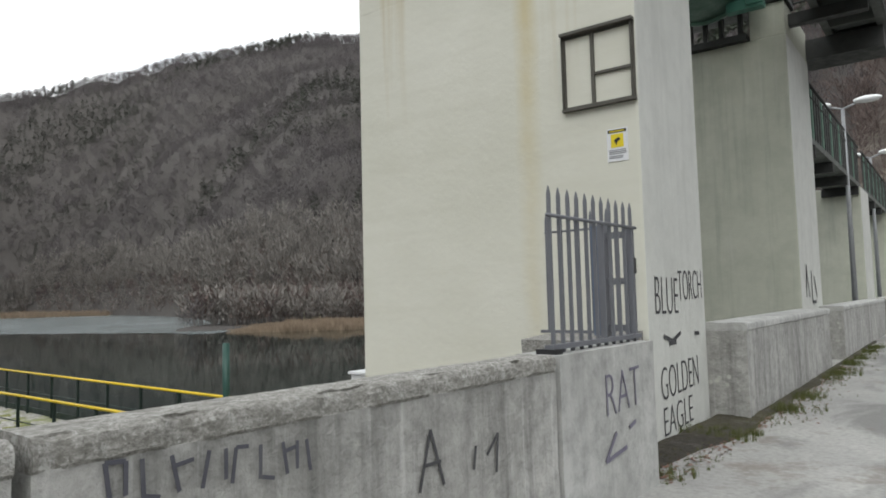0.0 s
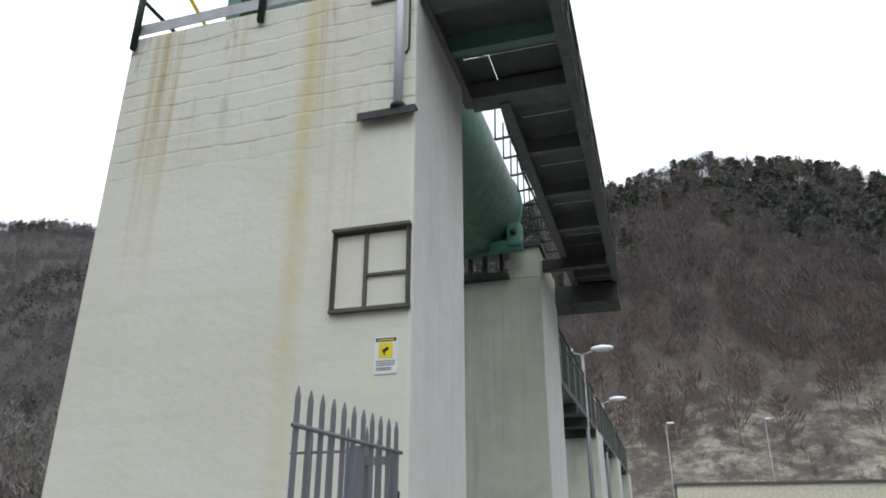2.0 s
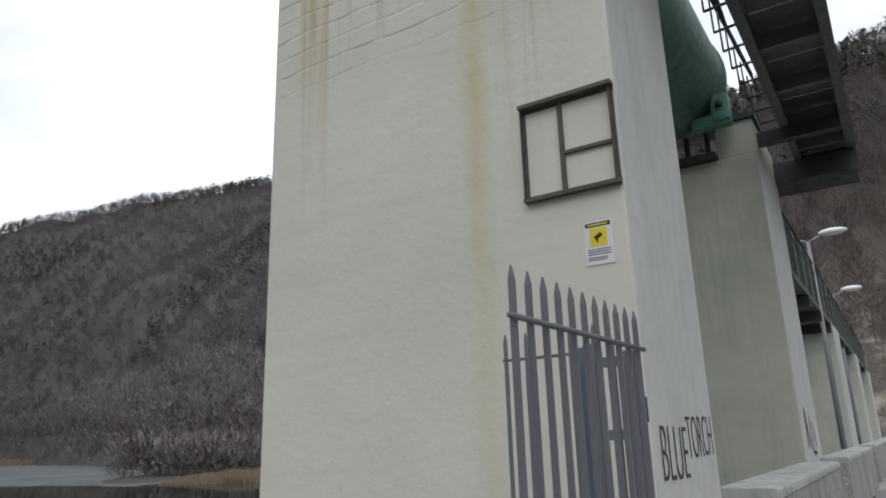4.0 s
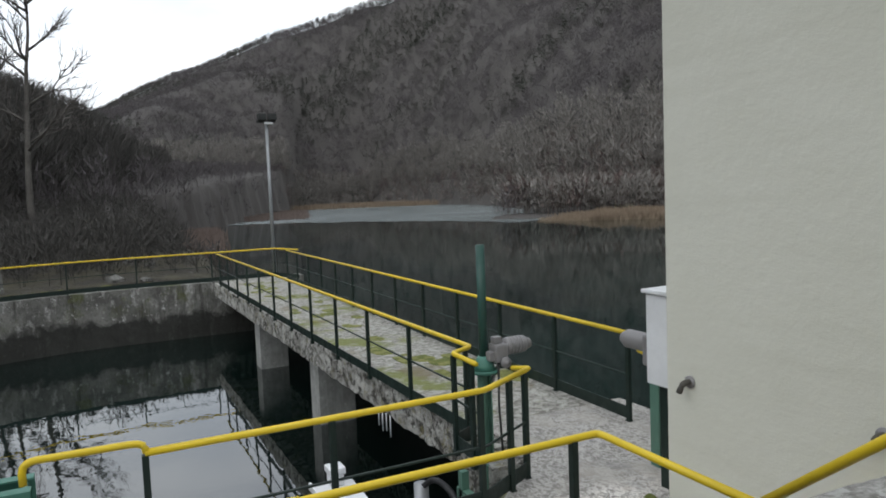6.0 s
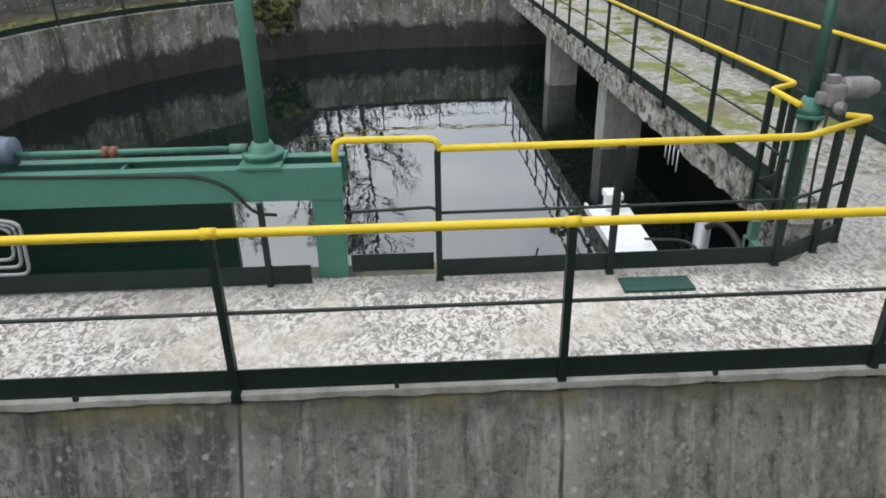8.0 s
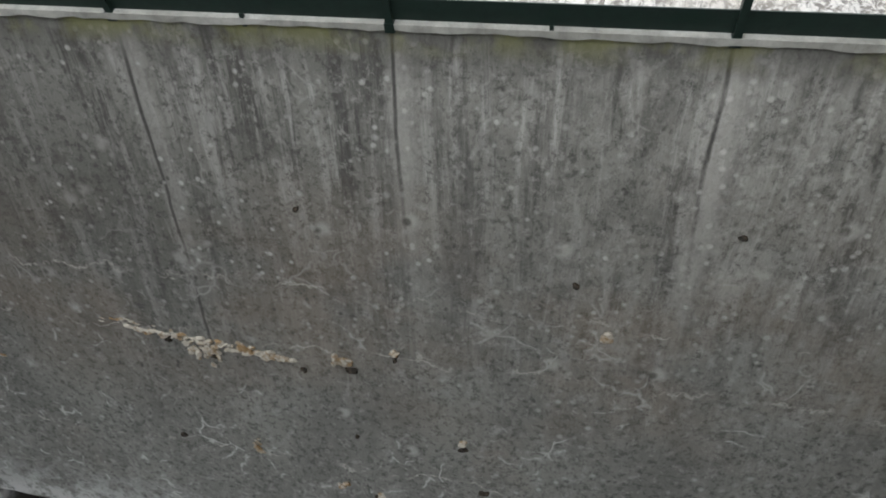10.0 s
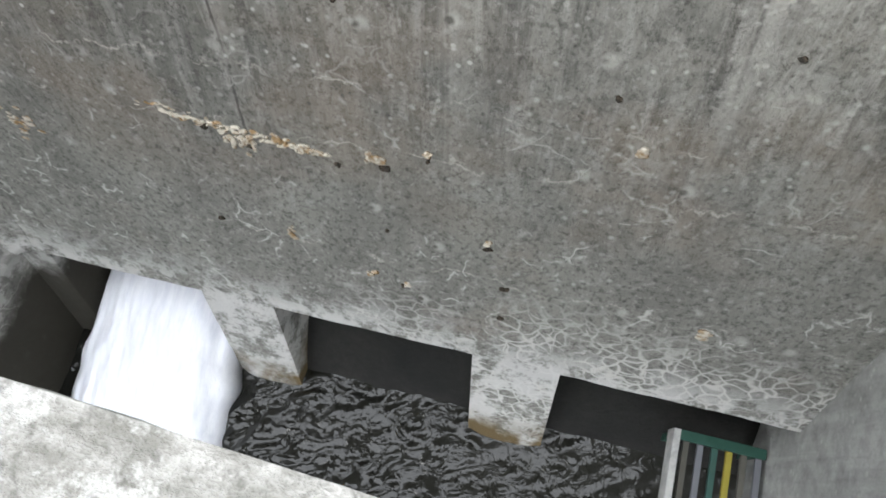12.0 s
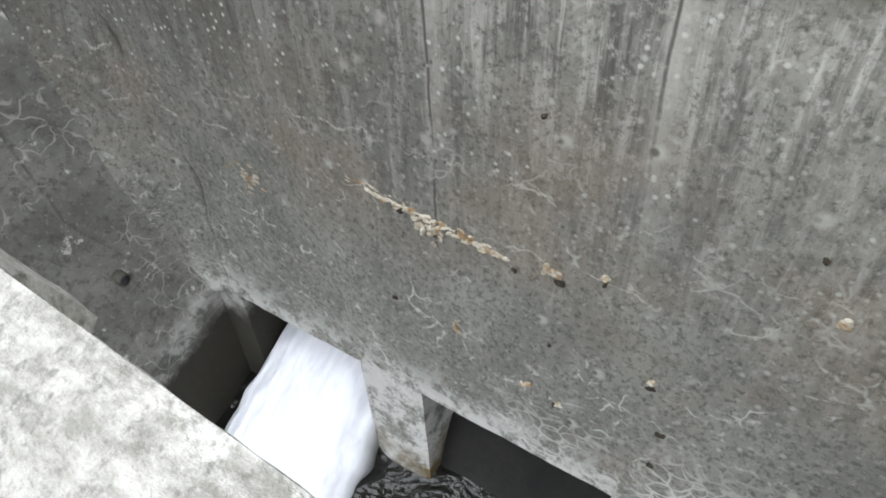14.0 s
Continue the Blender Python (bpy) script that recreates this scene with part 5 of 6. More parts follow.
part("step_rail", tube(B(), bent([(-7.17, 7.03, TOP), (-6.98, 6.99, TOP), (-6.96, 6.98, TOP - 0.15), (-6.3, 6.80, TOP - 0.15)], 4, 0.04), 0.026), M_YELLOW, r4)
CX, CY, CR = -15.8, 2.6, 10.35
arc = [(CX + (CR + 0.12) * math.cos(a), CY + (CR + 0.12) * math.sin(a)) for a in [math.pi + k * math.pi / 48 for k in range(0, 25)]]
yellow_arc = [(-24.85, 7.70), (-26.3, 7.2), (-26.25, 5.0)] + arc[:8]
railing(yellow_arc, [yellow_arc[1], yellow_arc[2], arc[0], arc[3], arc[6]], "steel railing with yellow top rail on the pool rim", rad=0.028)
black_arc = arc[7:] + [(-11.0, -7.87), (-6.5, -7.87)]
railing(black_arc, [arc[k] for k in (9, 12, 15, 18, 21, 24)] + [(-13.3, -7.87), (-11, -7.87), (-8.7, -7.87)], "dark steel railing round the pool rim", top=M_YELLOWOLD, rad=0.024)

# ---- pool, jetty and lake ----
ring = [(CX + CR * math.cos(a), CY + CR * math.sin(a)) for a in [math.pi + k * math.pi / 60 for k in range(31)]]
outer = [(CX + (CR + 0.55) * math.cos(a), CY + (CR + 0.55) * math.sin(a)) for a in [math.pi + k * math.pi / 60 for k in range(31)]]
plan = [(-26.15, 8.2)] + ring + [(-6.0, CY - CR)]
plan_out = [(-26.9, 8.2)] + outer + [(-6.0, CY - CR - 0.55)]
bm = B()
rows = []
for (x, y), (u, w) in zip(plan, plan_out):
    rows.append([bm.verts.new(c) for c in ((x, y, -6), (x, y, -2.6), (x, y, -1.8), (x, y, DECK), (u, w, DECK), (u, w, -6))])
for a, b in zip(rows, rows[1:]):
    for k in range(5):
        bm.faces.new((a[k], b[k], b[k + 1], a[k + 1]))
bm.faces.new(rows[0])
bm.faces.new(rows[-1][::-1])
roughen(bm, 3, 0.03, 1.5, lambda c: 1.0 if c.z < DECK - 0.05 else 0.3)
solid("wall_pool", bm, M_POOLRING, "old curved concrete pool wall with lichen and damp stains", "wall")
jet = thing("jetty", (-16, 6.4, DECK), "mossy concrete jetty on square columns between pool and lake", "jetty", "", "structure")
top = prism([(-27.2, 5.40), (-7.95, 5.40), (-7.95, 7.2), (-27.2, 8.0)], DECK - 0.10, DECK)
part("slab", top, M_JETTY, jet)
edge = box(-27.2, -7.3, 5.30, 5.62, DECK - 0.47, DECK - 0.02)
bmesh.ops.subdivide_edges(edge, edges=[e for e in edge.edges if abs(e.verts[0].co.x - e.verts[1].co.x) > 1], cuts=240)
bmesh.ops.subdivide_edges(edge, edges=[e for e in edge.edges if abs(e.verts[0].co.z - e.verts[1].co.z) > 0.3], cuts=5, use_grid_fill=True)
edge.normal_update()
for v in edge.verts:
    v.co += v.normal * (0.025 * noise.noise(v.co * 4) + 0.03 * noise.noise(v.co * 11))
part("edge_beam", edge, M_EDGE, jet, "crumbling lichen-covered edge beam")
part("edge_beam", box(-27.2, -7.5, 6.95, 7.18, DECK - 0.5, DECK - 0.102), M_EDGE, jet)
for x in (-20.3, -14.8):
    part("column", roughen(box(x - 0.3, x + 0.3, 5.50, 6.25, -6, DECK - 0.30), 3, 0.01), M_END, jet)
# the shade below the slab is painted on this wall as near-black
part("back_wall", box(-27.2, -7.5, 6.96, 7.16, -6, DECK - 0.505), M_CHUTE, jet, "wall under the slab, its shade painted near-black")
for k in range(4):
    part("rod", tube(B(), ((-10.6 + 0.15 * k, 5.27, -1.34), (-10.6 + 0.15 * k, 5.27, -1.60 - 0.05 * (k % 2))), 0.010, 6), M_WHITE, jet, "white hanging rod")
bm = B()
for k in range(42):
    x, y = random.uniform(-25, -9.5), random.uniform(5.7, 6.9)
    bmesh.ops.create_icosphere(bm, subdivisions=1, radius=1, matrix=Matrix.Translation((x, y, DECK)) @ Matrix.Diagonal((random.uniform(0.1, 0.5), random.uniform(0.08, 0.25), 0.018, 1)))
nm = Nodes("moss", 1.0)
M_MOSS = nm.done(nm.mix(nm.ramp(nm.noise(7, 4), 0.4, 0.6), (0.10, 0.12, 0.025), (0.22, 0.22, 0.07)), nm.noise(50, 4), 0.02)
for k in range(6):
    bmesh.ops.create_icosphere(bm, subdivisions=2, radius=1, matrix=Matrix.Translation((-5.65 + 0.09 * k, 5.35 + 0.4 * (k % 2), DECK)) @ Matrix.Diagonal((0.06, 0.05, 0.02, 1)))
for v in bm.verts:
    v.co += Vector((0.06, 0.06, 0.006)) * noise.noise(v.co * 9)
solid("moss_cushion", bm, M_MOSS, "yellow-green moss cushions on the old screed", "moss", "stuff")

bm = prism([(-26.4, 5.45), (-26.4, 2.6)] + [(x - 0.3, y - 0.3) for x, y in ring[1:]] + [(-5.9, -7.9), (-5.9, 7.0), (-26.4, 7.0)], LAKE - 0.05, LAKE)
bmesh.ops.triangulate(bm, faces=[q for q in bm.faces if len(q.verts) > 4])
solid("water_pool", bm, M_POOLW, "still dark green pool water", "water")
bm = prism([(-900, 7.0), (-5.0, 7.0), (-5.0, 5.95), (60, 5.95), (60, 900), (-900, 900)][0:2] + [(-1.9, 7.0), (-1.9, 900), (-900, 900)], LAKE - 0.05, LAKE - 0.004)
solid("water_lake", bm, M_LAKE, "dark smooth reservoir water", "water")
bm = B()
ice = []
for k in range(41):
    az = radians(84 - 29 * k / 40)
    d0 = float(np.interp(math.degrees(az), (55, 57, 70, 82, 84), (112, 108, 142, 164, 172))) + 8 * noise.noise(Vector((k * 0.3, 0, 0)))
    d1 = float(np.interp(math.degrees(az), (55, 60, 66, 74, 82, 84), (114, 290, 500, 420, 180, 174)))
    ice.append([bm.verts.new((-2 - d * math.sin(az), 2 + d * math.cos(az), LAKE + 0.03)) for d in (d0, (d0 + d1) / 2, d1)])
for u, w in zip(ice, ice[1:]):
    for k in range(2):
        bm.faces.new((u[k], u[k + 1], w[k + 1], w[k]))
solid("water_ice", bm, M_ICE, "thin grey ice over the far part of the reservoir", "ice")
lp = thing("floodlight_pole", (-27.3, 7.4, DECK), "slim galvanised pole with twin floodlights on the jetty", "street lamp")
part("pole", tube(B(), ((-27.3, 7.4, DECK), (-27.3, 7.4, 4.75)), 0.07, 10, 0.05), M_GALV, lp)
part("crossarm", box(-27.33, -27.27, 7.05, 7.75, 4.72, 4.80), M_STEELDARK, lp)
for y in (7.12, 7.5):
    part("floodlight", box(-27.45, -27.12, y - 0.02, y + 0.26, 4.80, 5.05, 0.02), M_STEELDARK, lp)
part("lens", box(-27.2, -27.12, 7.3, 7.6, 4.66, 4.72), M_LAMP, lp)

bm = B()
random.seed(21)
for k in range(420):
    a = math.pi * random.uniform(0.98, 1.52)
    r = CR + 0.62 + abs(random.gauss(0, 0.45))
    x, y = CX + r * math.cos(a), CY + r * math.sin(a)
    bmesh.ops.create_icosphere(bm, subdivisions=1, radius=1, matrix=Matrix.Translation((x, y, DECK - 0.02)) @ Matrix.Diagonal((random.uniform(0.08, 0.35), random.uniform(0.08, 0.35), random.uniform(0.03, 0.13), 1)))
for k in range(60):
    a = math.pi * 1.17 + random.gauss(0, 0.035)
    h = DECK - abs(random.gauss(0, 0.45))
    r = CR - 0.02 - random.uniform(0, 0.12)
    bmesh.ops.create_icosphere(bm, subdivisions=1, radius=1, matrix=Matrix.Translation((CX + r * math.cos(a), CY + r * math.sin(a), h)) @ Matrix.Diagonal((random.uniform(0.08, 0.2), random.uniform(0.08, 0.2), random.uniform(0.06, 0.16), 1)))
for v in bm.verts:
    v.co += Vector((0.12, 0.12, 0.06)) * noise.noise(v.co * 6)
nrm = Nodes("rim_moss", 1.0)
rmc = nrm.mix(nrm.ramp(nrm.noise(2.2, 5), 0.4, 0.6), (0.035, 0.04, 0.015), (0.13, 0.135, 0.035))
M_RIMMOSS = nrm.done(nrm.mix(nrm.ramp(nrm.noise(5, 5, 0.7), 0.52, 0.6, 0, 0.8), rmc, (0.05, 0.038, 0.025)), nrm.noise(30, 4), 0.05)
solid("rim_moss", bm, M_RIMMOSS, "dark moss and turf cushions along the pool rim", "moss", "stuff")
low_wall = [(CX + (CR + 2.6) * math.cos(a), CY + (CR + 2.6) * math.sin(a)) for a in [math.pi * (1.10 + 0.40 * k / 40) for k in range(41)]]
back_wall = [(CX + (CR + 2.95) * math.cos(a), CY + (CR + 2.95) * math.sin(a)) for a in [math.pi * (1.10 + 0.40 * k / 40) for k in range(41)]]
bm = B()
rows = [[bm.verts.new((x, y, z)) for x, y, z in ((*p, -1.6), (*p, -0.75), (*p, -0.12), (*q, -0.12), (*q, -1.6))] for p, q in zip(low_wall, back_wall)]
for u, w in zip(rows, rows[1:]):
    for k in range(5):
        bm.faces.new((u[k], u[(k + 1) % 5], w[(k + 1) % 5], w[k]))
bm.faces.new(rows[0])
bm.faces.new(rows[-1][::-1])
roughen(bm, 2, 0.05, 2.0)
solid("wall_bank", bm, M_POOL, "low mossy stone-grey retaining wall behind the pool", "wall")

# ---- sluice gear ----
g1 = thing("sluice_gantry", (-6.28, -0.4, DECK), "green steel sluice gantry over the pool edge", "sluice gate")
for y in (-1.86, 0.97):
    part("column", bx(box(-6.14, -6.11, y, y + 0.22, DECK, -0.27), -6.45, -6.14, y + 0.09, y + 0.13, DECK, -0.27), M_GREEN, g1)
for x, d in ((-6.10, 1), (-6.44, -1)):
    prof = [(x + d * 0.006, -0.272), (x + d * 0.006, -0.028), (x - d * 0.09, -0.028), (x - d * 0.09, -0.042), (x - d * 0.006, -0.042), (x - d * 0.006, -0.258), (x - d * 0.09, -0.258), (x - d * 0.09, -0.272)]
    part("channel", profile_y(prof, -2.4, 1.20), M_GREEN, g1)
for y in (-2.2, -0.4, 1.15):
    part("spacer", box(-6.43, -6.11, y, y + 0.02, -0.26, -0.05), M_GREEN, g1)
leaf = part("gate_leaf", bx(box(-6.56, -6.50, -1.6, 0.28, -3.2, -0.29), -6.57, -6.48, -1.6, 0.28, -0.33, -0.285), M_LEAFG, g1, "dark green sluice gate leaf")
for z in (-0.75, -1.35, -1.95):
    part("stiffener", box(-6.498, -6.46, -1.58, 0.26, z, z + 0.03), M_LEAFG, leaf)
part("base_plate", box(-6.47, -6.07, 0.48, 0.78, -0.026, -0.008), M_GREEN, g1)
bm = B()
tube(bm, [(-6.28, 0.63, z) for z in (-0.008, 0.02, 0.05, 0.09, 0.12)], 0.13, 20, 0.07)
part("gearbox", lying(bm, "z", (-6.28, 0.63, 0), 0.15, 0.02, 0.05, 20), M_GREEN, g1)
part("screw_tube", tube(B(), ((-6.28, 0.63, 0.1), (-6.28, 0.63, 1.83)), 0.055, 16), M_GREEN, g1)
part("shaft", tube(B(), ((-6.28, -1.11, 0.07), (-6.28, 0.52, 0.07)), 0.022, 8), M_GREEN, g1)
part("coupling", lying(lying(B(), "y", (-6.28, 0, 0.07), 0.045, -0.50, -0.46, 8), "y", (-6.28, 0, 0.07), 0.045, -0.44, -0.40, 8), M_RED, g1, "rust-red coupling")
part("joint", lying(B(), "y", (-6.28, 0, 0.07), 0.035, 0.40, 0.52, 10), M_GREEN2, g1)
mt = part("motor", tube(B(), [(-6.28, y, 0.10) for y in (-1.49, -1.47, -1.13, -1.11)], 0.10, 18), M_BLUEGREY, g1, "blue-grey electric motor")
for k in range(5):
    part("fin", lying(B(), "y", (-6.28, 0, 0.10), 0.108, -1.44 + 0.06 * k, -1.42 + 0.06 * k, 18), M_BLUEGREY, mt)
part("gear_head", box(-6.42, -6.14, -1.80, -1.49, -0.02, 0.22, 0.03), M_MOTOR, g1)
part("cable", tube(B(), bent([(-6.09, -1.5, -0.02), (-6.085, 0.2, -0.06), (-6.085, 0.42, -0.16), (-6.06, 0.55, -0.35), (-6.05, 0.72, -0.36)], 6, 0.15), 0.012, 6), M_BLACK, g1)
for k in range(3):
    z = -0.62 - 0.05 * k
    part("conduit", tube(B(), bent([(-6.0 + 0.02 * k, -2.6, z), (-6.0 + 0.02 * k, -1.17 + 0.05 * k, z), (-6.0 + 0.02 * k, -1.14 + 0.05 * k, -0.38 + 0.03 * k), (-6.04, -1.5, -0.34 + 0.03 * k)], 5, 0.07), 0.014, 8), M_GALV, g1, "grey conduit")
g2 = thing("sluice_gantry", (-7.14, 5.11, DECK), "green sluice spindle on a braced column", "sluice gate")
part("column", bx(bx(box(-7.20, -7.08, 5.06, 5.075, -2.2, -0.06), -7.20, -7.08, 5.145, 5.16, -2.2, -0.06), -7.145, -7.135, 5.07, 5.15, -2.2, -0.06), M_GREEN2, g2)
bm = lying(B(), "z", (-7.14, 5.11, 0), 0.15, -0.06, -0.03, 20)
part("gearbox", tube(bm, [(-7.14, 5.11, z) for z in (-0.03, 0.02, 0.08, 0.11)], 0.12, 20, 0.06), M_GREEN, g2)
part("screw_tube", tube(B(), ((-7.14, 5.11, 0.08), (-7.14, 5.11, 1.24)), 0.045, 16), M_GREEN3, g2)
mt = part("motor", tube(B(), [(-7.05, y, 0.20) for y in (5.31, 5.33, 5.51, 5.53)], 0.085, 18), M_MOTOR, g2, "weathered grey electric actuator")
part("cap", tube(B(), [(-7.05, y, 0.20) for y in (5.531, 5.57, 5.60)], 0.075, 18, 0.05), M_MOTOR, mt)
for k in range(4):
    part("fin", lying(B(), "y", (-7.05, 0, 0.20), 0.092, 5.35 + 0.04 * k, 5.362 + 0.04 * k, 18), M_MOTOR, mt)
part("gear_head", bx(bx(box(-7.14, -6.97, 5.16, 5.31, 0.05, 0.24, 0.03), -7.10, -7.02, 5.17, 5.26, 0.24, 0.31, 0.01), -7.09, -7.0, 5.10, 5.17, 0.07, 0.17, 0.02), M_MOTOR, g2)
bm = lying(B(), "x", (0, 5.25, 0.06), 0.055, -6.95, -6.92, 20)
part("hand_wheel", lying(bm, "x", (0, 5.25, 0.06), 0.02, -6.97, -6.90, 8), M_MOTOR, g2)
part("brace", tube(B(), ((-7.10, 5.3, 0.1), (-7.12, 5.14, -0.25)), 0.02, 6), M_MOTOR, g2)
part("plinth", roughen(box(-7.35, -6.85, 5.0, 5.45, -2.4, -0.95), 3, 0.01), M_EDGE, g2)
for y in (4.7, 4.95):
    part("guide", box(-7.0, -6.93, y, y + 0.08, -3.2, -0.95), M_GREEN2, g2)
part("sill_beam", box(-7.05, -6.25, 4.70, 4.78, -1.25, -1.13), M_GREEN2, g2)
part("conduit", tube(B(), bent([(-7.0, 5.2, 0.05), (-7.02, 5.2, -0.4), (-7.0, 5.22, DECK)], 4, 0.1), 0.012, 6), M_STEELDARK, g2)
g3 = thing("sluice_actuator", (-6.15, 6.32, DECK), "weathered grey electric actuator beside the switch cabinet", "actuator")
mt = part("motor", tube(B(), [(x, 6.32, 0.25) for x in (-6.44, -6.42, -6.16, -6.14)], 0.095, 18), M_MOTOR, g3)
part("cap", tube(B(), [(x, 6.32, 0.25) for x in (-6.441, -6.48, -6.51)], 0.085, 18, 0.06), M_MOTOR, mt)
part("gear_head", bx(box(-6.14, -5.92, 6.21, 6.43, 0.05, 0.36, 0.03), -6.08, -5.98, 6.26, 6.38, 0.36, 0.41, 0.01), M_MOTOR, g3)
part("stand", box(-6.09, -5.97, 6.26, 6.38, DECK, 0.05), M_GREEN2, g3)
mat = solid("rubber_mat", box(-5.90, -5.70, 3.2, 3.72, DECK + 0.001, DECK + 0.025, 0.008), M_MAT, "dark green rubber mat on the walkway", "mat", "")
fl = thing("level_gauge", (-8.3, 3.95, -1.6), "white level-gauge plate with small housing over the pool", "gauge")
part("plate", prism([(-8.95, 3.70), (-7.63, 3.72), (-7.70, 4.18), (-8.98, 4.22)], -1.64, -1.60), M_WHITE, fl)
part("rim", prism([(-8.95, 3.70), (-7.63, 3.72), (-7.63, 3.75), (-8.95, 3.73)], -1.60, -1.56), M_WHITE, fl)
part("housing", box(-8.95, -8.75, 3.92, 4.08, -1.60, -1.46, 0.02), M_WHITE, fl)
part("cap", box(-8.97, -8.73, 3.90, 4.10, -1.46, -1.38, 0.02), M_WHITE, fl)
part("strut", tube(B(), ((-7.7, 3.95, -1.66), (-6.1, 3.95, -1.75)), 0.03, 8), M_GALV, fl)
part("cable", tube(B(), bent([(-7.9, 4.1, -1.55), (-7.3, 4.4, -1.3), (-6.7, 4.3, -1.5), (-6.15, 4.25, -1.2)], 5, 0.3), 0.016, 6), M_BLACK, fl)
gp = thing("gauge_pipe", (-7.4, 4.5, LAKE), "grey plastic stilling pipe with looped hose", "pipe")
part("pipe", tube(B(), ((-7.35, 4.45, -3.2), (-7.35, 4.45, -1.15)), 0.075, 14), M_GALV, gp)
part("hose", tube(B(), bent([(-7.35, 4.45, -1.2), (-7.1, 4.5, -1.0), (-6.8, 4.6, -1.15), (-6.6, 4.5, -1.5), (-6.9, 4.35, -1.6)], 6, 0.2), 0.03, 8), M_BLACK, gp)
bk = thing("hanging_float", (-6.2, 2.7, -1.1), "small dark float hung on the railing", "float")
part("body", lying(B(), "z", (-6.25, 2.62, 0), 0.06, -1.25, -1.0, 12), M_BLACK, bk)
part("line", tube(B(), ((-6.25, 2.62, -1.0), (-6.05, 2.62, -0.7)), 0.008, 5), M_BLACK, bk)

# small settlements of the gear and the jetty against the walkway
bpy.context.view_layer.update()
for ob in (r2, g1, g2, fl, gp, bk, mat):
    ob.matrix_world = Matrix.Translation((-0.02, -0.055, 0)) @ ob.matrix_world
turn = Matrix.Translation((-7, 5.22, 0)) @ Matrix.Rotation(0.009, 4, "Z") @ Matrix.Translation((7, -5.3, 0))
for ob in (jet, r3, r4):
    ob.matrix_world = turn @ ob.matrix_world

# ---- terrain: one sheet to the horizon ----
AZ = (-180, -120, -60, -25, -21.6, -14.6, -5.5, 2, 15, 30, 44, 48.6, 53, 58, 64, 69, 75.7, 84, 88, 92, 97, 105, 180)
EL = (14, 14, 16, 22, 21, 24.2, 26.8, 25.5, 24, 22, 20.9, 20.9, 19.9, 18.7, 16.6, 14.9, 12.7, 9.4, 7.2, 5.5, 4, 3, 3)
NEAR = (150, 150, 110, 95, 92, 90, 90, 90, 100, 130, 175, 195, 220, 280, 420, 500, 430, 350, 330, 320, 320, 330, 330)
FAR = (420, 420, 330, 260, 250, 250, 250, 250, 320, 480, 600, 630, 670, 720, 790, 830, 850, 820, 800, 800, 800, 800, 800)
# the wooded bank beside the pool stands before the far slope
BAZ = (-180, -160, 84, 87, 90, 93, 97, 105, 112, 120, 150, 180)
BEL = (10, 2, 0, 3.2, 5.9, 7.0, 8.3, 15, 21, 25, 22, 10)
BNEAR = (150, 200, 170, 125, 95, 78, 62, 50, 46, 45, 60, 150)
BFAR = (300, 300, 330, 260, 215, 185, 160, 140, 132, 130, 150, 300)
random.seed(11)


def smooth(v):
    v = min(1.0, max(0.0, v))
    return v * v * (3 - 2 * v)


def slope(x, y, d, az, e, b, r, low):
    """Height of a valley side that rises from b to r metres away, to e degrees over the eye."""
    if d <= b:
        return low
    s = (d - b) / (r - b)
    top = 1.7 + r * math.tan(radians(e))
    base = max(low, LAKE - 0.3)
    if s < 1:
        z = base + (top - base) * (0.75 * s + 0.25 * s * s) ** 0.92
    else:
        z = top - (d - r) * 0.25
    k = smooth(s * 5) * (1 - 0.75 * smooth((s - 0.6) * 2.5))
    z += k * (r / 400) * (7 * noise.noise(Vector((x / 75, y / 75, 1))) + 3 * noise.noise(Vector((x / 28, y / 28, 2))))
    if -25 < az < 8 and d < b + 60:
        z += 3.0 * noise.noise(Vector((x / 9, y / 9, d / 9))) * smooth(s * 6)
    return max(z, -20)


def ground(x, y):
    dx, dy = x + 2, y - 2
    d, az = math.hypot(dx, dy), math.degrees(math.atan2(-dx, dy)) - 1.0
    e, b, r = (float(np.interp(az, AZ, q)) for q in (EL, NEAR, FAR))
    rr = math.hypot(x - CX, y - CY)
    low = -6.0
    if x < -5.5:
        shore = 8.2 + max(0.0, -x - 96) * 0.3 + 1.2 * noise.noise(Vector((x * 0.1, 0, 0)))
        out = rr - CR - 0.6 if (x < CX and y < CY) else (-26.8 - x if y >= CY else CY - CR - 0.6 - y)
        bank = -1.0 + 0.055 * max(0, out) + 0.25 * noise.noise(Vector((x * 0.25, y * 0.25, 0))) * smooth(out / 4)
        low = low + (bank - low) * smooth(out / 0.7) * smooth((shore - y) / 3)
    if -25 < az < 8 and d > 62:
        low = -0.1
    if 28 < az < 60:
        spit = LAKE + 0.3 + 0.012 * max(0.0, d - 120) + 0.3 * noise.noise(Vector((x / 12, y / 12, 4)))
        low = low + (spit - low) * smooth((d - 112 - 6 * noise.noise(Vector((az / 3, 0, 0)))) / 14) * smooth((57.5 + 8 * noise.noise(Vector((d / 50, 0, 7))) - az) / 3)
    z = slope(x, y, d, az, e, b, r, low)
    if az > 84 or az < -160:
        e, b, r = (float(np.interp(az, BAZ, q)) for q in (BEL, BNEAR, BFAR))
        z = max(z, slope(x, y, d, az, e, b, r, low))
    return z


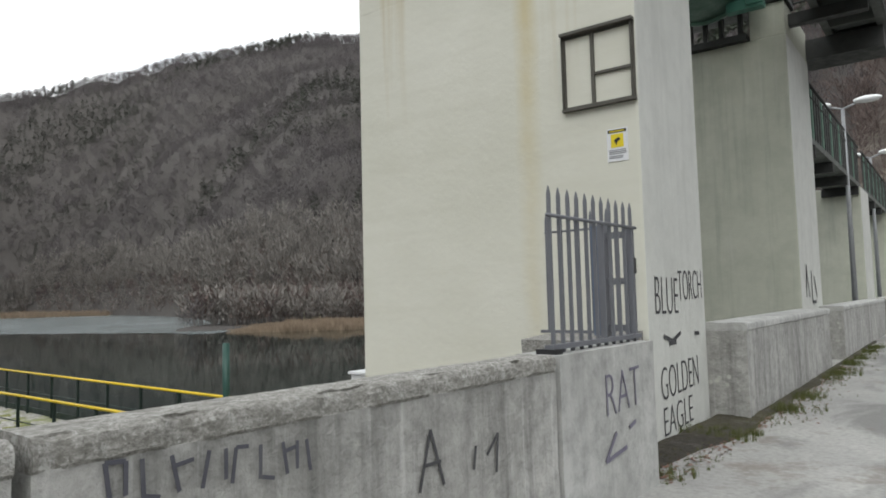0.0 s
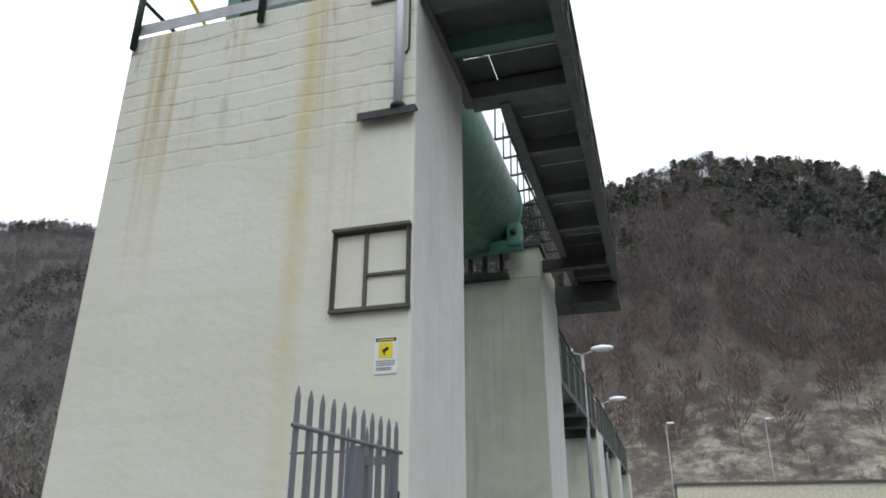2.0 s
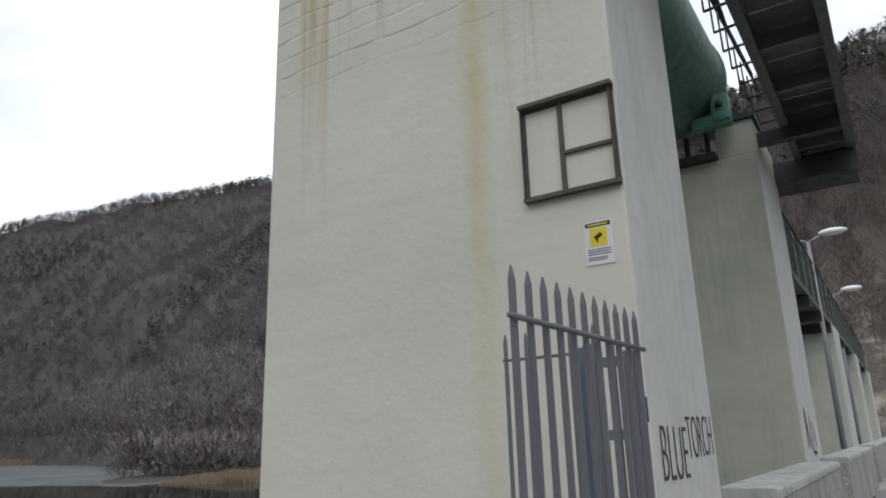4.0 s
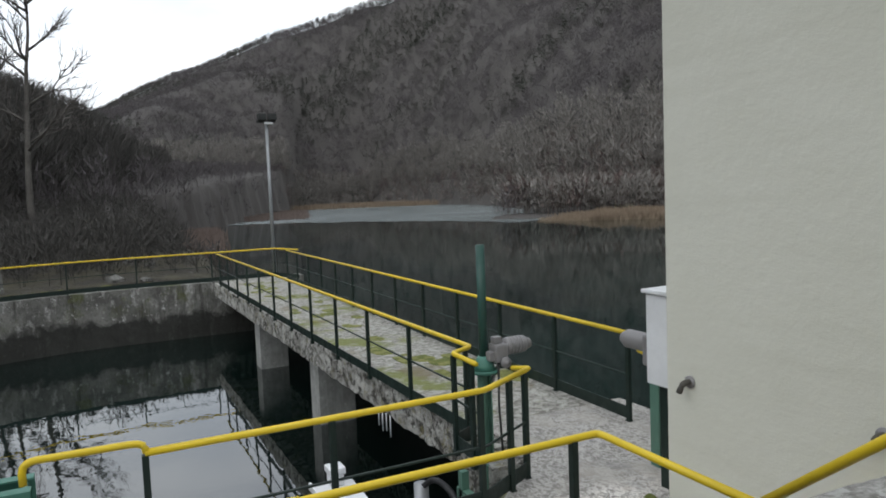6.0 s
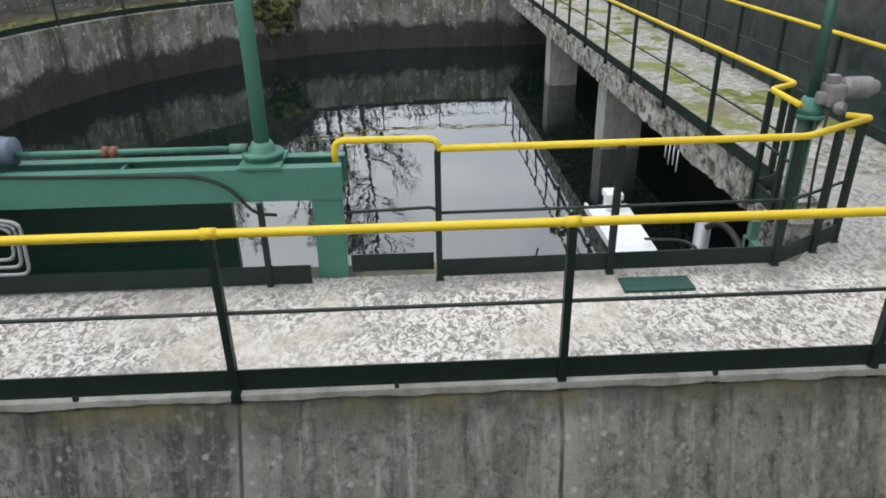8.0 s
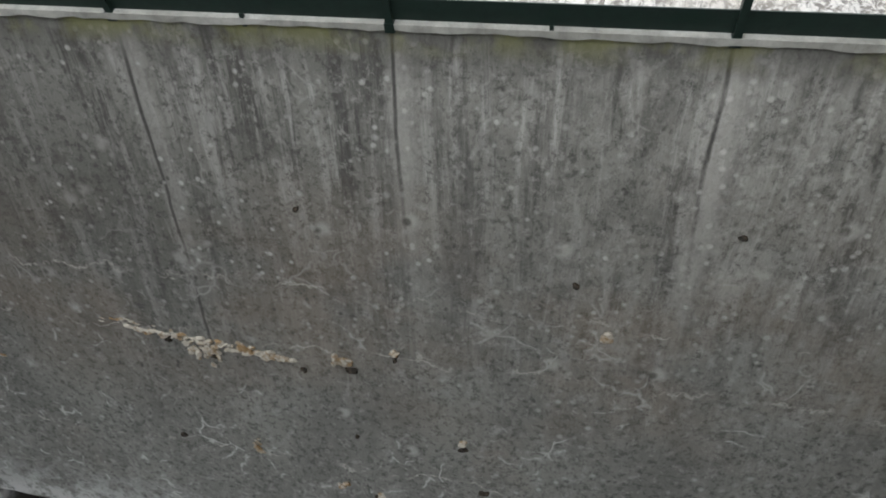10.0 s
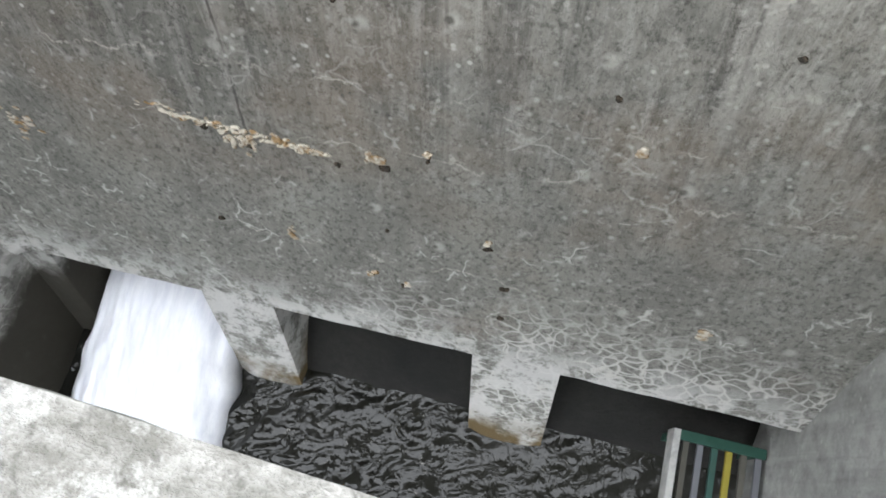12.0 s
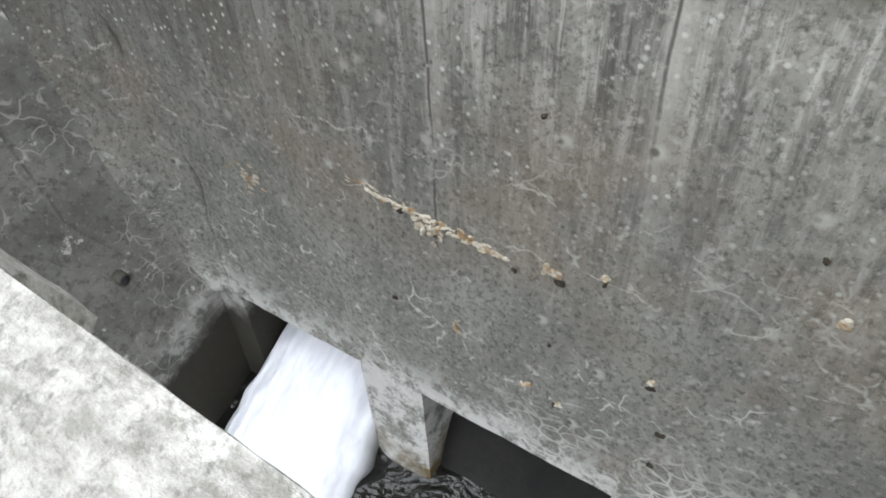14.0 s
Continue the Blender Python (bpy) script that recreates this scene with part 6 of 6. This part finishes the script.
NA, RAD = 520, [0.0] + [6 * 1.043 ** k for k in range(136)]
bm = B()
rings = []
for i, d in enumerate(RAD):
    row = []
    for k in range(NA if i else 1):
        a = math.tau * k / NA
        x, y = -2 - d * math.sin(a), 2 + d * math.cos(a)
        row.append(bm.verts.new((x, y, ground(x, y) if d > 9 else -12.0)))
    rings.append(row)
for i, (u, w) in enumerate(zip(rings, rings[1:])):
    for k in range(NA):
        q = (k + 1) % NA
        f = bm.faces.new((u[0], w[k], w[q]) if i == 0 else (u[k], w[k], w[q], u[q]))
        f.smooth = True
        az = (360 * k / NA + 180) % 360 - 180
        if -26 < az < 6 and 80 < RAD[i] < 170:
            f.material_index = 1
        elif az > 80 and RAD[i] < 62:
            f.material_index = 2
solid("ground", bm, (M_GROUND, M_ROCK, M_BANK), "brown wooded valley slopes round the reservoir", "ground")

# ---- woods, reeds and verge: masses of small blades ----


def scatter(name, places, shapes, material, label, category):
    """places: rows of x, y, z, size, turn, kind. shapes: arrays of triangles (n, 3, 3)."""
    out = []
    for x, y, z, s, a, k in places:
        c, n = math.cos(a), math.sin(a)
        tri = shapes[int(k) % len(shapes)] * s
        out.append(tri @ np.array([[c, n, 0], [-n, c, 0], [0, 0, 1]]) + np.array([x, y, z]))
    v = np.concatenate(out).reshape(-1, 3).astype(np.float32)
    me = bpy.data.meshes.new(name)
    n = len(v) // 3
    me.vertices.add(len(v))
    me.vertices.foreach_set("co", v.ravel())
    me.loops.add(len(v))
    me.loops.foreach_set("vertex_index", np.arange(len(v), dtype=np.int32))
    me.polygons.add(n)
    me.polygons.foreach_set("loop_start", np.arange(0, len(v), 3, dtype=np.int32))
    me.polygons.foreach_set("loop_total", np.full(n, 3, dtype=np.int32))
    me.update(calc_edges=True)
    me.materials.append(material)
    return tagged(new(name, me), label, category, "", "stuff")


rng = np.random.default_rng(5)


def bare_shape(n, spread=0.30, thin=0.018):
    """A leafless crown of unit height: a trunk and rising slivers for boughs and twigs."""
    t = [[(-0.012, 0, -0.05), (0.012, 0, -0.05), (0, 0.004, 0.6)], [(0, -0.012, -0.05), (0, 0.012, -0.05), (0.004, 0, 0.6)]]
    for _ in range(n):
        h = rng.uniform(0.25, 0.85)
        a = rng.uniform(0, math.tau)
        o = spread * math.sin(min(1, (h + 0.1)) * 2.6) * rng.uniform(0.1, 0.8)
        p = np.array([o * math.cos(a), o * math.sin(a), h])
        d = np.array([math.cos(a) * rng.uniform(0.1, 0.9), math.sin(a) * rng.uniform(0.1, 0.9), rng.uniform(0.5, 1.1)])
        d = d / np.linalg.norm(d) * rng.uniform(0.10, 0.24)
        w = np.cross(d, rng.normal(size=3))
        w = w / np.linalg.norm(w) * thin * rng.uniform(0.6, 1.6)
        t.append([p - w, p + w, p + d])
    return np.array(t)


def needle_shape(n):
    t = []
    for _ in range(n):
        h = rng.uniform(0.2, 1.0)
        a = rng.uniform(0, math.tau)
        o = 0.26 * (1.05 - h) ** 0.6 * rng.uniform(0.3, 1.1)
        p = np.array([o * math.cos(a), o * math.sin(a), h])
        t.append([p + rng.normal(size=3) * np.array([0.07, 0.07, 0.04]) for _ in range(3)])
    return np.array(t)


def stand(count, az0, az1, s0, s1, hmin, hmax, bank=False):
    """Places on the slopes between two bearings and two shares of the way up."""
    rows = []
    azs, near, far = (BAZ, BNEAR, BFAR) if bank else (AZ, NEAR, FAR)
    while len(rows) < count:
        az, s = rng.uniform(az0, az1), rng.uniform(s0, s1)
        b, r = float(np.interp(az, azs, near)), float(np.interp(az, azs, far))
        d = b + (r - b) * s
        if rng.uniform() > d / r:
            continue
        x, y = -2 - d * math.sin(radians(az)), 2 + d * math.cos(radians(az))
        rows.append((x, y, ground(x, y) - 0.3, rng.uniform(hmin, hmax), rng.uniform(0, 6.28), rng.integers(0, 8)))
    return rows


def some(rows, rule):
    return [r for r in rows if rule(noise.noise(Vector((r[0] / 45, r[1] / 45, 3))) + rng.normal() * 0.12)]


bare = [bare_shape(60, 0.32, 0.011) for _ in range(8)]
fine = [bare_shape(34, 0.36, 0.020) for _ in range(8)]
tufts = [needle_shape(34) for _ in range(8)]
left = stand(12500, 38, 92, 0.0, 1.03, 5, 9) + stand(2600, 38, 92, 0.90, 1.03, 5, 9)
kinds = ([], [], [])
for r in left:
    v = noise.noise(Vector((r[0] / 120, r[1] / 120, r[2] / 80))) + 0.6 * noise.noise(Vector((r[0] / 38, r[1] / 38, 3))) + rng.normal() * 0.10
    kinds[0 if v < 0.0 else 1 if v < 0.24 else 2].append(r)
scatter("far_woods", kinds[0], fine, M_TWIG, "bare grey-brown winter woods on the far slope", "woods")
scatter("far_thicket", kinds[1], fine, M_TWIGDEEP, "darker leafless woods in the folds of the far slope", "woods")
scatter("far_pines", kinds[2], tufts, M_FARPINE, "dull evergreen patches on the far slope", "woods")
scatter("shore_poplars", stand(1300, 42, 90, 0.0, 0.10, 8, 14), [bare_shape(70, 0.24, 0.010) for _ in range(8)], M_TWIGPALE, "pale bare poplars along the far shore", "woods")
scatter("russet_thicket", stand(900, 42, 88, 0.0, 0.06, 3, 6), fine, M_TWIGRED, "russet thicket along the far shore", "woods")
fill = []
while len(fill) < 3800:
    az, d = rng.uniform(38, 97), rng.uniform(62, 520)
    x, y = -2 - d * math.sin(radians(az)), 2 + d * math.cos(radians(az))
    z = ground(x, y)
    if z > LAKE + 0.4 and (az > 58 or d > 130) and rng.uniform() < 0.25 + d / 300:
        fill.append((x, y, z - 0.3, rng.uniform(3, 7), rng.uniform(0, 6.28), rng.integers(0, 8)))
spit = []
while len(spit) < 2400:
    az, d = rng.uniform(36, 76), rng.uniform(132, 540)
    x, y = -2 - d * math.sin(radians(az)), 2 + d * math.cos(radians(az))
    if LAKE + 0.1 < ground(x, y) < LAKE + 22:
        spit.append((x, y, ground(x, y) - 0.3, rng.uniform(4, 9), rng.uniform(0, 6.28), rng.integers(0, 8)))
scatter("valley_wood", spit[:1500], fine, M_TWIGPALE, "pale bare trees on the valley floor", "woods")
scatter("valley_thicket", spit[1500:], fine, M_TWIGRED, "russet bare thicket on the valley floor", "woods")
scatter("shore_wood", [r for r in fill if r[0] > -60 or rng.uniform() < 0.6], bare, M_TWIG, "grey bare saplings above the shore", "woods")
right = stand(2300, -30, 24, 0.10, 1.03, 5, 9)
scatter("hill_thicket", stand(900, -30, 24, 0.25, 1.0, 6, 11), [bare_shape(130, 0.34, 0.009) for _ in range(8)], M_TWIG, "grey leafless trees on the near hill", "woods")
scatter("hill_woods", some(right, lambda v: v < 0.10), [bare_shape(130, 0.34, 0.008) for _ in range(8)], M_TWIGRED, "russet bare woods above the quarry face", "woods")
scatter("hill_pines", some([r for r in right if math.hypot(r[0], r[1]) > 150], lambda v: v >= 0.10) + stand(420, -30, 24, 0.78, 1.03, 5, 10), [needle_shape(170) for _ in range(8)], M_PINE, "dark pines along the near ridge", "woods")
scatter("hill_scrub", stand(1700, -28, 10, 0.0, 0.5, 1.0, 2.4), bare, M_TWIGRED, "russet scrub between quarry rocks", "scrub")
bank = stand(2300, 85, 140, 0.0, 1.05, 5, 10, True)
scatter("bank_woods", bank, [bare_shape(130, 0.32, 0.007) for _ in range(8)], M_TWIGDARK, "dense bare woods on the near bank", "woods")
scatter("bank_scrub", [(x, y, ground(x, y) - 0.1, rng.uniform(0.5, 2.2), rng.uniform(0, 6), k) for k, (x, y) in
                       enumerate([(rng.uniform(-95, -29), rng.uniform(-30, 7.0)) for _ in range(1900)] + [(rng.uniform(-45, -27), rng.uniform(-24, 5.0)) for _ in range(1500)])
                       if math.hypot(x - CX, y - CY) > 13.6], bare, M_TWIGDARK, "bare brambles and scrub behind the pool", "scrub")


def bed(n, az0, az1, d0, d1, h):
    rows = []
    for _ in range(n):
        az, d = radians(rng.uniform(az0, az1)), rng.uniform(d0, d1)
        x, y = -2 - d * math.sin(az), 2 + d * math.cos(az)
        rows.append((x, y, LAKE - 0.1, h * rng.uniform(0.7, 1.2), rng.uniform(0, 6.28), rng.integers(0, 8)))
    return rows


clump = []
for _ in range(8):
    t = []
    for _ in range(16):
        x, y = rng.normal(size=2) * 0.35
        lean = rng.normal(size=2) * 0.15
        w = rng.uniform(0.03, 0.07)
        a = rng.uniform(0, 3.14)
        t.append([(x - w * math.cos(a), y - w * math.sin(a), 0), (x + w * math.cos(a), y + w * math.sin(a), 0), (x + lean[0], y + lean[1], rng.uniform(0.6, 1.0))])
    clump.append(np.array(t))
lee = [r for r in bed(4200, 40, 56, 106, 134, 1.5) if rng.uniform() < 0.25 + (math.hypot(r[0] + 2, r[1] - 2) - 104) / 30]
lee = [(x, y, z, s * min(1.0, 0.2 + (56.2 - math.degrees(math.atan2(-x - 2, y - 2))) / 7) * (1 + 0.5 * noise.noise(Vector((x / 4, y / 4, 0)))), a, k) for x, y, z, s, a, k in lee]
scatter("reed_bed", lee, clump, M_REED, "tan dry reed bed along the far shore", "reeds")
scatter("reed_bed", bed(1800, 60, 76, 400, 520, 3.5), clump, M_REED, "tan dry reeds at the head of the reservoir", "reeds")
scatter("russet_reeds", bed(2200, 75, 88.5, 185, 330, 1.6) + bed(1200, 82, 89, 60, 120, 1.4), clump, M_REEDRED, "russet reeds along the near bank shore", "reeds")
tuft = [c * np.array([0.35, 0.35, 1]) for c in clump]
scatter("verge_grass", [(-1.33 - 0.032 * (y - 5.9) + abs(rng.normal()) * 0.18 if y > 7.6 else rng.uniform(-1.85, -1.15), y, ROAD, rng.uniform(0.02, 0.07) * (1.9 if noise.noise(Vector((y * 1.7, 0, 0))) > 0.12 else 0.8), rng.uniform(0, 6), k)
                        for k, y in enumerate(rng.uniform(4.76, 20, 2600)) if noise.noise(Vector((y * 1.7, 0, 0))) > rng.uniform(-0.5, 0.15)], tuft, M_GRASS, "thin grass along the foot of the parapet", "grass")
leaf = [np.array([[(-0.5, 0, 0.1), (0.5, 0.1, 0.15), (0.1, 0.5, 0.05)], [(-0.5, 0, 0.1), (0.5, 0.1, 0.15), (0, -0.5, 0.2)]]) for _ in range(2)]
scatter("fallen_leaves", [((rng.uniform(-1.8, -1.2) if y < 7.6 else -1.40 - 0.032 * (y - 5.9) + rng.exponential(0.12)), y, ROAD + 0.005, rng.uniform(0.02, 0.05), rng.uniform(0, 6), k)
                          for k, y in enumerate(rng.uniform(4.76, 14.0, 1500))], leaf, M_LEAF, "brown fallen leaves on the verge", "leaves")

# a strip of dark soil and moss along the foot of the wall
bm = B()
strip = []
for k in range(161):
    y = 4.78 + 0.1 * k
    w = noise.noise(Vector((y * 1.3, 0, 0)))
    if y < 7.7:
        xa, xb = -1.80, -1.36 + 0.14 * w + 0.10 * math.sin(y * 2)
    else:
        xa = -1.40 - 0.032 * (y - 5.9)
        xb = xa + max(0.04, 0.16 + 0.16 * w - 0.008 * (y - 7))
    strip.append([bm.verts.new((xa + (xb - xa) * j / 8, y, ROAD + 0.004 + (1 - j / 8) ** 0.7 * (0.035 + 0.02 * noise.noise(Vector((xa * 3 + j, y * 5, 2)))) - (0.02 if j == 8 else 0))) for j in range(9)])
for u, w in zip(strip, strip[1:]):
    for j in range(8):
        bm.faces.new((u[j], u[j + 1], w[j + 1], w[j])).smooth = True
solid("verge_soil", bm, M_BANK, "dark mossy soil along the foot of the parapet", "soil", "stuff")

# tall bare trees on the near bank


def bare_tree(x, y, h, seed, pale):
    random.seed(seed)
    z0 = ground(x, y) - 0.2
    t = thing("tree", (x, y, z0), "tall leafless tree with pale trunk on the bank" if pale else "leafless grey tree on the bank", "tree", "bare trees on the bank")
    trunk, crown = B(), B()
    p, d, pts = Vector((x, y, z0)), Vector((random.uniform(-0.1, 0.1), random.uniform(-0.1, 0.1), 1)), []
    for k in range(9):
        pts.append(p.copy())
        p = p + d.normalized() * (h / 9)
        d += Vector((random.uniform(-0.08, 0.08), random.uniform(-0.08, 0.08), 0))
    pts.append(p)
    tube(trunk, pts, h * 0.011, 8, 0.015)

    def bough(q, dr, ln, r, depth):
        u = [q + dr * (ln * i / 4) + Vector((0, 0, 0.05 * ln * (i / 4) ** 2)) + Vector([random.uniform(-1, 1) * ln * 0.04 for _ in range(3)]) * (i > 0) for i in range(5)]
        tube(crown, u, r, 4, r * 0.3)
        if depth:
            for i in range(1, 5):
                for _ in range(2):
                    w = (dr + Vector([random.uniform(-0.8, 0.8) for _ in range(3)]) + Vector((0, 0, 0.25))).normalized()
                    bough(u[i], w, ln * random.uniform(0.35, 0.6), r * 0.5, depth - 1)

    for k in range(16):
        i = random.uniform(2.5, 8.8)
        q = pts[int(i)].lerp(pts[int(i) + 1], i % 1)
        a = random.uniform(0, math.tau)
        dr = Vector((math.cos(a), math.sin(a), random.uniform(0.5, 1.3))).normalized()
        bough(q, dr, h * 0.23 * (1.1 - i / 12), h * 0.0045, 2)
    part("trunk", trunk, M_BARK, t)
    part("crown", crown, M_BARK, t)


for k, (x, y, h) in enumerate(((-50, -5.0, 17), (-49, -3.9, 16), (-58, -6.5, 18), (-40, -12.7, 14), (-46, -9, 13), (-44, -15.5, 15), (-53, -12, 16), (-38, -17, 13), (-62, -11, 15),
                               (-36, -20, 14), (-56, -7, 14), (-66, -9, 13), (-46, -1.7, 18))):
    bare_tree(x, y, h, k + 20, k in (0, 1, 3))

# rustic fence on the bank
rf = thing("rustic_fence", (-38, -3, 0), "old grey wooden rail fence on the bank", "fence")
for k in range(9):
    x, y = -36 - 1.1 * k, -5.8 + 1.25 * k
    z = ground(x, y)
    part("post", tube(B(), ((x, y, z - 0.3), (x, y, z + 1.15)), 0.06, 7), M_BARK, rf)
    if k < 8:
        x2, y2 = x - 1.1, y + 1.25
        for h in (0.6, 1.05):
            part("rail", tube(B(), ((x, y, z + h), (x2, y2, ground(x2, y2) + h)), 0.045, 6), M_BARK, rf)
# stones below the fence
bm = B()
random.seed(3)
for k in range(60):
    x, y = random.uniform(-44, -28), random.uniform(-16, 5)
    if math.hypot(x - CX, y - CY) > 11.6:
        s = random.uniform(0.12, 0.5)
        bmesh.ops.create_icosphere(bm, subdivisions=1, radius=1, matrix=Matrix.Translation((x, y, ground(x, y))) @ Matrix.Diagonal((s, s * 0.8, s * 0.5, 1)))
for v in bm.verts:
    v.co += Vector((1, 1, 1)) * 0.12 * noise.noise(v.co * 3)
solid("stones", bm, M_POOL, "loose grey stones on the bank", "stones", "stuff")


# ---- buildings ----
def house(name, x0, x1, y0, y1, z0, z1, label, wins, roof=0.15):
    t = thing(name, ((x0 + x1) / 2, (y0 + y1) / 2, z0), label, "building")
    part("wall", box(x0, x1, y0, y1, z0, z1), M_HOUSE, t)
    part("roof", box(x0 - 0.25, x1 + 0.25, y0 - 0.25, y1 + 0.25, z1, z1 + roof), M_ROOF, t)
    for x, z, w, h in wins:
        win = part("window", box(x - w / 2, x + w / 2, y0 - 0.04, y0 + 0.05, z, z + h), M_GALV, t)
        for s in (-1, 1):
            part("pane", box(x + s * w / 4 - w * 0.19, x + s * w / 4 + w * 0.19, y0 - 0.05, y0 - 0.041, z + 0.1, z + h - 0.12), M_GLASS, win)
        part("sill", box(x - w / 2 - 0.1, x + w / 2 + 0.1, y0 - 0.12, y0 - 0.041, z - 0.08, z), M_PILLAR, win)
    return t


house("office_building", -0.85, 24, 66, 78, 0.2, 5.35, "low cream-plastered building at the end of the dam", ((4.1, 0.9, 1.3, 1.4), (9.0, 0.9, 1.4, 1.9), (14.0, 0.9, 1.4, 1.9)))
house("lake_house", -112.4, -109.8, 95, 97.5, -2.6, 0.25, "small pale hut behind the reeds", ((-111.1, -0.9, 0.8, 0.7),), 0.5)
